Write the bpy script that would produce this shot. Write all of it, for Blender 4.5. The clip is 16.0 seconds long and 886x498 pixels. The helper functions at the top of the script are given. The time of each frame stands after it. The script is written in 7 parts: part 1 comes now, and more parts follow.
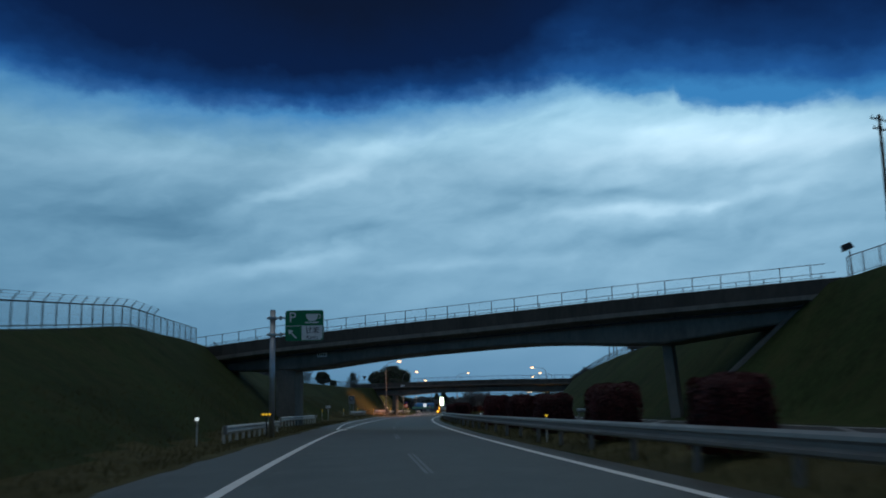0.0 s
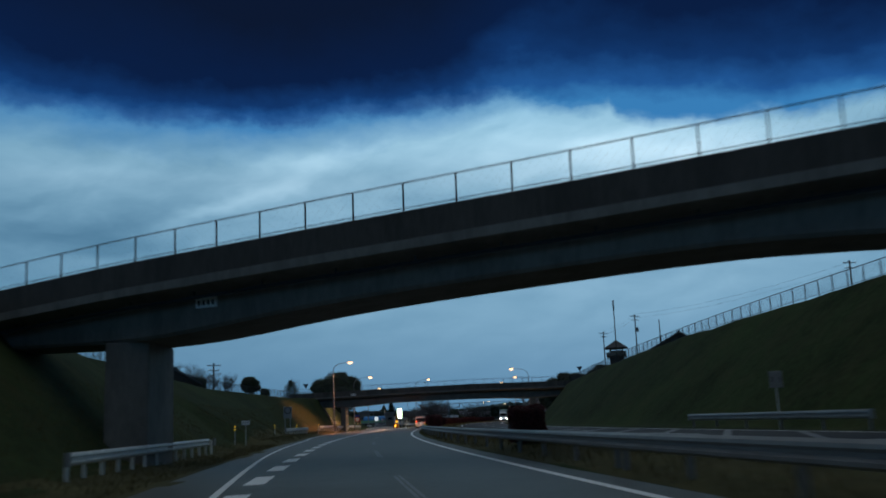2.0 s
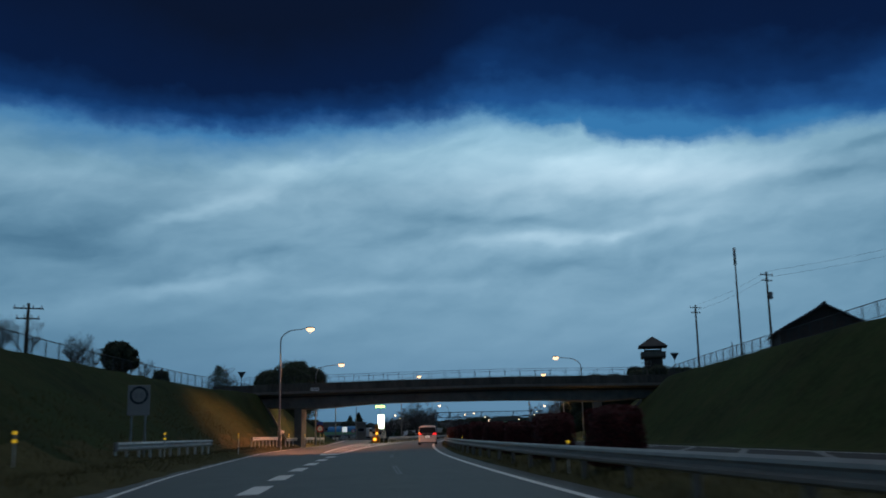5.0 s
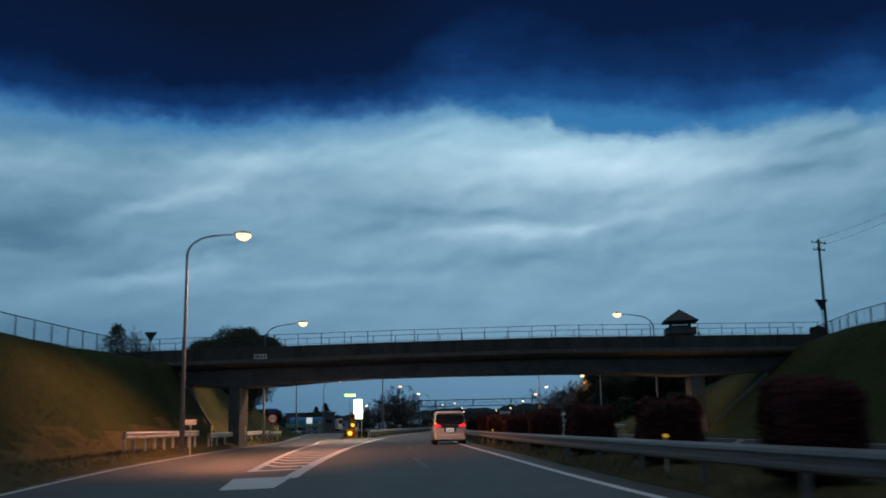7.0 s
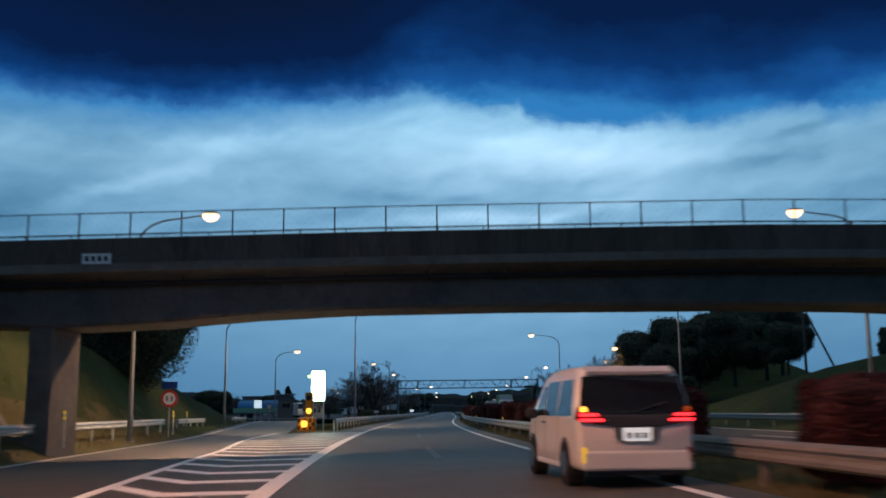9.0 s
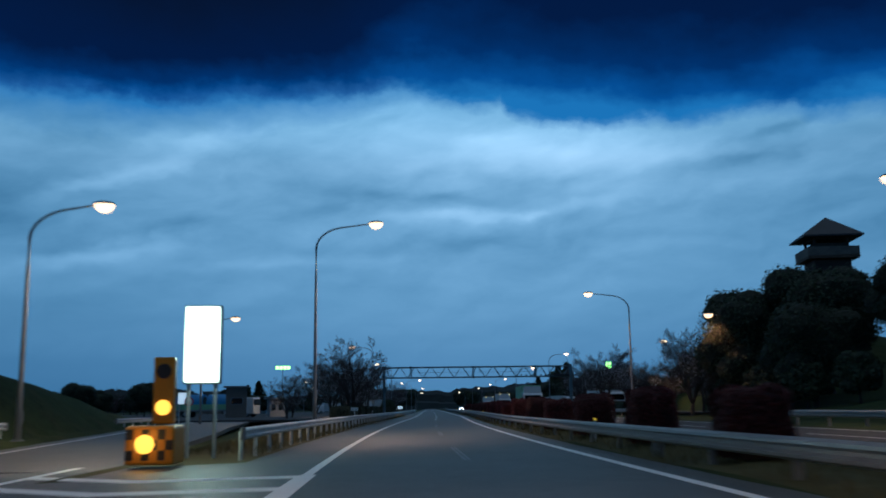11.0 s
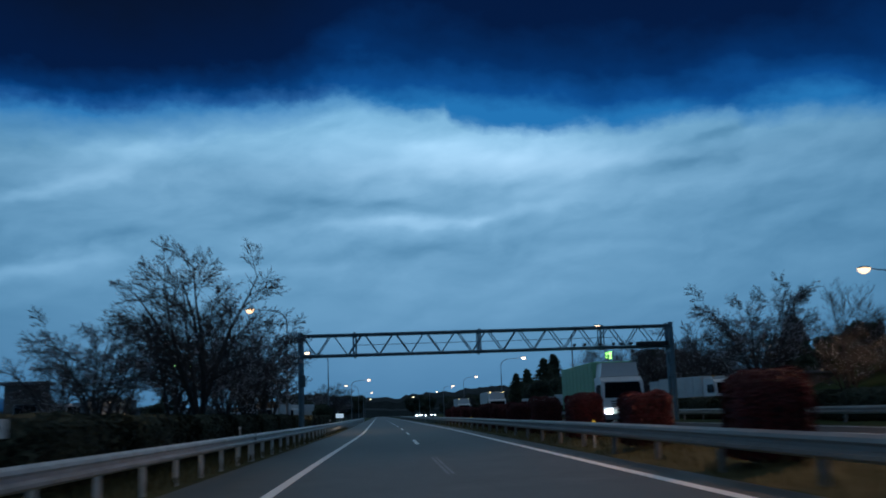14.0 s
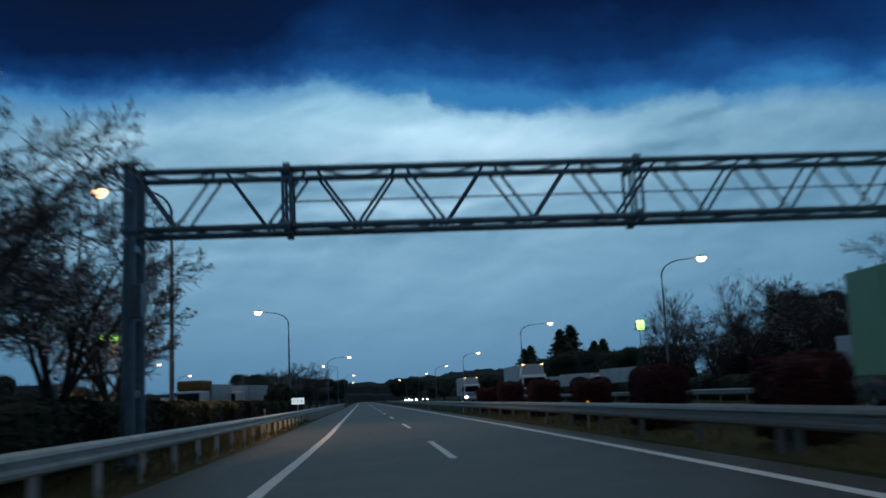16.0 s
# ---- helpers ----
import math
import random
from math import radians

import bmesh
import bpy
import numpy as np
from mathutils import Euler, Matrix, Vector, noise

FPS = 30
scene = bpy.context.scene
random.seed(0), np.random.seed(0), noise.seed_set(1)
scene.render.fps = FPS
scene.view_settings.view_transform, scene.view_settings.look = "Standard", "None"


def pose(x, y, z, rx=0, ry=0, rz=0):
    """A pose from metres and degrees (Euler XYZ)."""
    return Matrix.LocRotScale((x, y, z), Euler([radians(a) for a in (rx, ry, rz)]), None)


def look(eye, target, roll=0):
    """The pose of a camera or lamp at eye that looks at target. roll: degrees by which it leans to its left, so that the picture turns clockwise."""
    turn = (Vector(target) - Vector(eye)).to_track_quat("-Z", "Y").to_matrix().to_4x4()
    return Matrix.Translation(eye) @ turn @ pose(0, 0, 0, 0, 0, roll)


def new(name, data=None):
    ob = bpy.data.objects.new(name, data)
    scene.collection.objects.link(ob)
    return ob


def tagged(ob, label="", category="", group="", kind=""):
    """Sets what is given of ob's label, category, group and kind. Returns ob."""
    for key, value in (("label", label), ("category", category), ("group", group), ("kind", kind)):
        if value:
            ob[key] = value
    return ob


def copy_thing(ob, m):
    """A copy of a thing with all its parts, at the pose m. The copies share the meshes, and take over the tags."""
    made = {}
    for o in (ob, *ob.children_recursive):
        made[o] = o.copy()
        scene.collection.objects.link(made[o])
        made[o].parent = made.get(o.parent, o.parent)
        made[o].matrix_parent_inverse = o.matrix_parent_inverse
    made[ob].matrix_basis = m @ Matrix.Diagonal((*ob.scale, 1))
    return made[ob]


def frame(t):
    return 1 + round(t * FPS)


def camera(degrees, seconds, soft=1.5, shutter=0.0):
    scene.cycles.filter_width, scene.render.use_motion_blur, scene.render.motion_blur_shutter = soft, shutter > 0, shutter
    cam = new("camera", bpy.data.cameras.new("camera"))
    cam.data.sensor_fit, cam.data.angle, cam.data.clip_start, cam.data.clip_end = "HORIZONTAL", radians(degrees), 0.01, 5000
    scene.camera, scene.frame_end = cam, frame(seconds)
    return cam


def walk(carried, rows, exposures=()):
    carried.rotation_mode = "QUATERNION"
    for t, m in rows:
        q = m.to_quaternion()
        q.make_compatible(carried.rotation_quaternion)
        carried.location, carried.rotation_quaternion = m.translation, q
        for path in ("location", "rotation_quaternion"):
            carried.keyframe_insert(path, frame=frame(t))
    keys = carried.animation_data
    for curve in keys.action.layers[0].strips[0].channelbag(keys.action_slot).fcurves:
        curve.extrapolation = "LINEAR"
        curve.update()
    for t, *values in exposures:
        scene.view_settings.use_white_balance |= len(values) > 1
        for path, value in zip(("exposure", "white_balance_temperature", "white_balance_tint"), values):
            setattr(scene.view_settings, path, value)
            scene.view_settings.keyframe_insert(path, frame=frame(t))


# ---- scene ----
cam = camera(49.9, 16.0, 1.8, 0.5)
PATH = [
    (0, (1.56, -0.729, 1.156), (1.615, 1.242, 1.487), -1.0),
    (0.5, (0.758, 10.449, 1.149), (0.838, 12.42, 1.478), -1.5),
    (1, (0.124, 21.54, 1.148), (0.237, 23.51, 1.479), -1.9),
    (1.5, (-0.417, 32.641, 1.178), (-0.269, 34.606, 1.519), -2.2),
    (2, (-0.927, 43.897, 1.205), (-0.747, 45.857, 1.559), -2.4),
    (2.5, (-1.289, 55.114, 1.258), (-1.083, 57.07, 1.62), -2.4),
    (3, (-1.471, 66.461, 1.215), (-1.253, 68.415, 1.58), -1.7),
    (5.5, (-1.081, 123.487, 1.152), (-0.828, 125.433, 1.534), -1.0),
    (6, (-0.905, 134.184, 1.149), (-0.633, 136.129, 1.527), -1.1),
    (6.5, (-0.581, 144.629, 1.183), (-0.287, 146.572, 1.554), -1.2),
    (7, (0.018, 155.144, 1.175), (0.332, 157.086, 1.539), -1.1),
    (7.5, (0.778, 165.723, 1.184), (1.108, 167.664, 1.541), -0.8),
    (8, (1.643, 176.2, 1.307), (1.99, 178.139, 1.652), -0.6),
    (8.5, (2.54, 186.751, 1.36), (2.904, 188.689, 1.695), -0.5),
    (9, (3.43, 197.189, 1.288), (3.809, 199.124, 1.623), -0.6),
    (9.5, (4.626, 208.008, 1.26), (5.017, 209.942, 1.593), -0.4),
    (10, (5.936, 218.962, 1.329), (6.335, 220.894, 1.655), -0.4),
    (12.5, (14.769, 274.316, 1.22), (15.239, 276.229, 1.563), -1.4),
    (13, (16.807, 285.011, 1.237), (17.301, 286.918, 1.584), -1.7),
    (13.5, (18.931, 295.458, 1.246), (19.442, 297.361, 1.588), -1.8),
    (14, (20.963, 305.838, 1.264), (21.491, 307.737, 1.604), -2.0),
    (14.5, (23.065, 316.201, 1.233), (23.606, 318.098, 1.568), -2.3),
    (15, (25.092, 326.613, 1.25), (25.647, 328.507, 1.576), -2.4),
    (15.5, (27.246, 337.034, 1.245), (27.807, 338.928, 1.559), -2.3),
    (16, (29.473, 347.551, 1.218), (30.037, 349.445, 1.525), -2.6),
]
# Kelvin and stops follow the film camera's own white balance.
walk(cam, [(t, look(eye, target, roll)) for t, eye, target, roll in PATH],
     exposures=[(0.0, 0.27, 6400, 9), (1.0, 0.20, 6400, 9), (2.5, 0.16, 6450, 10), (3.0, 0.03, 6500, 10), (7.0, 0.0, 6450, 10), (8.5, 0.05, 6150, 9), (9.0, 0.2, 5850, 8), (9.5, 0.3, 5150, 6), (10.0, 0.02, 5150, 6), (12.5, -0.12, 5300, 5), (13.0, 0.0, 5500, 6), (13.5, -0.12, 5350, 6), (14.5, -0.02, 5700, 6), (16.0, 0.10, 6200, 8)])


# ---------------------------------------------------------------- sky
def build_world():
    w = bpy.data.worlds.new("world")
    scene.world = w
    w.use_nodes = True
    nt = w.node_tree
    N, L = nt.nodes, nt.links
    N.clear()

    def node(kind, **kw):
        n = N.new(kind)
        for k, v in kw.items():
            if k == "operation":
                n.operation = v
            elif k == "blend_type":
                n.blend_type = v
        return n

    def val(x, sock):
        if isinstance(x, (int, float)):
            sock.default_value = x
        else:
            L.new(x, sock)

    def m(op, a, b=0.0, c=None):
        n = N.new("ShaderNodeMath")
        n.operation = op
        val(a, n.inputs[0])
        val(b, n.inputs[1])
        if c is not None:
            val(c, n.inputs[2])
        return n.outputs[0]

    def ramp(x, stops, interp="LINEAR"):
        n = N.new("ShaderNodeValToRGB")
        n.color_ramp.interpolation = interp
        els = n.color_ramp.elements
        while len(els) < len(stops):
            els.new(0.5)
        for e, (p, c) in zip(els, stops):
            e.position = p
            e.color = (*c, 1) if isinstance(c, tuple) else (c, c, c, 1)
        val(x, n.inputs[0])
        return n.outputs[0]

    def noise_tex(vec, scale, detail, rough=0.55, distort=0.0):
        n = N.new("ShaderNodeTexNoise")
        L.new(vec, n.inputs["Vector"])
        n.inputs["Scale"].default_value = scale
        n.inputs["Detail"].default_value = detail
        n.inputs["Roughness"].default_value = rough
        n.inputs["Distortion"].default_value = distort
        return n.outputs["Fac"]

    tc = N.new("ShaderNodeTexCoord")
    sep = N.new("ShaderNodeSeparateXYZ")
    L.new(tc.outputs["Generated"], sep.inputs[0])
    x, y, z = sep.outputs
    el = m("MULTIPLY", m("ARCSINE", m("MINIMUM", m("MAXIMUM", z, -0.999), 0.999)), 57.2958)
    az = m("MULTIPLY", m("ARCTAN2", x, y), 57.2958)
    # cloud layers: the pattern is squeezed upright and runs out with distance
    lift = m("ADD", m("MAXIMUM", z, 0.0), 0.10)
    com = N.new("ShaderNodeCombineXYZ")
    val(m("DIVIDE", x, lift), com.inputs[0])
    val(m("DIVIDE", y, lift), com.inputs[1])
    val(m("MULTIPLY", z, 3.0), com.inputs[2])
    plane = com.outputs[0]

    def chart(a, e, ka, ke, tilt=0.0, seed=0.0, da=0.0, de=0.0):
        """Noise coordinates over azimuth and elevation in degrees."""
        c = N.new("ShaderNodeCombineXYZ")
        val(m("MULTIPLY", m("ADD", a, da), ka), c.inputs[0])
        val(m("MULTIPLY", m("SUBTRACT", m("ADD", e, de), m("MULTIPLY", a, tilt)), ke), c.inputs[1])
        c.inputs[2].default_value = seed
        return c.outputs[0]

    def centred(n, k):
        return m("MULTIPLY", m("SUBTRACT", n, 0.5), k)

    # ragged outlines: every cloud is drawn on bent coordinates
    bend = noise_tex(chart(az, el, 0.10, 0.20, 0.06, 1.3), 1.5, 4, 0.50)
    curl = noise_tex(chart(az, el, 0.30, 0.55, 0.05, 5.1), 1.6, 4, 0.52)
    azw = m("ADD", az, m("ADD", centred(bend, 7.0), centred(curl, 1.4)))
    elw = m("ADD", el, m("ADD", centred(curl, 0.9), centred(bend, -1.6)))

    n_edge = noise_tex(chart(az, el, 0.16, 0.26, 0.0, 2.0), 1.6, 4, 0.52)
    n_lump = noise_tex(chart(az, el, 0.55, 0.75, 0.0, 7.0), 1.5, 4, 0.55)
    n_pl = noise_tex(plane, 0.8, 7, 0.58, 0.3)
    n_bank = noise_tex(chart(az, el, 0.075, 0.15, -0.10, 9.0), 1.5, 5, 0.52, 0.15)

    # lower rim of the dark cloud bank, by azimuth
    pos = m("DIVIDE", m("ADD", az, 60.0), 120.0)

    def by_azimuth(stops, interp="LINEAR"):
        return ramp(pos, [((a + 60.0) / 120.0, v) for a, v in stops], interp)

    rim = by_azimuth([(-26, 0.70), (-16, 0.61), (-6, 0.59), (2, 0.66), (7, 0.74), (9.5, 0.775), (10.6, 0.76), (11.6, 0.73), (13.5, 0.70), (15.3, 0.69), (16.1, 0.72), (16.5, 0.63), (18.6, 0.60),
                      (20.5, 0.55), (21.8, 0.53), (23.1, 0.565), (25.3, 0.57), (26.4, 0.53), (29, 0.53), (31, 0.58), (33.2, 0.58), (34.2, 0.52), (38, 0.50), (44, 0.44)])
    soft = by_azimuth([(-24, 0.62), (-4, 0.60), (4, 0.52), (9, 0.26), (13, 0.04), (22, 0.03), (27, 0.16), (33, 0.10), (44, 0.30)], "B_SPLINE")
    rim_even = by_azimuth([(-26, 0.70), (-6, 0.59), (8, 0.80), (16, 0.70), (24, 0.56), (34, 0.53), (44, 0.44)], "B_SPLINE")
    rim_el = m("ADD", m("MULTIPLY", rim, 10.0), 11.0)
    over = m("SUBTRACT", m("ADD", el, m("ADD", centred(n_edge, 1.5), centred(n_lump, 0.9))), rim_el)

    # veil of lit cloud below the rim
    base = ramp(m("DIVIDE", el, 40.0), [
        (0.0, (0.100, 0.220, 0.350)), (0.06, (0.128, 0.262, 0.400)), (0.16, (0.190, 0.352, 0.490)), (0.26, (0.225, 0.398, 0.535)),
        (0.36, (0.262, 0.440, 0.572)), (0.42, (0.270, 0.475, 0.615)), (0.50, (0.185, 0.405, 0.585))])

    def blob(a0, e0, wa, we, tilt=0.0, a=az, e=el):
        da = m("DIVIDE", m("SUBTRACT", a, a0), wa)
        de = m("DIVIDE", m("SUBTRACT", m("SUBTRACT", e, e0), m("MULTIPLY", m("SUBTRACT", a, a0), tilt)), we)
        q = m("ADD", m("MULTIPLY", da, da), m("MULTIPLY", de, de))
        return m("POWER", 2.718, m("MULTIPLY", q, -1.0))

    light = m("MULTIPLY", blob(16.4, 15.3, 9.5, 1.7, -0.03, azw, elw), 0.50)
    for a0, e0, wa, we, tilt, k in (
            (23, 14.4, 6, 1.1, -0.05, 0.24), (-2.5, 15.7, 5, 0.7, 0.10, 0.24), (-6.5, 13.6, 4.2, 0.65, 0.42, 0.36), (13.2, 11.35, 3.6, 0.40, 0.03, 0.36), (16.9, 11.5, 0.8, 0.35, 0.0, 0.30),
            (22, 11.9, 5, 0.35, 0.06, 0.18), (-8, 8.7, 6, 0.55, 0.17, 0.42), (-16, 6.9, 5, 0.8, 0.1, 0.28), (-15, 14.8, 5, 1.0, 0.0, 0.16), (3, 8.6, 8, 0.5, 0.04, 0.18), (28, 12.6, 6, 0.5, 0.0, 0.16)):
        light = m("ADD", light, m("MULTIPLY", blob(a0, e0, wa, we, tilt, azw, elw), k))
    for a0, e0, wa, we, tilt, k in (
            (9.8, 12.5, 5, 0.55, -0.03, 0.22), (2.4, 13.4, 6, 1.0, 0.12, 0.15), (-15, 11.0, 6, 1.1, 0.1, 0.24), (30.5, 14.0, 3.2, 0.40, 0.1, 0.26), (32, 15.4, 2.8, 0.40, 0.15, 0.26),
            (34, 11.6, 6, 0.8, 0.1, 0.12), (-3, 10.5, 7, 0.65, 0.12, 0.18), (16, 9.8, 8, 0.5, 0.02, 0.10), (-12, 16.6, 7, 0.7, 0.0, 0.14)):
        light = m("SUBTRACT", light, m("MULTIPLY", blob(a0, e0, wa, we, tilt, azw, elw), k))
    # heaped cloud with lit upper edges
    bent_a, bent_e = m("ADD", az, centred(bend, 5.0)), m("ADD", el, centred(bend, -1.4))
    heap = noise_tex(chart(bent_a, bent_e, 0.075, 0.19, 0.10, 3.7), 1.5, 5, 0.50)
    heap_up = noise_tex(chart(bent_a, bent_e, 0.075, 0.19, 0.10, 3.7, -0.5, 0.6), 1.5, 5, 0.50)
    wisp = noise_tex(chart(az, el, 0.16, 0.50, 0.14, 6.4), 1.5, 5, 0.52, 0.2)
    tex = m("ADD", centred(heap, 0.55), m("ADD", m("MULTIPLY", m("SUBTRACT", heap, heap_up), 0.65), centred(wisp, 0.10)))
    # clouds thin out to haze towards the horizon
    haze = ramp(m("DIVIDE", el, 20.0), [(0.0, 0.05), (0.25, 0.45), (0.5, 1.0)])
    gain = m("ADD", 0.92, m("MULTIPLY", haze, m("ADD", light, tex)))
    gain = m("MULTIPLY", m("MAXIMUM", gain, 0.4), m("MULTIPLY", m("ADD", 0.68, m("MULTIPLY", 0.38, blob(13, 10, 24, 60))), ramp(m("ADD", 0.5, m("MULTIPLY", y, 0.5)), [(0.0, 0.55), (0.3, 0.6), (0.75, 1.0)])))
    mul = N.new("ShaderNodeMix")
    mul.data_type = "RGBA"
    mul.blend_type = "MULTIPLY"
    mul.inputs[0].default_value = 1.0
    L.new(base, mul.inputs[6])
    gc = N.new("ShaderNodeCombineColor")
    val(m("POWER", gain, 1.40), gc.inputs[0])
    val(gain, gc.inputs[1])
    val(m("POWER", gain, 0.80), gc.inputs[2])
    L.new(gc.outputs[0], mul.inputs[7])
    veil = mul.outputs[2]

    # dark bank: deep blue near its rim, almost black above
    left = by_azimuth([(-26, 0.0), (-15, 0.45), (-6, 1.0), (4, 0.8), (11, 0.0)], "EASE")
    right = by_azimuth([(6, 0.0), (17, 1.0), (26, 0.4), (34, 0.6)], "EASE")
    deep = m("ADD", over, m("MULTIPLY", m("SUBTRACT", rim, rim_even), 10.0))
    depth = m("SUBTRACT", m("ADD", m("MULTIPLY", deep, m("ADD", 1.0, m("MULTIPLY", left, 1.3))), m("MULTIPLY", m("MINIMUM", m("MAXIMUM", over, 0.0), 1.0), centred(n_bank, 4.5))), m("MULTIPLY", right, 0.5))
    bank = ramp(m("DIVIDE", depth, 14.0), [
        (0.0, (0.036, 0.180, 0.410)), (0.09, (0.013, 0.078, 0.250)), (0.22, (0.0052, 0.0310, 0.120)), (0.42, (0.0028, 0.0115, 0.048)), (1.0, (0.0032, 0.0080, 0.026))])
    edge = ramp(m("ADD", 0.5, m("DIVIDE", over, m("ADD", 1.0, m("MULTIPLY", soft, 5.5)))), [(0.12, 0.0), (0.5, 0.5), (0.68, 0.88), (0.88, 1.0)])
    mix = N.new("ShaderNodeMix")
    mix.data_type = "RGBA"
    L.new(edge, mix.inputs[0])
    L.new(veil, mix.inputs[6])
    L.new(bank, mix.inputs[7])
    clouds = mix.outputs[2]
    # overhead and behind, out of view, the bank breaks up: brighter cloud added to light the ground
    zen = ramp(m("DIVIDE", m("ADD", el, m("MULTIPLY", m("SUBTRACT", n_pl, 0.5), 14.0)), 90.0), [(0.40, 0.0), (0.62, 1.0)])
    sky = N.new("ShaderNodeTexSky")
    sky.sky_type = "NISHITA"
    sky.sun_disc = False
    sky.sun_elevation = radians(1.0)
    sky.sun_rotation = radians(200)
    skyk = N.new("ShaderNodeMix")
    skyk.data_type = "RGBA"
    skyk.blend_type = "MULTIPLY"
    skyk.inputs[0].default_value = 1.0
    L.new(sky.outputs[0], skyk.inputs[6])
    skyk.inputs[7].default_value = (0.1, 0.1, 0.1, 1)
    # unseen broken cloud overhead, its tone set to brighten the ground
    grey = ramp(n_pl, [(0.30, (0.14, 0.175, 0.205)), (0.55, (0.285, 0.325, 0.35)), (0.72, (0.40, 0.445, 0.47))])
    broken = N.new("ShaderNodeMix")
    broken.data_type = "RGBA"
    broken.blend_type = "ADD"
    broken.inputs[0].default_value = 1.0
    L.new(skyk.outputs[2], broken.inputs[6])
    L.new(grey, broken.inputs[7])
    top = N.new("ShaderNodeMix")
    top.data_type = "RGBA"
    L.new(m("MULTIPLY", zen, 0.85), top.inputs[0])
    L.new(clouds, top.inputs[6])
    L.new(broken.outputs[2], top.inputs[7])
    bg = N.new("ShaderNodeBackground")
    L.new(top.outputs[2], bg.inputs[0])
    bg.inputs[1].default_value = 1.0
    out = N.new("ShaderNodeOutputWorld")
    L.new(bg.outputs[0], out.inputs[0])


build_world()


# ---------------------------------------------------------------- the road's line
CURVE = [-1.46848, -4.18713, -0.59622, 21.31084, 21.67659, 5.29638]


def road_x(y):
    if y < 0:
        return 2.8083 - 0.0651 * y
    if y > 395:
        return 41.04 + 0.2010 * (y - 395)
    return float(np.polyval(CURVE, y / 200 - 1))


LINE_Y = np.arange(-120.0, 4000.0, 1.0)
LINE_X = np.array([road_x(v) for v in LINE_Y])
LINE_X[LINE_Y > 395] += float(np.polyval(CURVE, 395 / 200 - 1)) - 41.04
LINE_S = np.concatenate([[0.0], np.cumsum(np.hypot(np.diff(LINE_X), 1.0))])
LINE_S -= np.interp(0.0, LINE_Y, LINE_S)
SIDE = Vector((math.cos(radians(8)), -math.sin(radians(8))))


def heading(s):
    a = (np.interp(s - 3, LINE_S, LINE_X), np.interp(s - 3, LINE_S, LINE_Y))
    b = (np.interp(s + 3, LINE_S, LINE_X), np.interp(s + 3, LINE_S, LINE_Y))
    return math.atan2(-(b[0] - a[0]), b[1] - a[1])


def R(s, u, z=0.0):
    """A place s metres along the road, u metres to the right of its middle line."""
    a = heading(s)
    v = max(-90.0, min(90.0, u))
    x = np.interp(s, LINE_S, LINE_X) + math.cos(a) * v + SIDE.x * (u - v)
    y = np.interp(s, LINE_S, LINE_Y) + math.sin(a) * v + SIDE.y * (u - v)
    return Vector((float(x), float(y), z))


def lerp(s, table):
    return float(np.interp(s, [k[0] for k in table], [k[1] for k in table]))


OUTER = [(-100, -3.4), (56, -3.4), (88, -4.9), (104, -5.5), (134, -6.4), (147, -7.5), (160, -8.3), (177, -9.5), (192, -10.9), (212, -12.0),
         (248, -13.6), (258, -14.2), (300, -19.0), (340, -25.0), (380, -32.0)]
CREST_L = [(-80, 4.6), (42, 4.8), (63, 6.8), (84, 7.1), (100, 6.4), (120, 6.15), (160, 5.9), (215, 6.2), (238, 6.5), (256, 6.0), (270, 5.4), (285, 4.9), (299, 3.6), (309, 2.5), (322, 1.35), (335, 0.3)]
CREST_LU = [(-80, -17), (90, -17), (118, -19), (170, -20), (205, -20), (222, -18.9), (240, -19.2), (256, -21), (275, -23.5), (300, -25), (335, -28)]
CREST_R = [(-80, 8.8), (57, 8.8), (88, 8.4), (125, 8.1), (150, 7.8), (180, 7.3), (215, 7.0), (235, 7.0), (252, 5.6), (275, 4.2), (300, 2.2), (325, 0.8), (345, 0.4)]
TOE_R = [(-80, 19.6), (150, 19.6), (225, 23.5), (300, 24.0), (345, 26)]
CREST_RU = [(-80, 28), (57, 27.5), (90, 29), (216, 29), (232, 31.5), (300, 33)]


def paved_left(s):
    return lerp(s, OUTER) - (2.2 if s < 56 else max(0.55 if s > 140 else 1.0, 2.2 - (s - 56) * 0.03))


def smooth(t):
    t = max(0.0, min(1.0, t))
    return t * t * (3 - 2 * t)


def fall(s, u):
    """Crossfall of the carriageway, fitted to the camera's view: its right half falls away in the first bend and rises
    after it.
    """
    return 0.02 * u if u < 0 else (-0.01 + 0.03 * smooth((s - 170) / 25)) * u


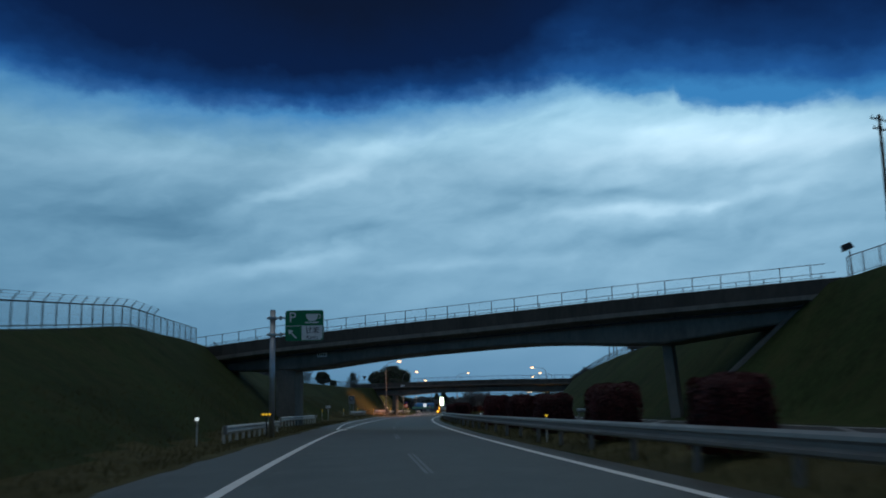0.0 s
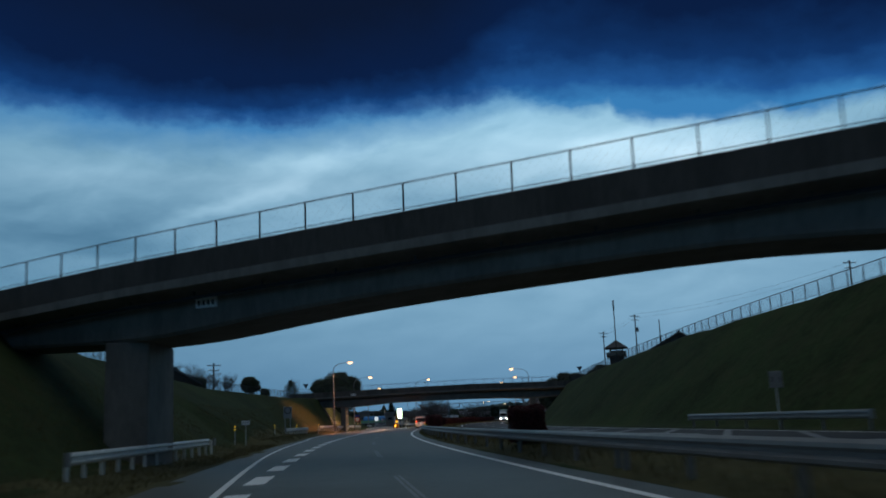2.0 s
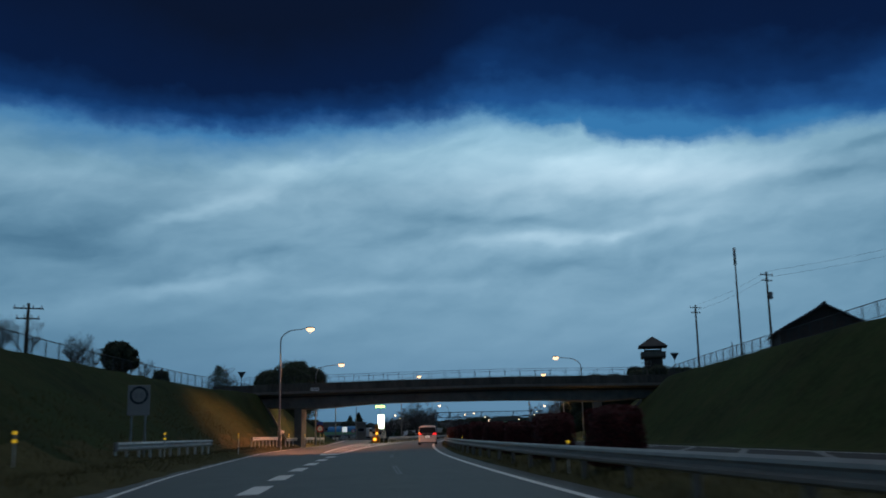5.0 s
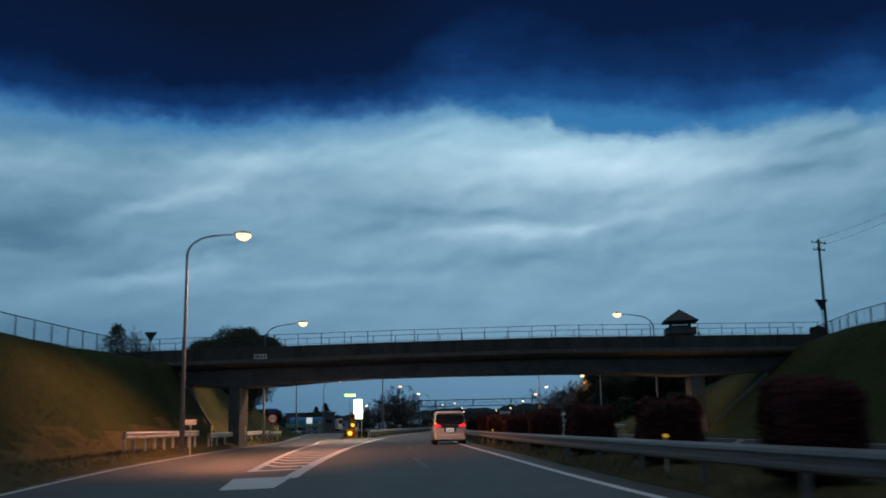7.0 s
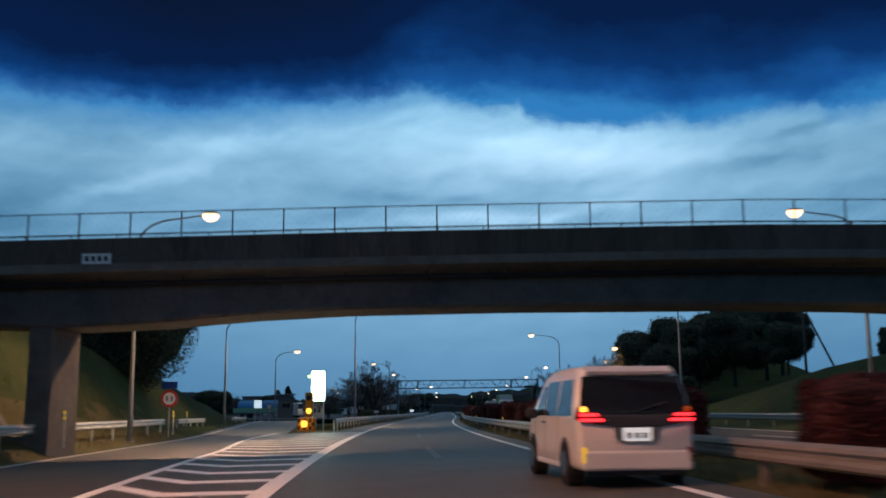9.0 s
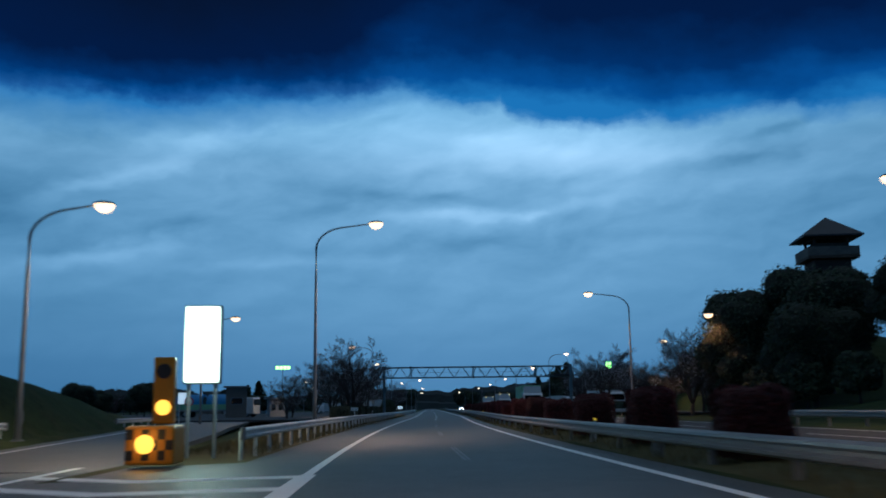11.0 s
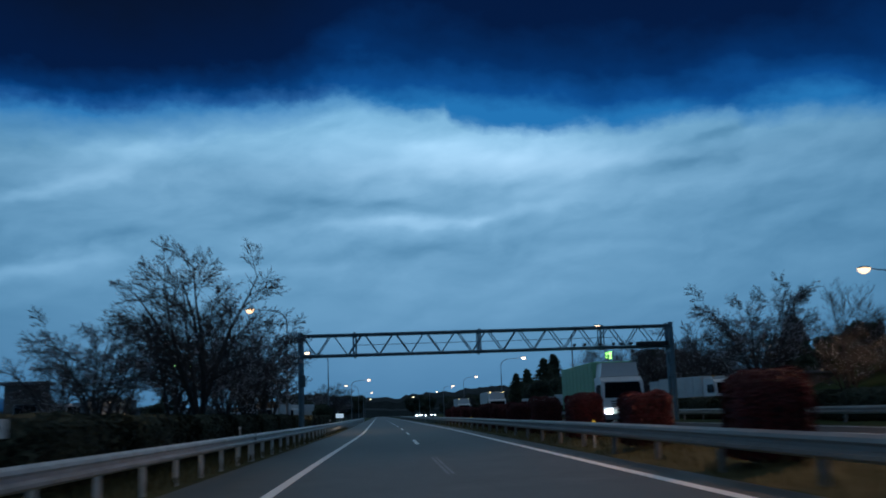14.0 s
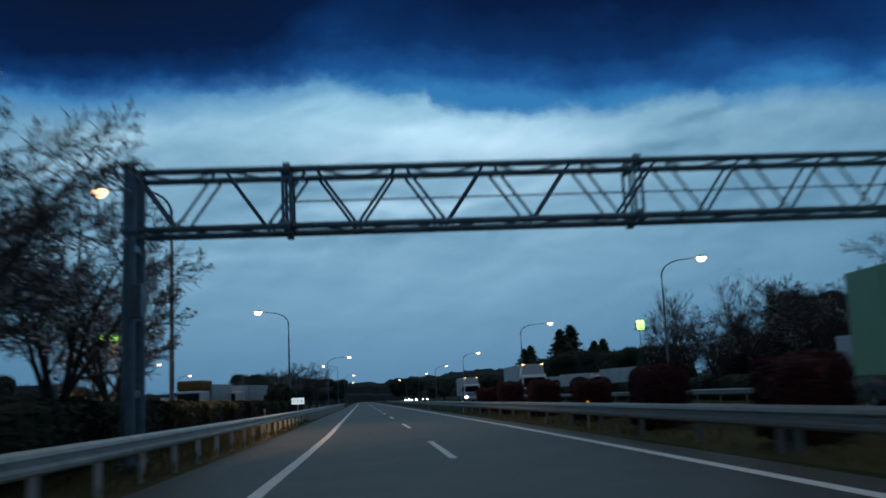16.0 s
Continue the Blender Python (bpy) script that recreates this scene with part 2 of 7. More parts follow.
def H(s, u):
    """Height of the ground."""
    pl = paved_left(s)
    if s > 262:
        pl = max(pl, -5.5) if u > -9.5 else pl
    if u >= pl and u <= 4.2:
        return fall(s, u)
    if u > 4.2:
        edge = fall(s, 4.2)
        z = edge + (0.22 - edge) * smooth((u - 4.2) / 1.2)
        toe, cr, cu = lerp(s, TOE_R), lerp(s, CREST_R), lerp(s, CREST_RU)
        if u > toe:
            z += (cr - z) * min(1.0, (u - toe) / (cu - toe))
        if u > cu:
            z += 0.02 * min(u - cu, 60)
            hill = 10.0 * math.exp(-((s - 372) / 30) ** 2 - ((u - 54) / 16) ** 2)
            z += hill
        elif u > 34:
            z += 10.0 * math.exp(-((s - 372) / 30) ** 2 - ((u - 54) / 16) ** 2)
        return z
    z = 0.02 * pl
    if s > 262 and u > -13.0:
        return -0.05
    d = pl - u
    z += 0.42 * (smooth((d - 1.6) / 2.4) if s < 118 else smooth(d / 0.8))
    cr, cu = lerp(s, CREST_L), lerp(s, CREST_LU)
    toe = pl - (3.4 if s < 118 else 1.8)
    if s > 336:
        return 0.05
    if u < toe:
        z += (cr - z) * min(1.0, (toe - u) / max(0.5, toe - cu))
    return z


def at(s, u, z=None, turn=0.0):
    """A pose on the ground beside the road: y runs along the road, x to its right."""
    p = R(s, u, H(s, u) if z is None else z)
    return Matrix.Translation(p) @ Matrix.Rotation(heading(s) + radians(turn), 4, "Z")


# ---------------------------------------------------------------- materials
def mat(name, color, rough=0.6, metal=0.0, var=0.25, scale=3.0, bump=0.0, bump_scale=40.0, dirt=None, dirt_amt=0.0, emit=None, emit_k=0.0, piece=0.0, stretch=None, spec=0.5):
    mt = bpy.data.materials.new(name)
    mt.use_nodes = True
    nt = mt.node_tree
    N, L = nt.nodes, nt.links
    p = N["Principled BSDF"]
    p.inputs["Roughness"].default_value = rough
    p.inputs["Metallic"].default_value = metal
    p.inputs["Specular IOR Level"].default_value = spec
    tc = N.new("ShaderNodeTexCoord")
    vec = tc.outputs["Object"]
    if stretch:
        mp = N.new("ShaderNodeMapping")
        mp.inputs["Scale"].default_value = stretch
        L.new(vec, mp.inputs[0])
        vec = mp.outputs[0]

    def nz(sc, det, ro=0.6):
        n = N.new("ShaderNodeTexNoise")
        n.inputs["Scale"].default_value = sc
        n.inputs["Detail"].default_value = det
        n.inputs["Roughness"].default_value = ro
        L.new(vec, n.inputs["Vector"])
        return n.outputs["Fac"]
    big, fine = nz(scale * 0.22, 4), nz(scale * 4.0, 6, 0.65)
    add = N.new("ShaderNodeMath")
    add.operation = "ADD"
    L.new(big, add.inputs[0])
    L.new(fine, add.inputs[1])
    r = N.new("ShaderNodeMapRange")
    r.inputs["From Min"].default_value = 0.65
    r.inputs["From Max"].default_value = 1.35
    r.inputs["To Min"].default_value = 1 - var
    r.inputs["To Max"].default_value = 1 + var
    L.new(add.outputs[0], r.inputs["Value"])
    k = r.outputs["Result"]
    if piece:
        oi = N.new("ShaderNodeObjectInfo")
        pr = N.new("ShaderNodeMapRange")
        pr.inputs["To Min"].default_value = 1 - piece
        pr.inputs["To Max"].default_value = 1 + piece
        L.new(oi.outputs["Random"], pr.inputs["Value"])
        mm = N.new("ShaderNodeMath")
        mm.operation = "MULTIPLY"
        L.new(k, mm.inputs[0])
        L.new(pr.outputs["Result"], mm.inputs[1])
        k = mm.outputs[0]
    mx = N.new("ShaderNodeMix")
    mx.data_type = "RGBA"
    mx.blend_type = "MULTIPLY"
    mx.inputs[0].default_value = 1.0
    mx.inputs[6].default_value = (*color, 1)
    cc = N.new("ShaderNodeCombineColor")
    for i in range(3):
        L.new(k, cc.inputs[i])
    L.new(cc.outputs[0], mx.inputs[7])
    col = mx.outputs[2]
    if dirt:
        d = N.new("ShaderNodeMapRange")
        d.inputs["From Min"].default_value = 0.45
        d.inputs["From Max"].default_value = 0.68
        d.inputs["To Max"].default_value = dirt_amt
        L.new(nz(scale * 0.7, 8, 0.7), d.inputs["Value"])
        dm = N.new("ShaderNodeMix")
        dm.data_type = "RGBA"
        L.new(d.outputs["Result"], dm.inputs[0])
        L.new(col, dm.inputs[6])
        dm.inputs[7].default_value = (*dirt, 1)
        col = dm.outputs[2]
    L.new(col, p.inputs["Base Color"])
    if bump:
        b = N.new("ShaderNodeBump")
        b.inputs["Strength"].default_value = bump
        b.inputs["Distance"].default_value = 0.02
        L.new(nz(bump_scale, 5), b.inputs["Height"])
        L.new(b.outputs[0], p.inputs["Normal"])
    if emit:
        p.inputs["Emission Color"].default_value = (*emit, 1)
        p.inputs["Emission Strength"].default_value = emit_k
    return mt


M = dict(
    asphalt=mat("asphalt", (0.092, 0.092, 0.082), 0.52, spec=0.5, var=0.30, scale=2.2, bump=0.5, bump_scale=60, dirt=(0.058, 0.059, 0.052), dirt_amt=0.6),
    asphalt_old=mat("old_asphalt", (0.036, 0.035, 0.035), 0.75, var=0.3, scale=2.0, bump=0.5, bump_scale=50),
    paint=mat("road_paint", (0.94, 0.94, 0.92), 0.6, var=0.06, scale=4, bump=0.2, dirt=(0.62, 0.62, 0.60), dirt_amt=0.25),
    paint_worn=mat("worn_road_paint", (0.26, 0.26, 0.26), 0.6, var=0.2, scale=5, dirt=(0.08, 0.08, 0.08), dirt_amt=0.95),
    grass=mat("grass", (0.036, 0.052, 0.017), 0.95, var=0.6, scale=0.55, bump=1.0, bump_scale=6, dirt=(0.066, 0.064, 0.026), dirt_amt=0.65, spec=0.1),
    blade=mat("grass_blade", (0.140, 0.122, 0.058), 0.9, var=0.4, scale=1.2, spec=0.15),
    verge=mat("dry_verge_grass", (0.098, 0.088, 0.040), 0.95, var=0.5, scale=1.3, bump=1.0, bump_scale=9, dirt=(0.060, 0.062, 0.024), dirt_amt=0.8, spec=0.1),
    soil=mat("soil", (0.07, 0.05, 0.03), 0.95, var=0.4, scale=2),
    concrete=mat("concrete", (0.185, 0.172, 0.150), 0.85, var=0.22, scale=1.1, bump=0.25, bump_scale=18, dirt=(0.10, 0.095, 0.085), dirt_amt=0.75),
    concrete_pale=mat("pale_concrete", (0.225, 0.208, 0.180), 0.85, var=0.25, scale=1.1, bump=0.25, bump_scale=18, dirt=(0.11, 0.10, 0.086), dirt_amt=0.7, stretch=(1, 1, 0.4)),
    # dark base also holds the shade on the parapets; stains and streaks come on top
    concrete_dark=mat("shaded_stained_concrete", (0.085, 0.074, 0.062), 0.85, var=0.3, scale=1.3, bump=0.25, bump_scale=18, dirt=(0.045, 0.04, 0.034), dirt_amt=0.8, stretch=(1, 1, 0.25)),
    concrete_streak=mat("shaded_streaked_concrete", (0.098, 0.087, 0.074), 0.85, var=0.35, scale=1.5, bump=0.3, bump_scale=18, dirt=(0.040, 0.035, 0.030), dirt_amt=0.85, stretch=(1, 1, 0.22)),
    galv=mat("galvanised_steel", (0.50, 0.51, 0.52), 0.42, metal=0.75, var=0.15, scale=3, dirt=(0.22, 0.21, 0.20), dirt_amt=0.4),
    rail=mat("painted_rail_steel", (0.30, 0.30, 0.285), 0.45, metal=0.25, var=0.18, scale=1.5, dirt=(0.17, 0.16, 0.14), dirt_amt=0.5, piece=0.06),
    # lit copy of the rail: headlight on the left-hand beams is in its colour
    rail_headlit=mat("headlit_rail_steel", (0.70, 0.71, 0.68), 0.45, metal=0.10, var=0.16, scale=1.5, dirt=(0.22, 0.21, 0.18), dirt_amt=0.45, piece=0.06),
    # white post paint, raised further to hold headlight on the posts
    post=mat("rail_post_paint", (0.80, 0.80, 0.74), 0.5, var=0.15, scale=4, dirt=(0.2, 0.18, 0.14), dirt_amt=0.4, piece=0.06),
    gantry=mat("gantry_paint", (0.17, 0.25, 0.30), 0.42, metal=0.2, var=0.2, scale=2, dirt=(0.07, 0.07, 0.07), dirt_amt=0.5),
    fence=mat("weathered_fence_steel", (0.045, 0.047, 0.05), 0.7, metal=0.0, var=0.2, scale=3),
    brown=mat("brown_board_wall", (0.075, 0.05, 0.042), 0.85, var=0.3, scale=2, stretch=(1, 1, 4)),
    # duller copy of the post colour for rails facing left
    dull_post=mat("dull_post_steel", (0.24, 0.235, 0.22), 0.6, var=0.25, scale=4, dirt=(0.1, 0.09, 0.07), dirt_amt=0.5, piece=0.1),
    pole=mat("lamp_pole_steel", (0.26, 0.27, 0.28), 0.5, metal=0.4, var=0.15, scale=2),
    dark=mat("dark_metal", (0.03, 0.032, 0.035), 0.5, var=0.2),
    wood=mat("weathered_wood", (0.10, 0.075, 0.055), 0.85, var=0.35, scale=3, stretch=(4, 4, 0.5)),
    tile=mat("roof_tile", (0.045, 0.045, 0.05), 0.6, var=0.25, scale=4, bump=0.4, bump_scale=12),
    wall=mat("house_wall", (0.22, 0.19, 0.16), 0.85, var=0.2, scale=2),
    sign_green=mat("sign_green", (0.004, 0.20, 0.065), 0.4, var=0.10, scale=3),
    sign_white=mat("sign_white", (0.88, 0.89, 0.87), 0.4, var=0.06, scale=3),
    sign_grey=mat("sign_back", (0.30, 0.31, 0.32), 0.5, metal=0.3, var=0.12),
    board=mat("grey_board_face", (0.34, 0.35, 0.35), 0.6, var=0.12, scale=3),
    sign_red=mat("sign_red", (0.50, 0.02, 0.02), 0.4, var=0.08),
    sign_dark=mat("sign_dark", (0.02, 0.03, 0.04), 0.5, var=0.1),
    sign_blue=mat("sign_blue", (0.02, 0.06, 0.30), 0.4, var=0.1),
    hedge=mat("red_hedge_leaf", (0.085, 0.004, 0.006), 0.65, var=0.5, scale=2.0, dirt=(0.040, 0.004, 0.005), dirt_amt=0.7, piece=0.25),
    # dark filler: shade deep in the red hedge is put into this colour
    hedge_core=mat("hedge_shade_core", (0.034, 0.012, 0.012), 0.9, var=0.3),
    hedge_green=mat("dark_green_hedge", (0.052, 0.060, 0.034), 0.8, var=0.5, scale=2.5, dirt=(0.024, 0.027, 0.014), dirt_amt=0.7),
    leaf=mat("evergreen_leaf", (0.042, 0.060, 0.026), 0.7, var=0.5, scale=1.2, dirt=(0.022, 0.030, 0.014), dirt_amt=0.7, piece=0.2),
    # dark filler for foliage, coloured as the shade between leaves
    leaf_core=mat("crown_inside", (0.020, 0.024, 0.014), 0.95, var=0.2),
    bark=mat("bark", (0.070, 0.058, 0.052), 0.9, var=0.4, scale=4, bump=0.6, bump_scale=12, stretch=(2, 2, 0.4)),
    twig=mat("twig", (0.105, 0.086, 0.080), 0.9, var=0.35, scale=1.5),
    white=mat("white_car_paint", (0.80, 0.80, 0.79), 0.22, var=0.05, scale=2),
    cargo=mat("white_cargo_panel", (0.62, 0.63, 0.62), 0.4, var=0.12, scale=1, dirt=(0.35, 0.35, 0.33), dirt_amt=0.4, piece=0.08),
    cargo_green=mat("pale_green_tarpaulin", (0.28, 0.52, 0.30), 0.5, var=0.12, scale=1),
    blue=mat("blue_tarpaulin", (0.06, 0.27, 0.55), 0.45, var=0.15, scale=1.2, bump=0.4, bump_scale=4),
    orange=mat("orange_canvas", (0.30, 0.13, 0.03), 0.7, var=0.2),
    glass=mat("dark_vehicle_glass", (0.012, 0.014, 0.017), 0.08, var=0.05),
    tyre=mat("tyre_rubber", (0.018, 0.018, 0.019), 0.85, var=0.2),
    chrome=mat("chrome", (0.7, 0.7, 0.7), 0.15, metal=1.0, var=0.05),
    yellow=mat("amber_plastic", (0.65, 0.28, 0.01), 0.4, var=0.1),
    e_lamp=mat("sodium_lamp_glass", (0.9, 0.75, 0.55), 0.4, var=0.0, emit=(1.0, 0.57, 0.27), emit_k=2.9),
    e_lamp_far=mat("far_lamp_glass", (0.9, 0.8, 0.6), 0.4, var=0.0, emit=(1.0, 0.64, 0.36), emit_k=5.0),
    blossom=mat("cherry_blossom", (0.74, 0.70, 0.73), 0.8, var=0.15, scale=3),
    e_green=mat("mercury_flood_glass", (0.8, 0.9, 0.7), 0.4, var=0.0, emit=(0.42, 1.0, 0.15), emit_k=5.0),
    e_panel=mat("lit_sign_face", (0.85, 0.9, 0.8), 0.4, var=0.0, emit=(0.84, 1.0, 0.74), emit_k=2.0),
    e_white=mat("glowing_white_face", (0.8, 0.85, 0.85), 0.4, var=0.0, emit=(0.85, 0.97, 1.0), emit_k=0.6),
    e_amber=mat("amber_signal_glass", (0.8, 0.5, 0.1), 0.4, var=0.0, emit=(1.0, 0.48, 0.04), emit_k=2.2),
    # reflector lens: its glow stands in for headlight thrown back
    e_delin=mat("glowing_amber_lens", (0.8, 0.5, 0.05), 0.4, var=0.0, emit=(1.0, 0.62, 0.03), emit_k=0.45),
    e_tail=mat("tail_light_glass", (0.6, 0.02, 0.02), 0.3, var=0.0, emit=(1.0, 0.025, 0.03), emit_k=2.6),
    # emission on the plate replaces lamp light falling on it
    e_plate=mat("glowing_number_plate", (0.85, 0.86, 0.84), 0.4, var=0.0, emit=(1.0, 0.98, 0.90), emit_k=0.42),
    tail_dark=mat("tail_light_housing", (0.16, 0.006, 0.010), 0.15, var=0.05),
    e_head=mat("headlight_glass", (0.9, 0.9, 0.9), 0.3, var=0.0, emit=(1.0, 0.97, 0.90), emit_k=34.0),
    e_mark=mat("marker_light", (0.8, 0.6, 0.2), 0.3, var=0.0, emit=(1.0, 0.72, 0.30), emit_k=3.0),
    hill=mat("far_woods", (0.020, 0.030, 0.030), 0.95, var=0.5, scale=0.02, bump=0.5, bump_scale=0.3),
)


# ---------------------------------------------------------------- building blocks
def part(name, bm, material, parent=None, label="", smooth_faces=False):
    me = bpy.data.meshes.new(name)
    bm.normal_update()
    bm.to_mesh(me)
    bm.free()
    me.materials.append(material)
    if smooth_faces:
        for p in me.polygons:
            p.use_smooth = True
    return piece(name, me, parent, label)


def piece(name, me, parent=None, label="", m=None):
    ob = new(name, me)
    if parent is not None:
        ob.parent = parent
    if m is not None:
        ob.matrix_basis = m
    if label:
        ob["label"] = label
    return ob


def pymesh(name, vs, fs, material):
    me = bpy.data.meshes.new(name)
    me.from_pydata([tuple(v) for v in vs], [], fs)
    me.materials.append(material)
    me.update()
    return me


def thing(name, m, label, category, group="", kind=""):
    ob = new(name)
    ob.empty_display_size = 0.3
    ob.matrix_basis = m
    return tagged(ob, label, category, group, kind)


def box(bm, c, size, rz=0.0, taper=1.0, bevel=0.0):
    g = bmesh.ops.create_cube(bm, size=1.0)["verts"]
    for v in g:
        k = taper if v.co.z > 0 else 1.0
        v.co = Vector((v.co.x * size[0] * k, v.co.y * size[1] * k, v.co.z * size[2]))
    if bevel:
        es = list({e for v in g for e in v.link_edges})
        g = [v for v in bmesh.ops.bevel(bm, geom=es, offset=bevel, segments=2, profile=0.5, affect="EDGES")["verts"]]
    mm = Matrix.Translation(c) @ Matrix.Rotation(rz, 4, "Z")
    bmesh.ops.transform(bm, matrix=mm, verts=g)
    return bm


def tube(bm, p0, p1, r0, r1=None, n=8, caps=True):
    p0, p1 = Vector(p0), Vector(p1)
    d = p1 - p0
    if d.length < 1e-6:
        return bm
    q = d.to_track_quat("Z", "Y").to_matrix()
    r1 = r0 if r1 is None else r1
    a = [bm.verts.new(p0 + q @ Vector((math.cos(2 * math.pi * i / n) * r0, math.sin(2 * math.pi * i / n) * r0, 0))) for i in range(n)]
    b = [bm.verts.new(p1 + q @ Vector((math.cos(2 * math.pi * i / n) * r1, math.sin(2 * math.pi * i / n) * r1, 0))) for i in range(n)]
    for i in range(n):
        bm.faces.new((a[i], a[(i + 1) % n], b[(i + 1) % n], b[i]))
    if caps:
        bm.faces.new(a[::-1])
        bm.faces.new(b)
    return bm


def chain(bm, pts, rs, n=8):
    rings = []
    pts = [Vector(p) for p in pts]
    for i, p in enumerate(pts):
        d = (pts[min(i + 1, len(pts) - 1)] - pts[max(i - 1, 0)]).normalized()
        q = d.to_track_quat("Z", "Y").to_matrix()
        rings.append([bm.verts.new(p + q @ Vector((math.cos(2 * math.pi * k / n) * rs[i], math.sin(2 * math.pi * k / n) * rs[i], 0))) for k in range(n)])
    for a, b in zip(rings, rings[1:]):
        for k in range(n):
            try:
                bm.faces.new((a[k], a[(k + 1) % n], b[(k + 1) % n], b[k]))
            except ValueError:
                pass
    bm.faces.new(rings[0][::-1])
    bm.faces.new(rings[-1])
    return bm


def prism(bm, outline, y0, y1):
    """A flat outline in x and z, drawn out from y0 to y1."""
    a = [bm.verts.new((x, y0, z)) for x, z in outline]
    b = [bm.verts.new((x, y1, z)) for x, z in outline]
    n = len(outline)
    for i in range(n):
        bm.faces.new((a[i], b[i], b[(i + 1) % n], a[(i + 1) % n]))
    bm.faces.new(a)
    bm.faces.new(b[::-1])
    return bm


def disc(bm, c, r, depth, n=24):
    """A round plate that faces along y."""
    return prism(bm, [(c[0] + r * math.cos(2 * math.pi * i / n), c[2] + r * math.sin(2 * math.pi * i / n)) for i in range(n)], c[1], c[1] + depth)


def rounded(w, h, r, n=5):
    pts = []
    for cx, cz, a0 in ((w / 2 - r, h / 2 - r, 0), (-w / 2 + r, h / 2 - r, 90), (-w / 2 + r, -h / 2 + r, 180), (w / 2 - r, -h / 2 + r, 270)):
        for i in range(n + 1):
            a = radians(a0 + 90 * i / n)
            pts.append((cx + r * math.cos(a), cz + r * math.sin(a)))
    return pts


def BM():
    return bmesh.new()


def lamp(name, p, color, power, size=0.25, spot=None):
    d = bpy.data.lights.new(name, "SPOT" if spot else "POINT")
    d.energy, d.color, d.shadow_soft_size = power, color, size
    if spot:
        d.spot_size, d.spot_blend = radians(spot), 0.38
    ob = new(name, d)
    ob.location = p
    return ob


# ---------------------------------------------------------------- ground and roads
def build_ground():
    ss = list(np.arange(-80, 560, 2.5)) + [565, 580, 600, 640, 700, 800, 950, 1200, 1600, 2400, 3600]
    us = [-3000, -1500, -700, -300, -160, -110, -80, -60, -48, -40, -35, -32, -30, -28, -26, -24, -22] + list(np.arange(-21, -3.5, 0.5)) + [-3, 0, 3, 3.9, 4.2, 4.7, 5.2, 5.7, 6.2, 6.8, 7.5, 8.2, 9, 12, 15, 17, 18.2] + \
        list(np.arange(19, 34.1, 0.75)) + [35, 37, 39, 41, 44, 48, 52, 56, 60, 66, 74, 84, 110, 160, 300, 700, 1500, 3000]
    vs, fs = [], []
    for s in ss:
        pl = paved_left(s)
        for u in us:
            z = H(min(s, 560), u)
            onroad = pl + 0.35 < u < 4.0 or 9.4 < u < 17.2 or (s > 250 and lerp(s, OUTER) - 0.6 < u < lerp(s, OUTER) + 4.6)
            if onroad:
                z -= 0.12
            elif abs(u) < 60:
                z += 0.10 * (noise.noise((s * 0.35, u * 0.35, 0.0))) + 0.16 * noise.noise((s * 0.09, u * 0.11, 4.0)) * smooth((abs(u) - 9) / 6)
            if abs(u) > 100 or s > 600:
                z = z - 0.4 if abs(u) < 400 else 0.0
            vs.append(R(s, u, z))
    n = len(us)
    for i in range(len(ss) - 1):
        for j in range(n - 1):
            a = i * n + j
            fs.append((a, a + 1, a + n + 1, a + n))
    ob = new("ground", pymesh("ground", vs, fs, M["grass"]))
    ob.data.materials.append(M["verge"])
    rnd = random.Random(9)
    for k, p in enumerate(ob.data.polygons):
        p.use_smooth = True
        s, u = ss[k // (n - 1)], us[k % (n - 1)]
        pl = paved_left(s)
        if s < 420 and (4.1 <= u < 9.2 or (s < 262 and pl - 2.6 - rnd.random() < u < pl + 0.6) or (s > 262 and -9.4 < u < -5.2)):
            p.material_index = 1
    tagged(ob, "grassy cutting slopes and verges with patches of dry grass", "ground", kind="structure")


def ribbon(name, left, right, s0, s1, dz, material, step=3.0, zf=None, thick=0.0):
    """A strip between two lines beside the road; left and right are numbers or functions of s."""
    lf = left if callable(left) else (lambda s: left)
    rf = right if callable(right) else (lambda s: right)
    zf = zf or fall
    n = max(1, int(round((s1 - s0) / step)))
    vs, fs = [], []
    for i in range(n + 1):
        s = s0 + (s1 - s0) * i / n
        a, b = lf(s), rf(s)
        vs += [R(s, a, zf(s, a) + dz), R(s, b, zf(s, b) + dz)]
    for i in range(n):
        fs.append((2 * i, 2 * i + 1, 2 * i + 3, 2 * i + 2))
    if thick:
        k = len(vs)
        vs += [v - Vector((0, 0, thick)) for v in vs]
        for i in range(n):
            fs.append((2 * i + 2, 2 * i + 2 + k, 2 * i + k, 2 * i))
            fs.append((2 * i + 1, 2 * i + 1 + k, 2 * i + 3 + k, 2 * i + 3))
        fs += [(0, k, k + 1, 1), (2 * n + 1, 2 * n + 1 + k, 2 * n + k, 2 * n)]
    return pymesh(name, vs, fs, material)


FLAT = lambda s, u: 0.20  # noqa: E731
RAMP_Z = lambda s, u: 0.02 * u if s < 262 else 0.02 * lerp(262, OUTER) + (0.06 - 0.02 * lerp(262, OUTER)) * smooth((s - 262) / 60)  # noqa: E731


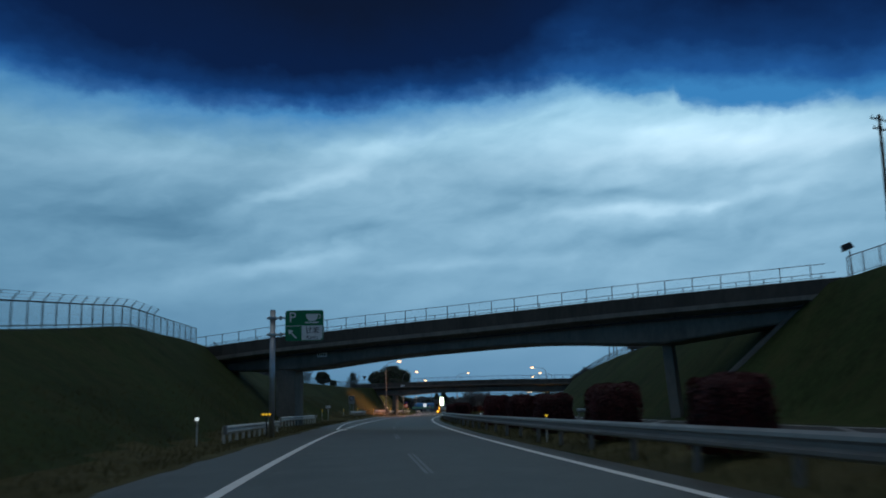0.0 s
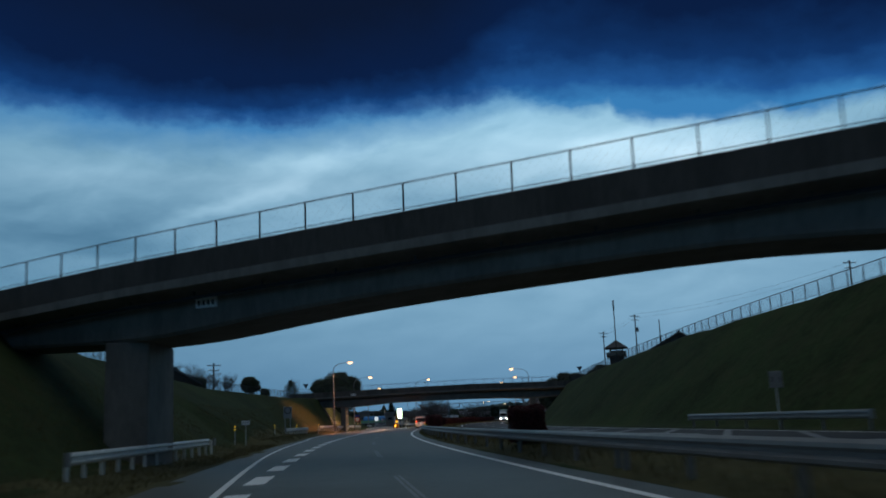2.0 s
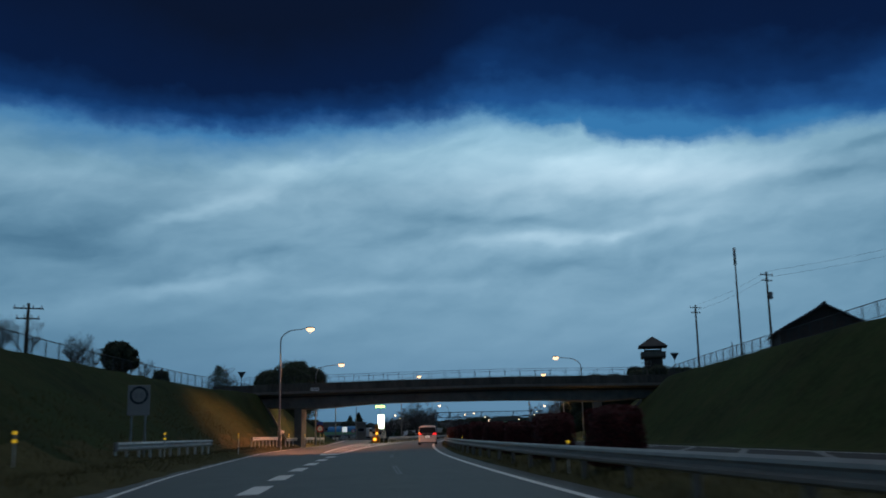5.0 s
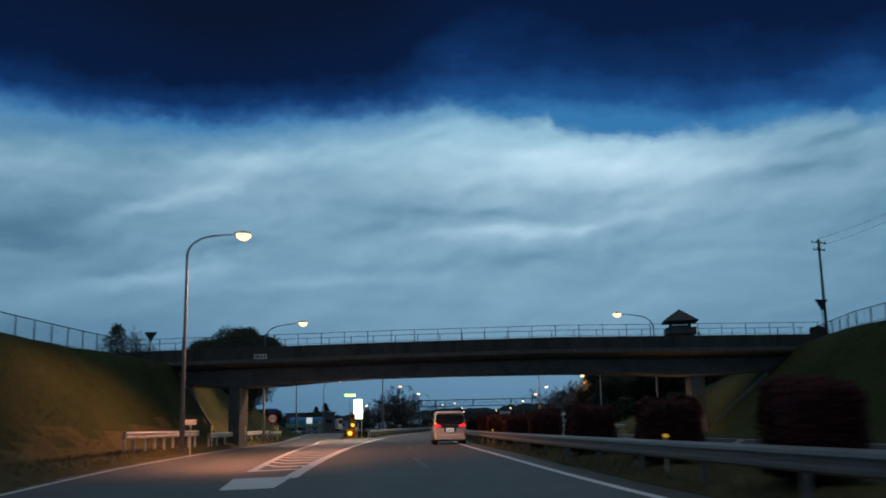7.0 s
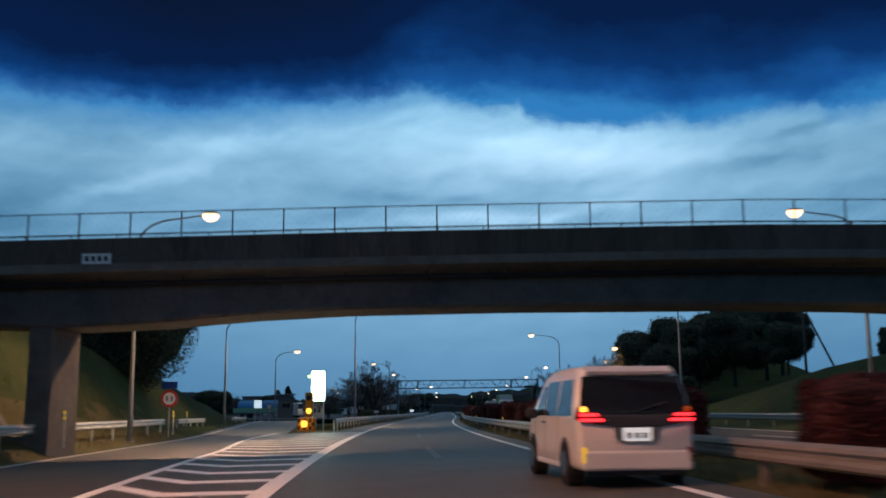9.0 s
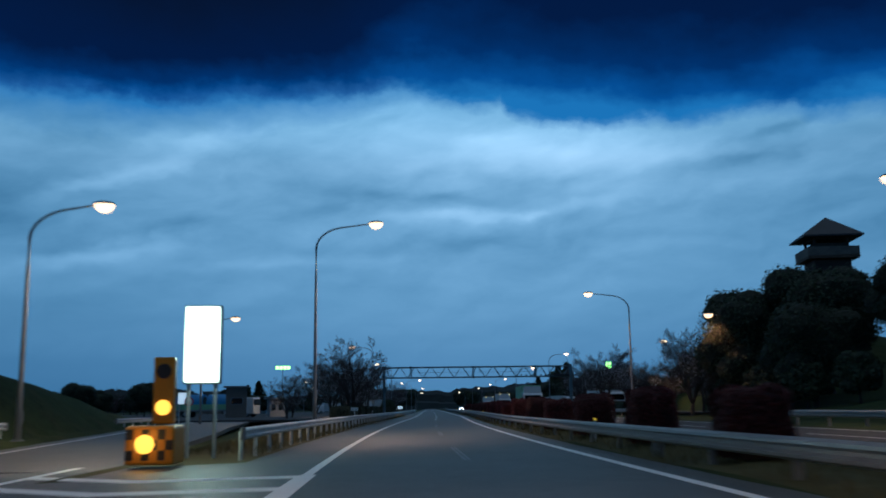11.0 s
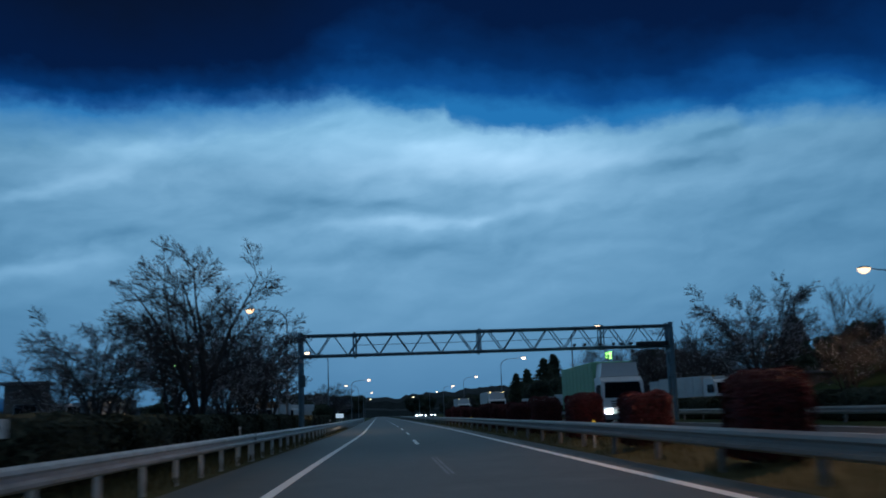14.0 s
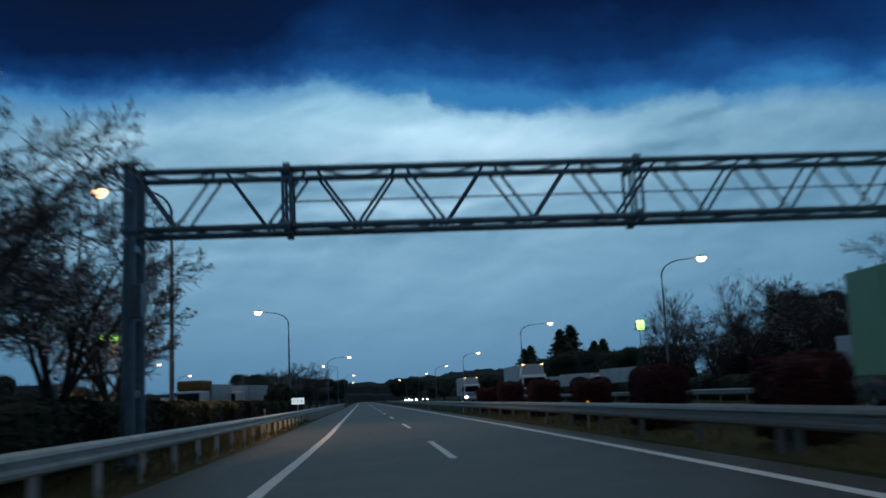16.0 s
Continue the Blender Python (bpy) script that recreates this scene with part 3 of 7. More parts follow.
def build_roads():
    edge = lambda s: paved_left(s) if s < 268 else -5.6  # noqa: E731
    tagged(new("road", ribbon("road", edge, 0.0, -80, 268, 0.0, M["asphalt"], 2.5, thick=0.25)), "dark grey asphalt lane with an exit lane beside it", "road", kind="structure")
    tagged(new("road_4", ribbon("road_4", 0.0, 4.15, -80, 268, 0.0, M["asphalt"], 2.5, thick=0.25)), "dark grey asphalt overtaking lane", "road", kind="structure")
    tagged(new("road_2", ribbon("road_2", -5.6, 4.15, 268, 1400, 0.0, M["asphalt"], 4, thick=0.25)), "dark grey asphalt carriageway of two lanes", "road", kind="structure")
    tagged(new("exit_ramp", ribbon("exit_ramp", lambda s: lerp(s, OUTER) - 1.0, lambda s: min(-6.25, lerp(s, OUTER) + 6.0), 268.02, 380, 0.0, M["asphalt"], 2.5, zf=RAMP_Z, thick=0.25)), "asphalt exit ramp to the parking area", "road", kind="structure")
    tagged(new("road_3", ribbon("road_3", 9.3, 17.4, -80, 1400, 0.0, M["asphalt_old"], 4, zf=FLAT, thick=0.25)), "asphalt carriageway of the oncoming traffic", "road", kind="structure")
    tagged(new("parking_lot", ribbon("parking_lot", -90, -14.5, 345, 640, 0.16, M["asphalt_old"], 5, zf=lambda s, u: 0.05, thick=0.2)), "asphalt parking lot of the rest area", "parking lot", kind="structure")
    tagged(new("parking_lot_2", ribbon("parking_lot_2", 24, 38, 340, 640, 0.25, M["asphalt_old"], 5, zf=lambda s, u: 0.3, thick=0.2)), "asphalt parking lot beside the oncoming carriageway", "parking lot", kind="structure")

    lines = thing("lane_marking", Matrix(), "white painted lane lines on the asphalt, partly worn", "road marking", kind="structure")

    def line(u, s0, s1, w, material=M["paint"], dz=0.006, zf=None):
        uf = u if callable(u) else (lambda s: u)
        piece("edge_line", ribbon("edge_line", lambda s: uf(s) - w / 2, lambda s: uf(s) + w / 2, s0, s1, dz, material, 2.5, zf), lines)
    line(-3.42, -70, 62, 0.23)
    line(lambda s: lerp(s, OUTER), 62, 262, 0.17)
    line(lambda s: lerp(s, OUTER), 262, 375, 0.17, zf=RAMP_Z, dz=0.008)
    line(-3.33, 180, 262, 0.40)
    line(-3.33, 262, 900, 0.23)
    line(3.33, -70, 900, 0.22)
    line(9.95, -70, 800, 0.18, zf=FLAT)
    line(16.9, -70, 800, 0.18, zf=FLAT)
    for k in range(-3, 40):
        s0 = 17.13 + 20.71 * k
        um = lerp(s0, [(60, -0.02), (140, 0.27), (300, 0.27), (350, -0.05)])
        if s0 > 345:
            piece("dash", ribbon("dash", um - 0.08, um + 0.08, s0, s0 + 7.9, 0.006, M["paint"], 4.0), lines)
        else:
            for off in (-0.055, 0.055):
                piece("dash", ribbon("dash", um + off - 0.035, um + off + 0.035, s0, s0 + 7.9, 0.006, M["paint_worn"], 4.0), lines)
        if k < 30:
            piece("dash", ribbon("dash", 13.36, 13.5, s0 + 3, s0 + 11, 0.006, M["paint"], 4.0, FLAT), lines)
    for k in range(25):
        # slanted bars on the oncoming carriageway
        s0 = 24.0 + 7.6 * k
        vs = [R(s0, 12.4, 0.206), R(s0 + 0.9, 12.4, 0.206), R(s0 + 12.4, 17.0, 0.206), R(s0 + 11.5, 17.0, 0.206)]
        piece("slant_bar", pymesh("slant_bar", vs, [(0, 1, 2, 3)], M["paint_worn"]), lines)
    for k in range(17):
        s0 = 59.8 + 6.72 * k
        piece("exit_dash", ribbon("exit_dash", -3.52, -3.02, s0, s0 + 3.6, 0.006, M["paint"], 3.1), lines)

    gore = thing("gore_marking", Matrix(), "white chevron stripes painted in the gore before the exit", "road marking", kind="structure")
    gl = lambda s: lerp(s, [(176, -4.45), (181, -4.85), (186, -5.1), (236, -7.8), (247, -9.0), (256, -9.7), (270, -10.2)])  # noqa: E731
    piece("block", ribbon("block", gl, -3.3, 176.0, 180.8, 0.006, M["paint"], 1.0), gore)
    piece("outline", ribbon("outline", lambda s: gl(s), lambda s: gl(s) + 0.28, 185.0, 268, 0.007, M["paint"], 2.5), gore)
    piece("base_bar", ribbon("base_bar", gl, -3.3, 184.8, 185.6, 0.008, M["paint"], 0.8), gore)
    for k in range(28):
        s0 = 187.4 + 2.95 * k
        w = 0.8
        ua = (gl(s0) + -3.5) / 2 - 0.1
        ul = gl(s0 + 3.2) + 0.2
        if s0 > 262:
            break
        z = lambda u: 0.02 * u + 0.0065  # noqa: E731
        pts = [(s0, -3.5), (s0 + w, -3.5), (s0 + w + 0.15, ua), (s0 + 0.15, ua), (s0 + w + 2.6, ul), (s0 + 2.6, ul)]
        vs = [R(s, u, z(u)) for s, u in pts]
        piece("stripe", pymesh("stripe", vs, [(0, 3, 2, 1), (3, 5, 4, 2)], M["paint"]), gore)


build_ground()
build_roads()


# ---------------------------------------------------------------- overpasses
def bridge(name, m, x0, x1, top, soffit, width, girder, piers, label, plate, ends, plate_at, ledge, shift=0.4, skin="concrete", wall="concrete_dark"):
    """An overpass in its own frame: x along the deck, y across it away from the near parapet, z up. top and soffit: tables along x."""
    root = thing(name, m, label, "bridge")
    xs = list(np.linspace(x0, x1, 49))

    def sweep(pname, ring, material, lab=""):
        bm = BM()
        rows = [[bm.verts.new((x, y, z)) for y, z in ring(x)] for x in xs]
        n = len(rows[0])
        for a, b in zip(rows, rows[1:]):
            for i in range(n):
                bm.faces.new((a[i], b[i], b[(i + 1) % n], a[(i + 1) % n]))
        bm.faces.new(rows[0])
        bm.faces.new(rows[-1][::-1])
        bmesh.ops.recalc_face_normals(bm, faces=bm.faces)
        return part(pname, bm, material, root, lab)
    t = lambda x: lerp(x, top)  # noqa: E731
    b = lambda x: lerp(x, soffit)  # noqa: E731
    g0, g1 = girder
    # parapets get the darker concrete, with their shade in its base colour
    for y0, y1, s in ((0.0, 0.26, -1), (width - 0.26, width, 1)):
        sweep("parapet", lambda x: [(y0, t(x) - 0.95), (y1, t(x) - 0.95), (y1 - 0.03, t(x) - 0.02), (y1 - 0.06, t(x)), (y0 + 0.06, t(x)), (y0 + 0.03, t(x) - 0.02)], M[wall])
    sweep("deck_slab", lambda x: [(-0.05, t(x) - 1.26), (-0.05, t(x) - 0.953), (width + 0.05, t(x) - 0.953), (width + 0.05, t(x) - 1.26), (width - 0.1, t(x) - 1.31),
                                  (g1, t(x) - 1.50), (g0, t(x) - 1.50), (0.1, t(x) - 1.31)], M[skin], "pale lip of the concrete deck")
    sweep("girder", lambda x: [(g0, t(x) - 1.503), (g1, t(x) - 1.503), (g1, b(x) + 0.12), (g1 - 0.10, b(x)), (g0 + 0.10, b(x)), (g0, b(x) + 0.12)], M[skin])
    if ledge:
        sweep("web_ledge", lambda x: [(g0 - 0.09, t(x) - 1.70), (g0 - 0.002, t(x) - 1.70), (g0 - 0.002, t(x) - 1.60), (g0 - 0.09, t(x) - 1.60)], M["concrete_dark"])
    # utility pipe hung under the cantilever
    bm = BM()
    chain(bm, [(x, (g0 + 0.1) / 2, t(x) - 1.62) for x in xs], [0.07] * len(xs), 8)
    part("service_pipe", bm, M["dark"], root)
    for x in np.arange(x0 + 1, x1 - 1, 3.0):
        bm = BM()
        box(bm, (x, (g0 + 0.1) / 2, t(x) - 1.5), (0.05, 0.05, 0.25))
        part("pipe_hanger", bm, M["dark"], root)
    # fence on both parapets
    step = 1.88
    nposts = int((x1 - x0) / step)
    for y in (0.12, width - 0.12):
        fence = thing("parapet_fence", Matrix(), "", "")
        fence.parent = root
        for key in ("label", "category", "group", "kind"):
            if key in fence.keys():
                del fence[key]
        bm = BM()
        box(bm, (0, 0, 0.48), (0.05, 0.05, 0.96), bevel=0.008)
        me = bpy.data.meshes.new("fence_post")
        bm.to_mesh(me)
        bm.free()
        me.materials.append(M["fence"])
        px = [x0 + shift + step * i for i in range(nposts)]
        for x in px:
            piece("fence_post", me, fence, m=Matrix.Translation((x, y, t(x) - 0.01)))
        for h, r in ((0.94, 0.022), (0.10, 0.016)):
            bm = BM()
            chain(bm, [(x, y, t(x) + h) for x in [x0 + 0.4] + xs[1:-1] + [px[-1] + 0.3]], [r] * len(xs), 6)
            part("fence_rail", bm, M["fence"], fence)
        # woven wire: thin slanted strands
        bm = BM()
        for k in range(int((x1 - x0) / 0.32)):
            xa = x0 + 0.4 + 0.32 * k
            for sgn in (1, -1):
                xb = xa + sgn * 0.8
                if not (x0 + 0.3 < xb < px[-1] + 0.1) or xa > px[-1]:
                    continue
                tube(bm, (xa, y, t(xa) + 0.1), (xb, y, t(xb) + 0.93), 0.0010, n=3, caps=False)
        part("wire_mesh", bm, M["fence"], fence)
    for px, ya, yb, th, lean, skew in piers:
        bm = BM()
        zt = b(px) + 0.02
        box(bm, (px + skew / 2, (ya + yb) / 2, zt / 2 - 0.4), (th, math.hypot(yb - ya, skew), zt + 0.8), rz=math.atan2(-skew, yb - ya), bevel=0.06)
        for v in bm.verts:
            v.co.x += lean * (1 - v.co.z / zt)
        part("pier", bm, M[skin], root)
    if plate:
        x, z, w, h = plate
        bm = BM()
        prism(bm, [(x - w / 2, z - h / 2), (x + w / 2, z - h / 2), (x + w / 2, z + h / 2), (x - w / 2, z + h / 2)], plate_at, plate_at - 0.04)
        pl = part("name_plate", bm, M["sign_white"], root, "small white name plate")
        for i in range(4):
            bm = BM()
            box(bm, (x - w * 0.33 + i * w * 0.22, plate_at - 0.044, z), (w * 0.13, 0.008, h * 0.5))
            part("lettering_bar", bm, M["sign_dark"], pl)
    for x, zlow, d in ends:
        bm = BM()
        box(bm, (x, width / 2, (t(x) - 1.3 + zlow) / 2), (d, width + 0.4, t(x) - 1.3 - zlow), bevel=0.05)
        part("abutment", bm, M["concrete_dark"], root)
    return root


B1_TOP = [(-22, 6.55), (-17, 6.9), (-8.5, 7.4), (0, 7.72), (9.5, 8.02), (21, 8.45), (34, 8.8), (38, 8.85)]
B1_LOW = [(-22, 5.0), (-14, 4.72), (-9, 4.58), (-7, 4.63), (-5, 4.77), (-3, 4.97), (-1, 5.15), (1, 5.29), (3, 5.40), (5, 5.485), (7, 5.56), (9, 5.63), (11, 5.70), (14, 5.74), (17, 5.62), (20, 5.42), (24, 5.30), (30, 6.0), (38, 6.9)]
m1 = Matrix.Translation((-2.766, 75.562, 0)) @ Matrix.Rotation(math.atan2(-4.857, 8.185), 4, "Z")
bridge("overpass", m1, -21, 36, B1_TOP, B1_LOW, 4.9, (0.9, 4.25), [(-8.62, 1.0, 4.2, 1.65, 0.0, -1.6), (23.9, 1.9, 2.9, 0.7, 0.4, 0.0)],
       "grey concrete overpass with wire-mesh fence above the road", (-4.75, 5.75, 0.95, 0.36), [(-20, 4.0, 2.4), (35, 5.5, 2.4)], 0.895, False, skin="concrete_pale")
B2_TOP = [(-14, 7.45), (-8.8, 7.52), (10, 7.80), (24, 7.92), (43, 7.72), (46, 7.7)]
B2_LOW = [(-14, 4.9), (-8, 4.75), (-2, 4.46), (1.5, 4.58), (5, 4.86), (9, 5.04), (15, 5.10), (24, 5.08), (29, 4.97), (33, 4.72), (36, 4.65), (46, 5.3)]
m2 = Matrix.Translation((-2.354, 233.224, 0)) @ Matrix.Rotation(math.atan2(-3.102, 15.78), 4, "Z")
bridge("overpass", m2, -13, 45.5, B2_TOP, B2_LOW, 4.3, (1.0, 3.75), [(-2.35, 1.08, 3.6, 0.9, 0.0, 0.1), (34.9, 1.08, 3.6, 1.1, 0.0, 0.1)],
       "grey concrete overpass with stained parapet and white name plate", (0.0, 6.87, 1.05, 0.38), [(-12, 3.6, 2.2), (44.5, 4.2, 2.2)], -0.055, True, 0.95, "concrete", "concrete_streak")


def slope_kerb(s0, u0, s1, u1, w=0.5):
    """A raised concrete strip that runs down a cutting slope beside an overpass."""
    n = 8
    bm = BM()
    rows = []
    for i in range(n + 1):
        k = i / n
        s, u = s0 + (s1 - s0) * k, u0 + (u1 - u0) * k
        z = H(s, u)
        rows.append([bm.verts.new(R(s - w / 2, u, z - 0.15)), bm.verts.new(R(s - w / 2, u, z + 0.32)), bm.verts.new(R(s + w / 2, u, z + 0.32)), bm.verts.new(R(s + w / 2, u, z - 0.15))])
    for a, b in zip(rows, rows[1:]):
        for i in range(4):
            bm.faces.new((a[i], b[i], b[(i + 1) % 4], a[(i + 1) % 4]))
    bm.faces.new(rows[0])
    bm.faces.new(rows[-1][::-1])
    bmesh.ops.recalc_face_normals(bm, faces=bm.faces)
    tagged(part("slope_kerb", bm, M["concrete"]), "pale concrete drain strip running down the cutting slope", "kerb", "slope kerbs")


slope_kerb(58.5, 26.5, 63.5, 20.2)
slope_kerb(230.5, 28.5, 231.0, 24.2, 0.28)
slope_kerb(233.5, -18.6, 234.8, -14.7, 0.7)


def pier_light():
    p = m2 @ Vector((33.6, 0.9, 0.45))
    root = thing("wall_light", Matrix.Translation(p), "small amber light at the foot of the bridge pier", "lamp")
    bm = BM()
    tube(bm, (0, 0, -0.4), (0, 0, 0.0), 0.05, n=8)
    part("stand", bm, M["dark"], root)
    bm = BM()
    box(bm, (0, 0, 0.10), (0.22, 0.16, 0.18), bevel=0.03)
    part("housing", bm, M["sign_grey"], root)
    bm = BM()
    disc(bm, (0, -0.10, 0.10), 0.075, 0.015, 14)
    part("lens", bm, M["e_amber"], root, "glowing amber lens")
    lamp("pier_lamp", p + Vector((0, 0, 0.4)), (1.0, 0.55, 0.18), 110, 0.1)


pier_light()


# ---------------------------------------------------------------- guard rails
def beam_mesh(length, material, name="beam"):
    """A W-shaped steel beam along y, its face to the left (x below zero)."""
    prof = [(0.0, 0.175), (-0.075, 0.13), (-0.085, 0.075), (-0.02, 0.03), (-0.02, -0.03), (-0.085, -0.075), (-0.075, -0.13), (0.0, -0.175)]
    back = [(x + 0.012, z) for x, z in prof[::-1]]
    bm = BM()
    ring = prof + back
    n = len(ring)
    a = [bm.verts.new((x, -0.02, z)) for x, z in ring]
    b = [bm.verts.new((x, length + 0.02, z)) for x, z in ring]
    for i in range(n):
        bm.faces.new((a[i], b[i], b[(i + 1) % n], a[(i + 1) % n]))
    k = len(prof)
    for e, flip in ((a, 1), (b, 0)):
        for i in range(k - 1):
            f = (e[i], e[i + 1], e[n - 2 - i], e[n - 1 - i])
            bm.faces.new(f[::-1] if flip else f)
    bmesh.ops.recalc_face_normals(bm, faces=bm.faces)
    me = bpy.data.meshes.new(name)
    bm.to_mesh(me)
    bm.free()
    me.materials.append(material)
    return me


def post_mesh(h=1.05, material=None):
    bm = BM()
    tube(bm, (0, 0, -0.4), (0, 0, h - 0.4), 0.068, n=10)
    tube(bm, (0, 0, h - 0.4), (0, 0, h - 0.385), 0.072, 0.03, n=10)
    me = bpy.data.meshes.new("post")
    bm.to_mesh(me)
    bm.free()
    me.materials.append(material or M["post"])
    return me


def end_mesh():
    """A rounded sleeve that closes a rail's end."""
    bm = BM()
    g = bmesh.ops.create_cone(bm, cap_ends=True, segments=14, radius1=0.09, radius2=0.09, depth=0.36)["verts"]
    bmesh.ops.scale(bm, vec=(0.9, 2.2, 1), verts=g)
    me = bpy.data.meshes.new("rail_end")
    bm.to_mesh(me)
    bm.free()
    me.materials.append(M["rail"])
    return me


# Left-hand rails take the lighter beam with headlight put into its colour.
BEAM4, HEADLIT_BEAM, POST, DULL_POST, RAIL_END = beam_mesh(4.0, M["rail"]), beam_mesh(4.0, M["rail_headlit"]), post_mesh(), post_mesh(0.95, M["dull_post"]), end_mesh()


def guard_rail(s0, s1, u, side, step, label, zf=None, ends=True, group="guard rails", height=0.60):
    """side 1: face to the right, -1: face to the left."""
    uf = u if callable(u) else (lambda s: u)
    zf = zf or H
    root = thing("guard_rail", Matrix.Translation(R(s0, uf(s0), zf(s0, uf(s0)))), label, "guard rail", group)
    inv = root.matrix_basis.inverted()
    n = int(round((s1 - s0) / 4))
    for i in range(n):
        a, b = s0 + 4 * i, s0 + 4 * i + 4
        pa, pb = R(a, uf(a), zf(a, uf(a)) + height), R(b, uf(b), zf(b, uf(b)) + height)
        d = pb - pa
        q = Matrix.Rotation(math.atan2(-d.x, d.y), 4, "Z") @ Matrix.Rotation(math.atan2(d.z, math.hypot(d.x, d.y)), 4, "X")
        sc = Matrix.Diagonal((-side if side == 1 else 1, d.length / 4, 1, 1))
        piece("beam", HEADLIT_BEAM if side == 1 else BEAM4, root, m=inv @ Matrix.Translation(pa) @ q @ sc)
    k = int(round((s1 - s0) / step))
    for i in range(k + 1):
        s = s0 + step * i + (0.3 if i == 0 else -0.3 if i == k else 0)
        uu = uf(s) + (-0.11 if side == 1 else 0.11)
        piece("post", POST if side == 1 else DULL_POST, root, m=inv @ Matrix.Translation(R(s, uu, zf(s, uf(s)))) @ Matrix.Rotation(random.uniform(-0.02, 0.02), 4, "X"))
    if ends:
        for s in (s0, s1):
            piece("rail_end", RAIL_END, root, m=inv @ at(s, uf(s), zf(s, uf(s)) + height))
    return root


GR = "galvanised steel guard rail with round white posts beside the road"
for a, b in ((-36, 64), (64, 164), (164, 264), (264, 364), (364, 464), (464, 600)):
    guard_rail(a, b, 4.5, -1, 4.0, "galvanised steel guard rail along the planted median", zf=lambda s, u: lerp(s, [(300, 0.03), (330, 0.10)]), ends=False)
guard_rail(270, 342, -6.0, 1, 3.0, GR, zf=lambda s, u: 0.01)
guard_rail(342, 450, -6.0, 1, 3.0, GR, zf=lambda s, u: 0.01, ends=False)
guard_rail(450, 570, -6.0, 1, 3.0, GR, zf=lambda s, u: 0.01, ends=False)
guard_rail(40.0, 60.0, -7.15, 1, 2.0, "short galvanised guard rail in front of the sign post", height=0.55)
guard_rail(70, 96, -8.3, 1, 2.0, "short galvanised guard rail in front of the bridge pier", zf=lambda s, u: 0.0, height=0.60)
guard_rail(151, 171, -10.5, 1, 2.0, "short galvanised guard rail in front of the speed board", zf=lambda s, u: 0.25, height=0.62)
guard_rail(202, 218, -13.3, 1, 2.0, "short galvanised guard rail before the lamp post", zf=lambda s, u: 0.35, height=0.62)
guard_rail(222, 258, lambda s: lerp(s, [(222, -13.4), (258, -15.6)]), 1, 4.0, "galvanised guard rail under the overpass beside the exit lane", zf=lambda s, u: 0.18, height=0.60)
guard_rail(270, 286, lambda s: lerp(s, OUTER) - 2.2, 1, 4.0, "galvanised guard rail along the exit ramp")
guard_rail(312, 336, lambda s: lerp(s, OUTER) - 2.2, 1, 4.0, "galvanised guard rail along the exit ramp")
guard_rail(78, 98, 18.15, -1, 4.0, "short galvanised guard rail on the far side of the oncoming lanes", zf=lambda s, u: 0.2)
guard_rail(240, 300, 19.0, -1, 4.0, "galvanised guard rail on the far side of the oncoming lanes", zf=lambda s, u: 0.2)
guard_rail(330, 470, 19.3, -1, 4.0, "galvanised guard rail on the far side of the oncoming lanes", zf=lambda s, u: 0.2, ends=False)


# ---------------------------------------------------------------- street lamps
def street_lamp(base, head, glass, label, group, power=0.0, color=(1.0, 0.62, 0.32)):
    """A tapered steel column that bends over into an arm; base and head are places in the world."""
    base, head = Vector(base), Vector(head)
    root = thing("street_lamp", Matrix.Translation(base), label, "street lamp", group)
    d = head - base
    flat = Vector((d.x, d.y, 0))
    L = flat.length
    f = flat.normalized() if L > 0.01 else Vector((1, 0, 0))
    hz = d.z
    bend = min(2.0, L)
    pts, rs = [], []
    for i in range(7):
        k = i / 6
        pts.append(Vector((0, 0, (hz - 1.3) * k)))
        rs.append(0.12 - 0.055 * k)
    for i in range(1, 7):
        a = radians(80 * i / 6)
        pts.append(f * (bend * (1 - math.cos(a)) * 0.9) + Vector((0, 0, hz - 1.3 + 1.2 * math.sin(a))))
        rs.append(0.062 - 0.003 * i)
    pts.append(f * (L - 0.35) + Vector((0, 0, hz + 0.05)))
    rs.append(0.035)
    bm = BM()
    chain(bm, pts, rs, 10)
    part("column", bm, M["pole"], root, smooth_faces=True)
    bm = BM()
    box(bm, (0, 0, 0.02), (0.4, 0.4, 0.05))
    box(bm, (0.11, 0, 0.9), (0.06, 0.14, 0.5), bevel=0.01)
    part("base_plate", bm, M["pole"], root)
    a = math.atan2(f.y, f.x)
    hm = Matrix.Translation(f * L + Vector((0, 0, hz + 0.06))) @ Matrix.Rotation(a, 4, "Z")
    bm = BM()
    g = bmesh.ops.create_uvsphere(bm, u_segments=16, v_segments=8, radius=1.0)["verts"]
    for v in g:
        v.co = Vector((v.co.x * 0.46, v.co.y * 0.28, max(v.co.z, 0.0) * 0.15 + 0.02))
    bmesh.ops.transform(bm, matrix=hm, verts=g)
    hd = part("lamp_head", bm, M["pole"], root, smooth_faces=True)
    bm = BM()
    g = bmesh.ops.create_uvsphere(bm, u_segments=16, v_segments=8, radius=1.0)["verts"]
    for v in g:
        v.co = Vector((v.co.x * 0.42 + 0.02, v.co.y * 0.30, min(v.co.z, 0.0) * 0.36 + 0.015))
    bmesh.ops.transform(bm, matrix=hm, verts=g)
    part("glass_bowl", bm, glass, hd, "glowing glass bowl", smooth_faces=True)
    if power:
        lamp("lamp_light", head - Vector((0, 0, 0.35)), color, power, 0.3, 138)
    return root


LL = "tall grey street lamp with a curved arm, lit warm orange"
LW = "tall grey street lamp with a curved arm, lit"
GL = "street lamps"


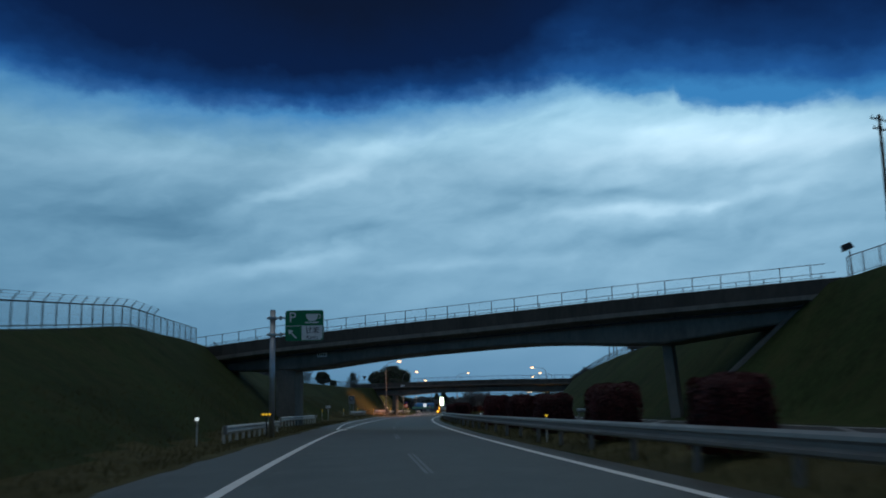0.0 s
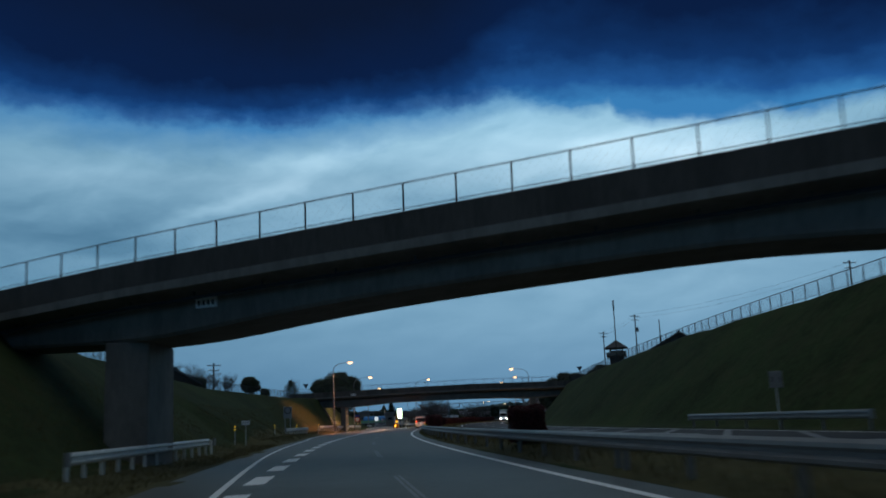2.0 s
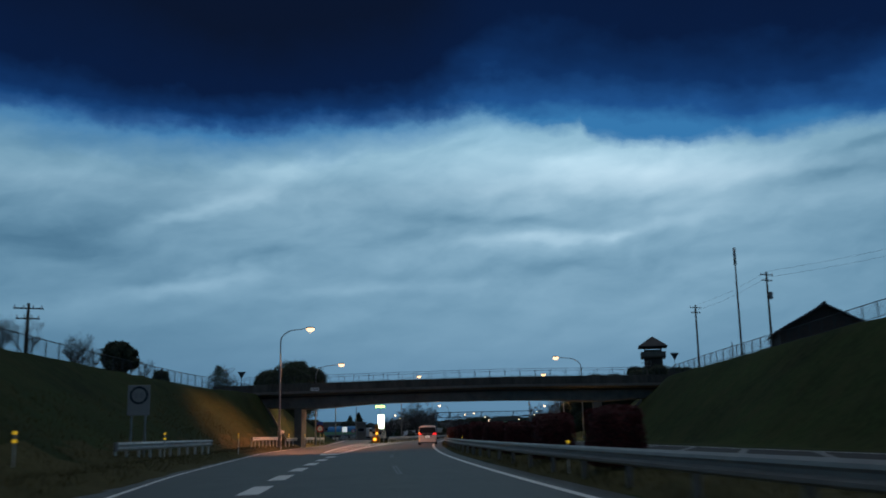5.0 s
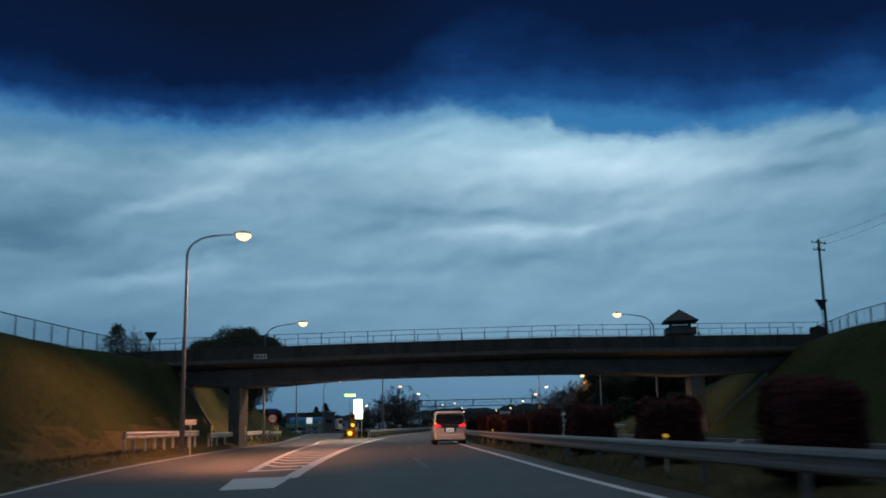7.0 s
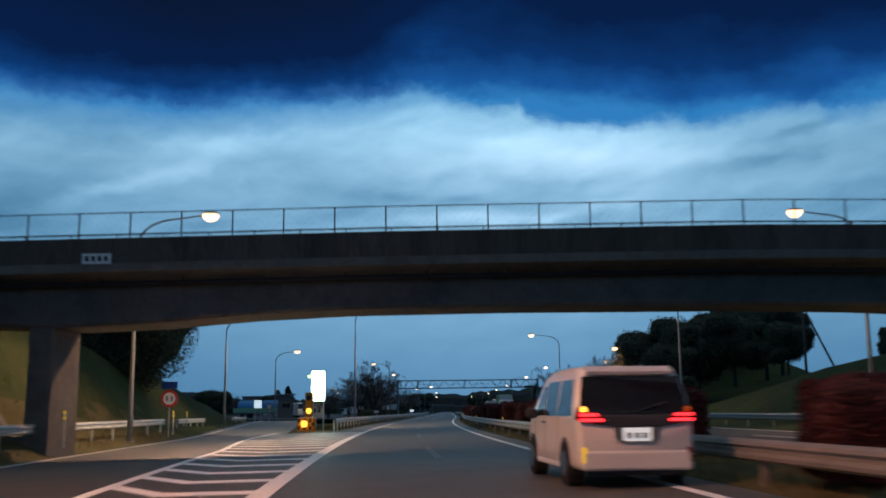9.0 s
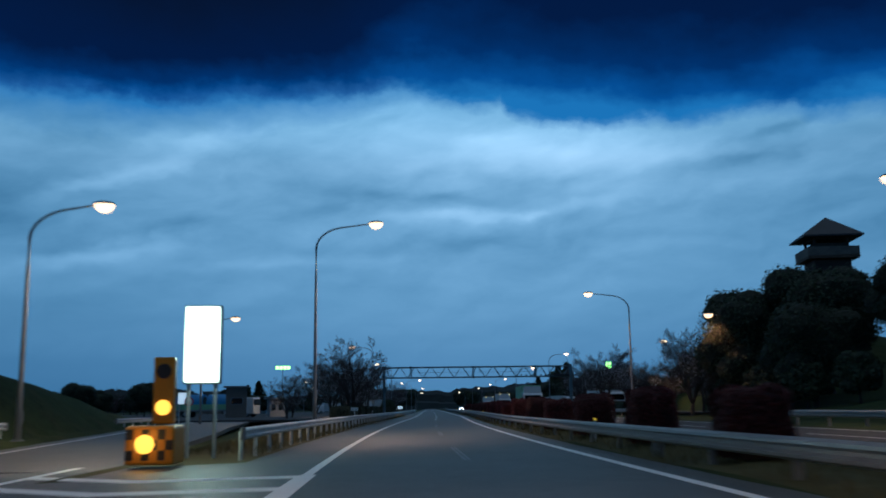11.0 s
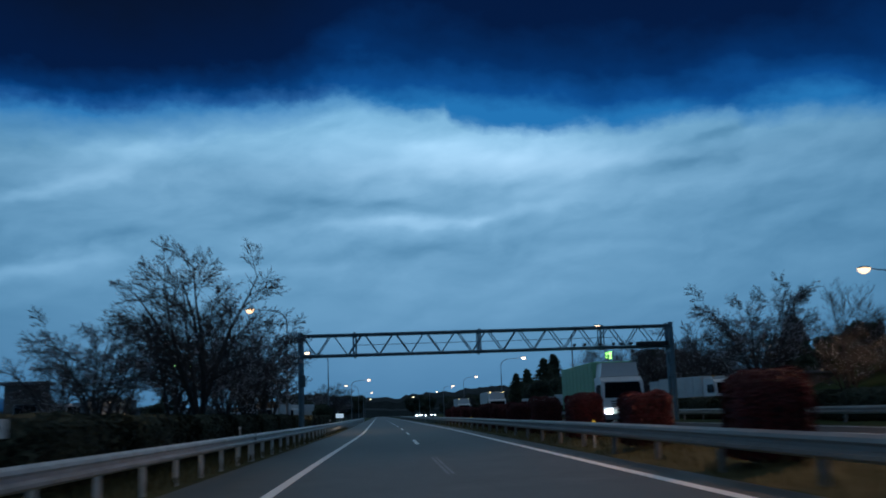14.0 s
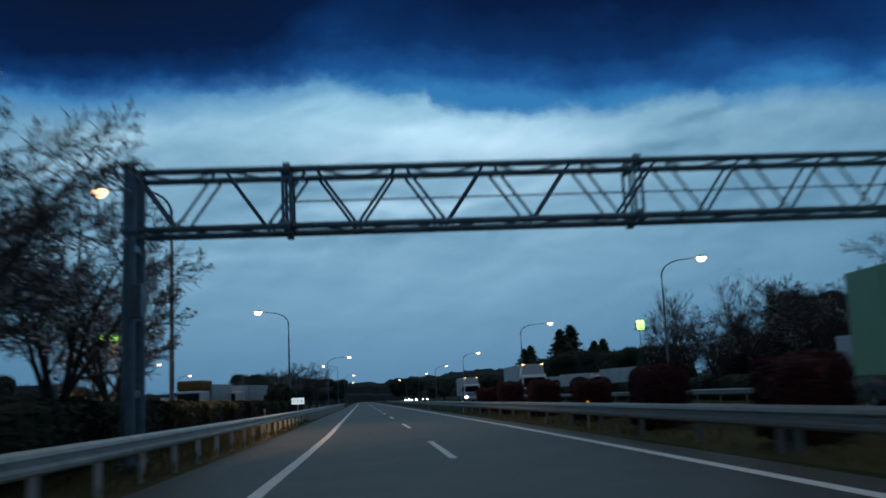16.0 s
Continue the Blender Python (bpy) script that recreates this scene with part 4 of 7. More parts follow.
def W(s, u, z):
    return R(s, u, z)


street_lamp(W(205.0, -11.3, 0.2), W(206.2, -8.6, 11.5), M["e_lamp"], LL, GL, 7200, (1.0, 0.38, 0.17))
street_lamp(W(243.0, -13.3, 0.0), W(242.4, -9.75, 10.6), M["e_lamp"], LL, GL, 6200, (1.0, 0.56, 0.31))
street_lamp(W(244.4, 22.9, 0.3), W(244.15, 19.5, 11.1), M["e_lamp"], LL, GL, 1900, (1.0, 0.55, 0.26))
street_lamp(W(279.7, -16.4, 0.2), W(279.7, -13.5, 9.5), M["e_lamp"], LW, GL, 2600)
street_lamp(W(281.5, 23.2, 0.4), W(281.5, 19.9, 10.95), M["e_lamp"], LL, GL, 1900, (1.0, 0.55, 0.26))
street_lamp(W(297.3, -6.85, -0.1), W(296.8, -3.3, 12.0), M["e_lamp"], LW, GL, 3000, (1.0, 0.60, 0.34))
street_lamp(W(328.0, -20.9, 0.1), W(328.2, -18.0, 9.5), M["e_lamp"], LW, GL, 1500)
street_lamp(W(328.2, 17.9, 0.2), W(327.3, 14.1, 11.3), M["e_lamp"], LL, GL, 3600, (1.0, 0.50, 0.25))
street_lamp(W(331.0, 29.0, 0.6), W(330.8, 25.9, 9.6), M["e_lamp"], LL, GL, 700, (1.0, 0.42, 0.16))
street_lamp(W(367.6, 33.6, 0.6), W(367.3, 30.0, 9.6), M["e_lamp"], LL, GL, 1500)
street_lamp(W(390.8, -9.9, -0.05), W(391.9, -13.2, 10.8), M["e_lamp"], LW, GL, 4200)
street_lamp(W(450.4, -9.4, -0.05), W(450.4, -12.5, 10.8), M["e_lamp_far"], LW, GL)
street_lamp(W(421.0, 21.3, 0.3), W(421.1, 24.6, 11.0), M["e_lamp_far"], LW, GL)
street_lamp(W(483.6, 20.7, 0.3), W(483.6, 25.0, 10.9), M["e_lamp_far"], LW, GL)
street_lamp(W(534.0, -8.3, -0.1), W(534.0, -4.2, 9.6), M["e_lamp_far"], LW, GL)
for s, u, z, du in ((560, 20.5, 10.5, 3.4), (600, -8.0, 10.5, -3.6), (640, 20.5, 10.5, 3.4), (700, -8, 10.5, 3.4), (720, 20, 10.5, 3.2), (520, -40, 9, 3), (585, -46, 9, 3), (560, 48, 10, -3), (640, 52, 10, -3), (800, 19, 10, -3), (820, -9, 10, 3)):
    street_lamp(W(s, u, 0.0), W(s, u + du, z), M["e_lamp_far"], "distant street lamp with a curved arm, lit", GL)


def flood_mast(p, top, label, row=True):
    root = thing("flood_mast", Matrix.Translation(p), label, "floodlight", "floodlight masts")
    bm = BM()
    tube(bm, (0, 0, 0), (0, 0, top), 0.14, 0.08, 10)
    part("mast", bm, M["pole"], root, smooth_faces=True)
    bm = BM()
    box(bm, (0, 0, top), (3.7 if row else 1.9, 0.12, 0.12), rz=0.2, bevel=0.02)
    part("cross_arm", bm, M["pole"], root)
    for x, dz in (((-1.5, 0), (-0.5, 0), (0.5, 0), (1.5, 0)) if row else ((-0.5, 0), (0.5, 0), (-0.5, 0.98), (0.5, 0.98))):
        bm = BM()
        box(bm, (x, -0.15 + 0.2 * x, top - 0.1 + dz), (0.9, 0.32, 0.86), rz=0.2, bevel=0.04)
        fl = part("floodlight", bm, M["pole"], root)
        bm = BM()
        box(bm, (x + 0.03, -0.33 + 0.2 * x, top - 0.12 + dz), (0.84, 0.03, 0.80), rz=0.2)
        part("glass", bm, M["e_green"], fl, "greenish glowing glass")


flood_mast(W(499.4, -40.5, 0.1), 12.35, "floodlight mast in the rest area, lit pale green")
flood_mast(W(537.9, 54.2, 0.4), 13.0, "floodlight mast behind the trees, lit pale green", False)


# ---------------------------------------------------------------- signs
def text_part(body, parent, size, m, material, name="lettering"):
    cu = bpy.data.curves.new(name, "FONT")
    cu.body, cu.size, cu.align_x, cu.align_y, cu.extrude = body, size, "CENTER", "CENTER", 0.004
    tmp = new(name, cu)
    dg = bpy.context.evaluated_depsgraph_get()
    me = bpy.data.meshes.new_from_object(tmp.evaluated_get(dg))
    bpy.data.objects.remove(tmp)
    me.materials.clear()
    me.materials.append(material)
    return piece(name, me, parent, m=m)


FACE = Matrix.Rotation(radians(90), 4, "X")  # lays flat lettering upright, facing back along the road


def exit_sign():
    m = at(48.3, -6.2, turn=-6)
    root = thing("parking_sign", m, "green rest-area exit sign with white cup symbol on a steel pole", "road sign")
    z0 = m.translation.z
    bm = BM()
    tube(bm, (0, 0, -0.3), (0, 0, 6.25 - z0), 0.145, 0.14, 16)
    tube(bm, (0, 0, 6.25 - z0), (0, 0, 6.30 - z0), 0.15, 0.08, 16)
    part("pole", bm, M["galv"], root, smooth_faces=True)
    cx, cz = 1.65, 5.45 - z0
    w, h = 1.94, 1.54
    for dz in (0.42, -0.42):
        bm = BM()
        tube(bm, (-0.28, -0.05, cz + dz), (cx + 0.9, -0.05, cz + dz), 0.05, n=10)
        box(bm, (0, 0, cz + dz), (0.40, 0.42, 0.14), bevel=0.02)
        box(bm, (0.42, -0.03, cz + dz), (0.12, 0.2, 0.2), bevel=0.02)
        part("arm", bm, M["galv"], root)
    bm = BM()
    prism(bm, [(cx + x, cz + z) for x, z in rounded(w, h, 0.14)], -0.18, -0.13)
    pn = part("panel", bm, M["sign_green"], root, "green face with rounded corners")
    bm = BM()
    prism(bm, [(cx + x, cz + z) for x, z in rounded(w + 0.02, h + 0.02, 0.14)], -0.128, -0.10)
    part("panel_back", bm, M["sign_grey"], pn)
    y = -0.184
    bm = BM()
    prism(bm, [(cx - 0.15 + 0.02, cz - h / 2 + 0.04), (cx + w / 2 - 0.15, cz - h / 2 + 0.04), (cx + w / 2 - 0.04, cz - h / 2 + 0.14), (cx + w / 2 - 0.04, cz - 0.03), (cx - 0.13, cz - 0.03)], y, -0.181)
    part("white_field", bm, M["sign_white"], pn)
    bm = BM()
    prism(bm, [(cx - w / 2 + 0.04, cz - 0.005), (cx + w / 2 - 0.04, cz - 0.005), (cx + w / 2 - 0.04, cz - 0.03), (cx - w / 2 + 0.04, cz - 0.03)], y, -0.181)
    part("divider", bm, M["sign_white"], pn)
    # cup on its saucer
    bx, bz = cx + 0.42, cz + 0.36
    bm = BM()
    prism(bm, [(bx - 0.34, bz + 0.22), (bx - 0.30, bz + 0.02), (bx - 0.18, bz - 0.14), (bx + 0.14, bz - 0.14), (bx + 0.26, bz + 0.02), (bx + 0.30, bz + 0.22)], y, -0.181)
    part("cup_symbol", bm, M["sign_white"], pn)
    bm = BM()
    prism(bm, [(bx - 0.42, bz - 0.18), (bx - 0.30, bz - 0.25), (bx + 0.26, bz - 0.25), (bx + 0.38, bz - 0.18)], y, -0.181)
    part("saucer_symbol", bm, M["sign_white"], pn)
    bm = BM()
    chain(bm, [(bx + 0.29 + 0.12 * math.sin(a), y, bz + 0.09 + 0.11 * math.cos(a)) for a in np.linspace(0.1, 3.0, 9)], [0.024] * 9, 6)
    part("handle_symbol", bm, M["sign_white"], pn)
    # arrow that points up to the left
    bm = BM()
    ax, az = cx - 0.60, cz - 0.42
    a = radians(133)
    sh = [(-0.30, -0.035), (0.12, -0.035), (0.06, -0.13), (0.13, -0.13), (0.31, 0.0), (0.13, 0.13), (0.06, 0.13), (0.12, 0.035), (-0.30, 0.035)]
    prism(bm, [(ax + px * math.cos(a) - pz * math.sin(a), az + px * math.sin(a) + pz * math.cos(a)) for px, pz in sh], y, -0.181)
    part("arrow_symbol", bm, M["sign_white"], pn)
    text_part("P", pn, 0.74, Matrix.Translation((cx - 0.60, y, cz + 0.40)) @ FACE, M["sign_white"])
    text_part("甘楽", pn, 0.37, Matrix.Translation((cx + 0.41, y - 0.002, cz - 0.27)) @ FACE, M["sign_dark"])
    text_part("Kanra", pn, 0.24, Matrix.Translation((cx + 0.41, y - 0.002, cz - 0.60)) @ FACE, M["sign_dark"])


exit_sign()


def round_sign(m, height, ring, inner, label, size=0.5, board=None, bar=False):
    root = thing("round_sign", m, label, "road sign")
    bm = BM()
    tube(bm, (0, 0.06, -0.2), (0, 0.06, height + size), 0.05, n=10)
    part("pole", bm, M["galv"], root)
    bm = BM()
    disc(bm, (0, 0, height), size, 0.03)
    pl = part("plate", bm, ring, root)
    bm = BM()
    disc(bm, (0, -0.004, height), size * 0.72, 0.003)
    part("inner_disc", bm, inner, pl)
    if bar:
        bm = BM()
        box(bm, (0, -0.008, height), (size * 1.1, 0.006, size * 0.3))
        part("bar", bm, M["sign_white"], pl)
    else:
        for x in (-0.14, 0.14):
            bm = BM()
            box(bm, (x * size * 2, -0.008, height), (0.12 * size * 2, 0.006, 0.32 * size * 2))
            part("numeral_bar", bm, M["sign_grey"], pl)
    if board:
        bm = BM()
        box(bm, (0, 0, height + size + 0.3), (0.95, 0.03, 0.42), bevel=0.01)
        part("upper_board", bm, board, root)
    return root


round_sign(at(256.9, -15.0), 2.35, M["sign_red"], M["sign_white"], "round red-rimmed speed sign on a pole beside the exit lane", 0.52, M["sign_blue"])
round_sign(at(323.6, -20.8, 0.0), 2.05, M["sign_red"], M["sign_white"], "round speed sign beside the exit ramp", 0.40)
round_sign(at(405, -33), 2.6, M["sign_red"], M["sign_white"], "round speed sign at the rest area entrance", 0.6)


def board_sign():
    m = at(156.0, -10.95, turn=4)
    root = thing("speed_board", m, "grey roadside speed board with a dark ring behind the rail", "road sign")
    h = 2.85 - m.translation.z
    for x in (-0.3, 0.3):
        bm = BM()
        tube(bm, (x, 0.06, -0.4), (x, 0.06, h + 0.5), 0.045, n=8)
        part("post", bm, M["galv"], root)
    bm = BM()
    box(bm, (0, 0, h), (0.96, 0.05, 1.34), bevel=0.02)
    b = part("board", bm, M["board"], root)
    bm = BM()
    disc(bm, (0, -0.034, h + 0.22), 0.40, 0.008, 32)
    part("ring", bm, M["sign_dark"], b)
    bm = BM()
    disc(bm, (0, -0.039, h + 0.22), 0.30, 0.006, 32)
    part("centre_disc", bm, M["board"], b)
    for dx in (-0.12, 0.12):
        bm = BM()
        box(bm, (dx, -0.042, h + 0.22), (0.15, 0.006, 0.26))
        part("numeral_bar", bm, M["sign_grey"], b)


board_sign()


def plate_on_post(m, w, h, z, label, lines=2, material=None):
    root = thing("small_sign", m, label, "road sign", "small plates")
    bm = BM()
    tube(bm, (0, 0.04, -0.2), (0, 0.04, z + h * 0.5), 0.035, n=8)
    part("post", bm, M["post"], root)
    bm = BM()
    box(bm, (0, 0, z), (w, 0.03, h), bevel=0.01)
    pl = part("plate", bm, material or M["sign_white"], root)
    for i in range(lines):
        bm = BM()
        box(bm, (-w * 0.3 + i * w * 0.6 / max(1, lines - 1), -0.018, z), (w * 0.07, 0.006, h * 0.30))
        part("lettering_bar", bm, M["sign_dark"], pl)


plate_on_post(at(320, -6.4, -0.1), 0.58, 0.25, 1.36, "white lettered plate on a post behind the guard rail", 4)
# this plate's face glows by itself though it is no lamp
plate_on_post(at(420, -6.6, -0.1), 0.9, 0.45, 1.5, "white plate on a post behind the guard rail", 3, M["e_white"])
plate_on_post(at(209.7, -11.9, 0.0), 0.62, 0.28, 1.6, "small white plate below the street lamp", 3)
plate_on_post(at(115, -9.15, 0.0), 0.60, 0.30, 1.62, "small white plate on the grassy verge", 3)
plate_on_post(at(86.2, 18.3), 0.62, 0.75, 2.2, "pale sign plate on a post beside the oncoming lanes", 2, M["board"])
plate_on_post(at(398, -31), 1.3, 1.6, 2.9, "white board with dark figures at the rest area", 2)


# Delineators are reflectors; emission on the lens imitates the returned headlight.
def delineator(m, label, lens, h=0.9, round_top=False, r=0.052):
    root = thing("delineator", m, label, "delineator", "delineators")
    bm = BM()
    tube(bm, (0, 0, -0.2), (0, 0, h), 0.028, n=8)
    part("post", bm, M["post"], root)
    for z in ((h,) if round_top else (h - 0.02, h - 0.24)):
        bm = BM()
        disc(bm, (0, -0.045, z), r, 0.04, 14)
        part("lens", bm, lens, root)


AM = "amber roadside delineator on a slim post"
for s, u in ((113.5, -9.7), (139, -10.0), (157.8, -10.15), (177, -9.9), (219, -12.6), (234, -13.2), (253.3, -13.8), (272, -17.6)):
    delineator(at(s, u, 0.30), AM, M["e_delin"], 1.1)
# white reflector: emission imitates the headlight it sends back
delineator(at(36.2, -7.6, 0.0), "white round delineator on a slim post in the grass", M["e_white"], 0.93, True, 0.075)
delineator(at(342, -6.5, -0.1), "white round delineator on a slim post", M["sign_white"], 1.1, True)
delineator(at(395, -6.5, -0.1), "white round delineator on a slim post", M["sign_white"], 1.1, True)
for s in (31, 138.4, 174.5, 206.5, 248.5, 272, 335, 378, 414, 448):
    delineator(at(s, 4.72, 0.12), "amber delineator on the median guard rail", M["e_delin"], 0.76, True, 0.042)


def sign_marker():
    root = thing("marker_lamp", at(47.6, -6.55), "row of three glowing amber lenses below the sign pole", "marker lamp")
    bm = BM()
    box(bm, (0.2, -0.2, 1.15), (0.55, 0.08, 0.17), bevel=0.02)
    b = part("housing", bm, M["dark"], root)
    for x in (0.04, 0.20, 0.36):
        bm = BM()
        # same self-glowing lens as on the delineators
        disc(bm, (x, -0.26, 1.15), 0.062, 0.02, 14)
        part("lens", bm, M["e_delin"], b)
    bm = BM()
    box(bm, (0.2, -0.13, 0.55), (0.06, 0.06, 1.3))
    part("bracket", bm, M["dark"], root)


sign_marker()


# ---------------------------------------------------------------- the gore's nose
def nose():
    m = at(266.5, -7.75, -0.12)
    root = thing("crash_cushion", m, "amber crash cushion with checked face and signal lamps", "crash cushion")
    bm = BM()
    box(bm, (0, 0.5, 0.55), (1.25, 1.2, 0.98), bevel=0.08)
    b = part("cushion", bm, M["yellow"], root)
    for i in range(6):
        for j in range(3):
            if (i + j) % 2 == 0:
                bm = BM()
                box(bm, (-0.5 + 0.2 * i, -0.11, 0.3 + 0.26 * j), (0.19, 0.01, 0.25))
                part("check", bm, M["dark"], b)
    bm = BM()
    disc(bm, (-0.12, -0.13, 0.58), 0.24, 0.02, 20)
    part("signal_lens", bm, M["e_amber"], b, "glowing amber lens")
    bm = BM()
    box(bm, (0.1, 0.9, 1.95), (0.55, 0.3, 1.75), bevel=0.04)
    t = part("lamp_tower", bm, M["yellow"], root)
    for z in (1.5, 2.45):
        bm = BM()
        disc(bm, (0.1, 0.73, z), 0.2, 0.02, 20)
        part("signal_lens", bm, M["e_amber"] if z < 2 else M["dark"], t)
    lamp("nose_light", m @ Vector((-0.1, -0.6, 0.7)), (1.0, 0.45, 0.06), 9, 0.2)


nose()


def lit_panel():
    m = at(270.5, -7.35, -0.1)
    root = thing("lit_sign", m, "tall white illuminated exit sign on two posts", "illuminated sign")
    for x in (-0.4, 0.4):
        bm = BM()
        tube(bm, (x, 0.1, 0), (x, 0.1, 2.4), 0.06, n=8)
        part("post", bm, M["galv"], root)
    bm = BM()
    box(bm, (0, 0.1, 3.35), (1.12, 0.3, 2.36), bevel=0.05)
    c = part("case", bm, M["sign_grey"], root)
    bm = BM()
    prism(bm, [(x, 3.35 + z) for x, z in rounded(1.04, 2.28, 0.08)], -0.075, -0.055)
    part("face", bm, M["e_panel"], c, "glowing white face")
    lamp("panel_light", m @ Vector((0, -0.9, 3.4)), (0.85, 1.0, 0.7), 220, 0.6)


lit_panel()


def rest_sign():
    m = at(342, -26.2, turn=8)
    root = thing("rest_area_sign", m, "white illuminated rest-area board on posts", "illuminated sign")
    for x in (-1, 1):
        bm = BM()
        tube(bm, (x * 0.42, 0.1, -0.2), (x * 0.42, 0.1, 2.4), 0.07, n=8)
        part("post", bm, M["galv"], root)
    bm = BM()
    box(bm, (0, 0.05, 2.5), (1.2, 0.2, 1.25), bevel=0.04)
    b = part("case", bm, M["sign_grey"], root)
    bm = BM()
    box(bm, (0, -0.075, 2.5), (1.1, 0.02, 1.14))
    part("face", bm, M["e_white"], b)


rest_sign()


# ---------------------------------------------------------------- the sign gantry
def gantry():
    m = at(372.6, 0.0, 0.0)
    root = thing("gantry", m, "grey steel truss gantry spanning both carriageways", "gantry")
    zt, zb, x0, x1 = 6.74, 5.36, -7.15, 18.3
    ys = (-0.5, 0.5)
    for y in ys:
        for z, r in ((zt, 0.085), (zb, 0.085)):
            bm = BM()
            tube(bm, (x0, y, z), (x1, y, z), r, n=12)
            part("chord", bm, M["gantry"], root, smooth_faces=True)
    bays = 12
    dx = (x1 - x0) / bays
    for i in range(bays):
        a = x0 + dx * i
        for y in ys:
            bm = BM()
            tube(bm, (a + 0.1, y, zt), (a + dx / 2, y, zb), 0.035, n=8)
            part("diagonal", bm, M["gantry"], root)
            bm = BM()
            tube(bm, (a + dx / 2, y, zb), (a + dx - 0.1, y, zt), 0.035, n=8)
            part("diagonal", bm, M["gantry"], root)
        for z in (zt, zb):
            bm = BM()
            tube(bm, (a, ys[0], z), (a + dx / 2, ys[1], z), 0.025, n=6)
            tube(bm, (a + dx / 2, ys[1], z), (a + dx, ys[0], z), 0.025, n=6)
            part("cross_brace", bm, M["gantry"], root)
    for a in (x0, -3.5, 5.0, 13.5, x1):
        for y in ys:
            bm = BM()
            for off in (-0.09, 0.09):
                tube(bm, (a + off, y, zb), (a + off, y, zt), 0.04, n=8)
            part("upright", bm, M["gantry"], root)
            for z in (zb, zt):
                bm = BM()
                tube(bm, (a - 0.08, y, z), (a + 0.08, y, z), 0.16, n=14)
                part("flange", bm, M["gantry"], root)
    bm = BM()
    tube(bm, (x0 + 3.5, 0, (zt + zb) / 2), (x1 - 3.5, 0, (zt + zb) / 2), 0.022, n=6)
    part("cable_rail", bm, M["gantry"], root)
    for x in (x0, x1):
        for y in ys:
            bm = BM()
            tube(bm, (x, y, -0.15), (x, y, zt + 0.18), 0.15, n=16)
            tube(bm, (x, y, zt + 0.18), (x, y, zt + 0.22), 0.19, n=16)
            tube(bm, (x, y, 0.0), (x, y, 0.06), 0.28, n=16)
            tube(bm, (x, y, zb - 0.06), (x, y, zb + 0.06), 0.21, n=16)
            part("column", bm, M["gantry"], root, smooth_faces=False)
        for z in (1.6, 3.4, 5.0):
            bm = BM()
            box(bm, (x, 0, z), (0.16, 0.9, 0.18), bevel=0.02)
            part("column_tie", bm, M["gantry"], root)
        bm = BM()
        box(bm, (x + 0.2 * (1 if x < 0 else -1), -0.6, 3.7), (0.28, 0.22, 0.8), bevel=0.02)
        part("switch_box", bm, M["gantry"], root)
    for x in (11.5, 12.2, 13.3, 14.2, 14.8, 15.4):
        bm = BM()
        box(bm, (x, -0.62, zb + 0.2), (0.16, 0.42, 0.16), bevel=0.03)
        box(bm, (x, -0.5, zb + 0.1), (0.06, 0.06, 0.2))
        part("traffic_camera", bm, M["dark"], root)
    bm = BM()
    box(bm, (16.9, -0.62, zb + 0.16), (2.2, 0.4, 0.26), bevel=0.03)
    part("cable_tray", bm, M["dark"], root)


gantry()


# ---------------------------------------------------------------- boundary fences on the cutting's crests
def crest_fence(points, height, step, label, rails, wires=True, arms=False):
    """points: function of s giving u; runs along the crest."""
    s0, s1, uf, zf = points
    root = thing("boundary_fence", Matrix.Translation(R(s0, uf(s0), zf(s0))), label, "fence", "boundary fences")
    inv = root.matrix_basis.inverted()
    n = int((s1 - s0) / step)
    bm = BM()
    box(bm, (0, 0, height / 2 - 0.2), (0.06, 0.06, height + 0.4), bevel=0.01)
    me = bpy.data.meshes.new("fence_post")
    bm.to_mesh(me)
    bm.free()
    me.materials.append(M["fence"])
    ss = [s0 + step * i for i in range(n + 1)]
    P = [inv @ R(s, uf(s), zf(s)) for s in ss]
    for p in P:
        piece("fence_post", me, root, m=Matrix.Translation(p))
    if arms:
        # arms that lean out over the slope and carry barbed wire
        bm = BM()
        tube(bm, (0, 0, height), (0.34, 0.0, height + 0.42), 0.032, 0.028, 6)
        am = bpy.data.meshes.new("fence_arm")
        bm.to_mesh(am)
        bm.free()
        am.materials.append(M["fence"])
        for p in P:
            piece("fence_arm", am, root, m=Matrix.Translation(p))
        for k in (0.3, 0.65, 0.98):
            bm = BM()
            chain(bm, [p + Vector((0.34 * k, 0, height + 0.42 * k)) for p in P], [0.008] * len(P), 5)
            part("barbed_wire", bm, M["fence"], root)
    for h, r in rails:
        bm = BM()
        chain(bm, [p + Vector((0, 0, h)) for p in P], [r] * len(P), 6)
        part("fence_rail", bm, M["fence"], root)
    if wires:
        bm = BM()
        for a, b in zip(P, P[1:]):
            k = max(2, int(step / 0.22))
            for i in range(k):
                q0, q1 = a.lerp(b, i / k), a.lerp(b, min(1.0, (i + 2.2) / k))
                tube(bm, q0 + Vector((0, 0, 0.05)), q1 + Vector((0, 0, height - 0.05)), 0.004, n=3, caps=False)
                tube(bm, q0 + Vector((0, 0, height - 0.05)), q1 + Vector((0, 0, 0.05)), 0.004, n=3, caps=False)
        part("wire_mesh", bm, M["fence"], root)
    return root


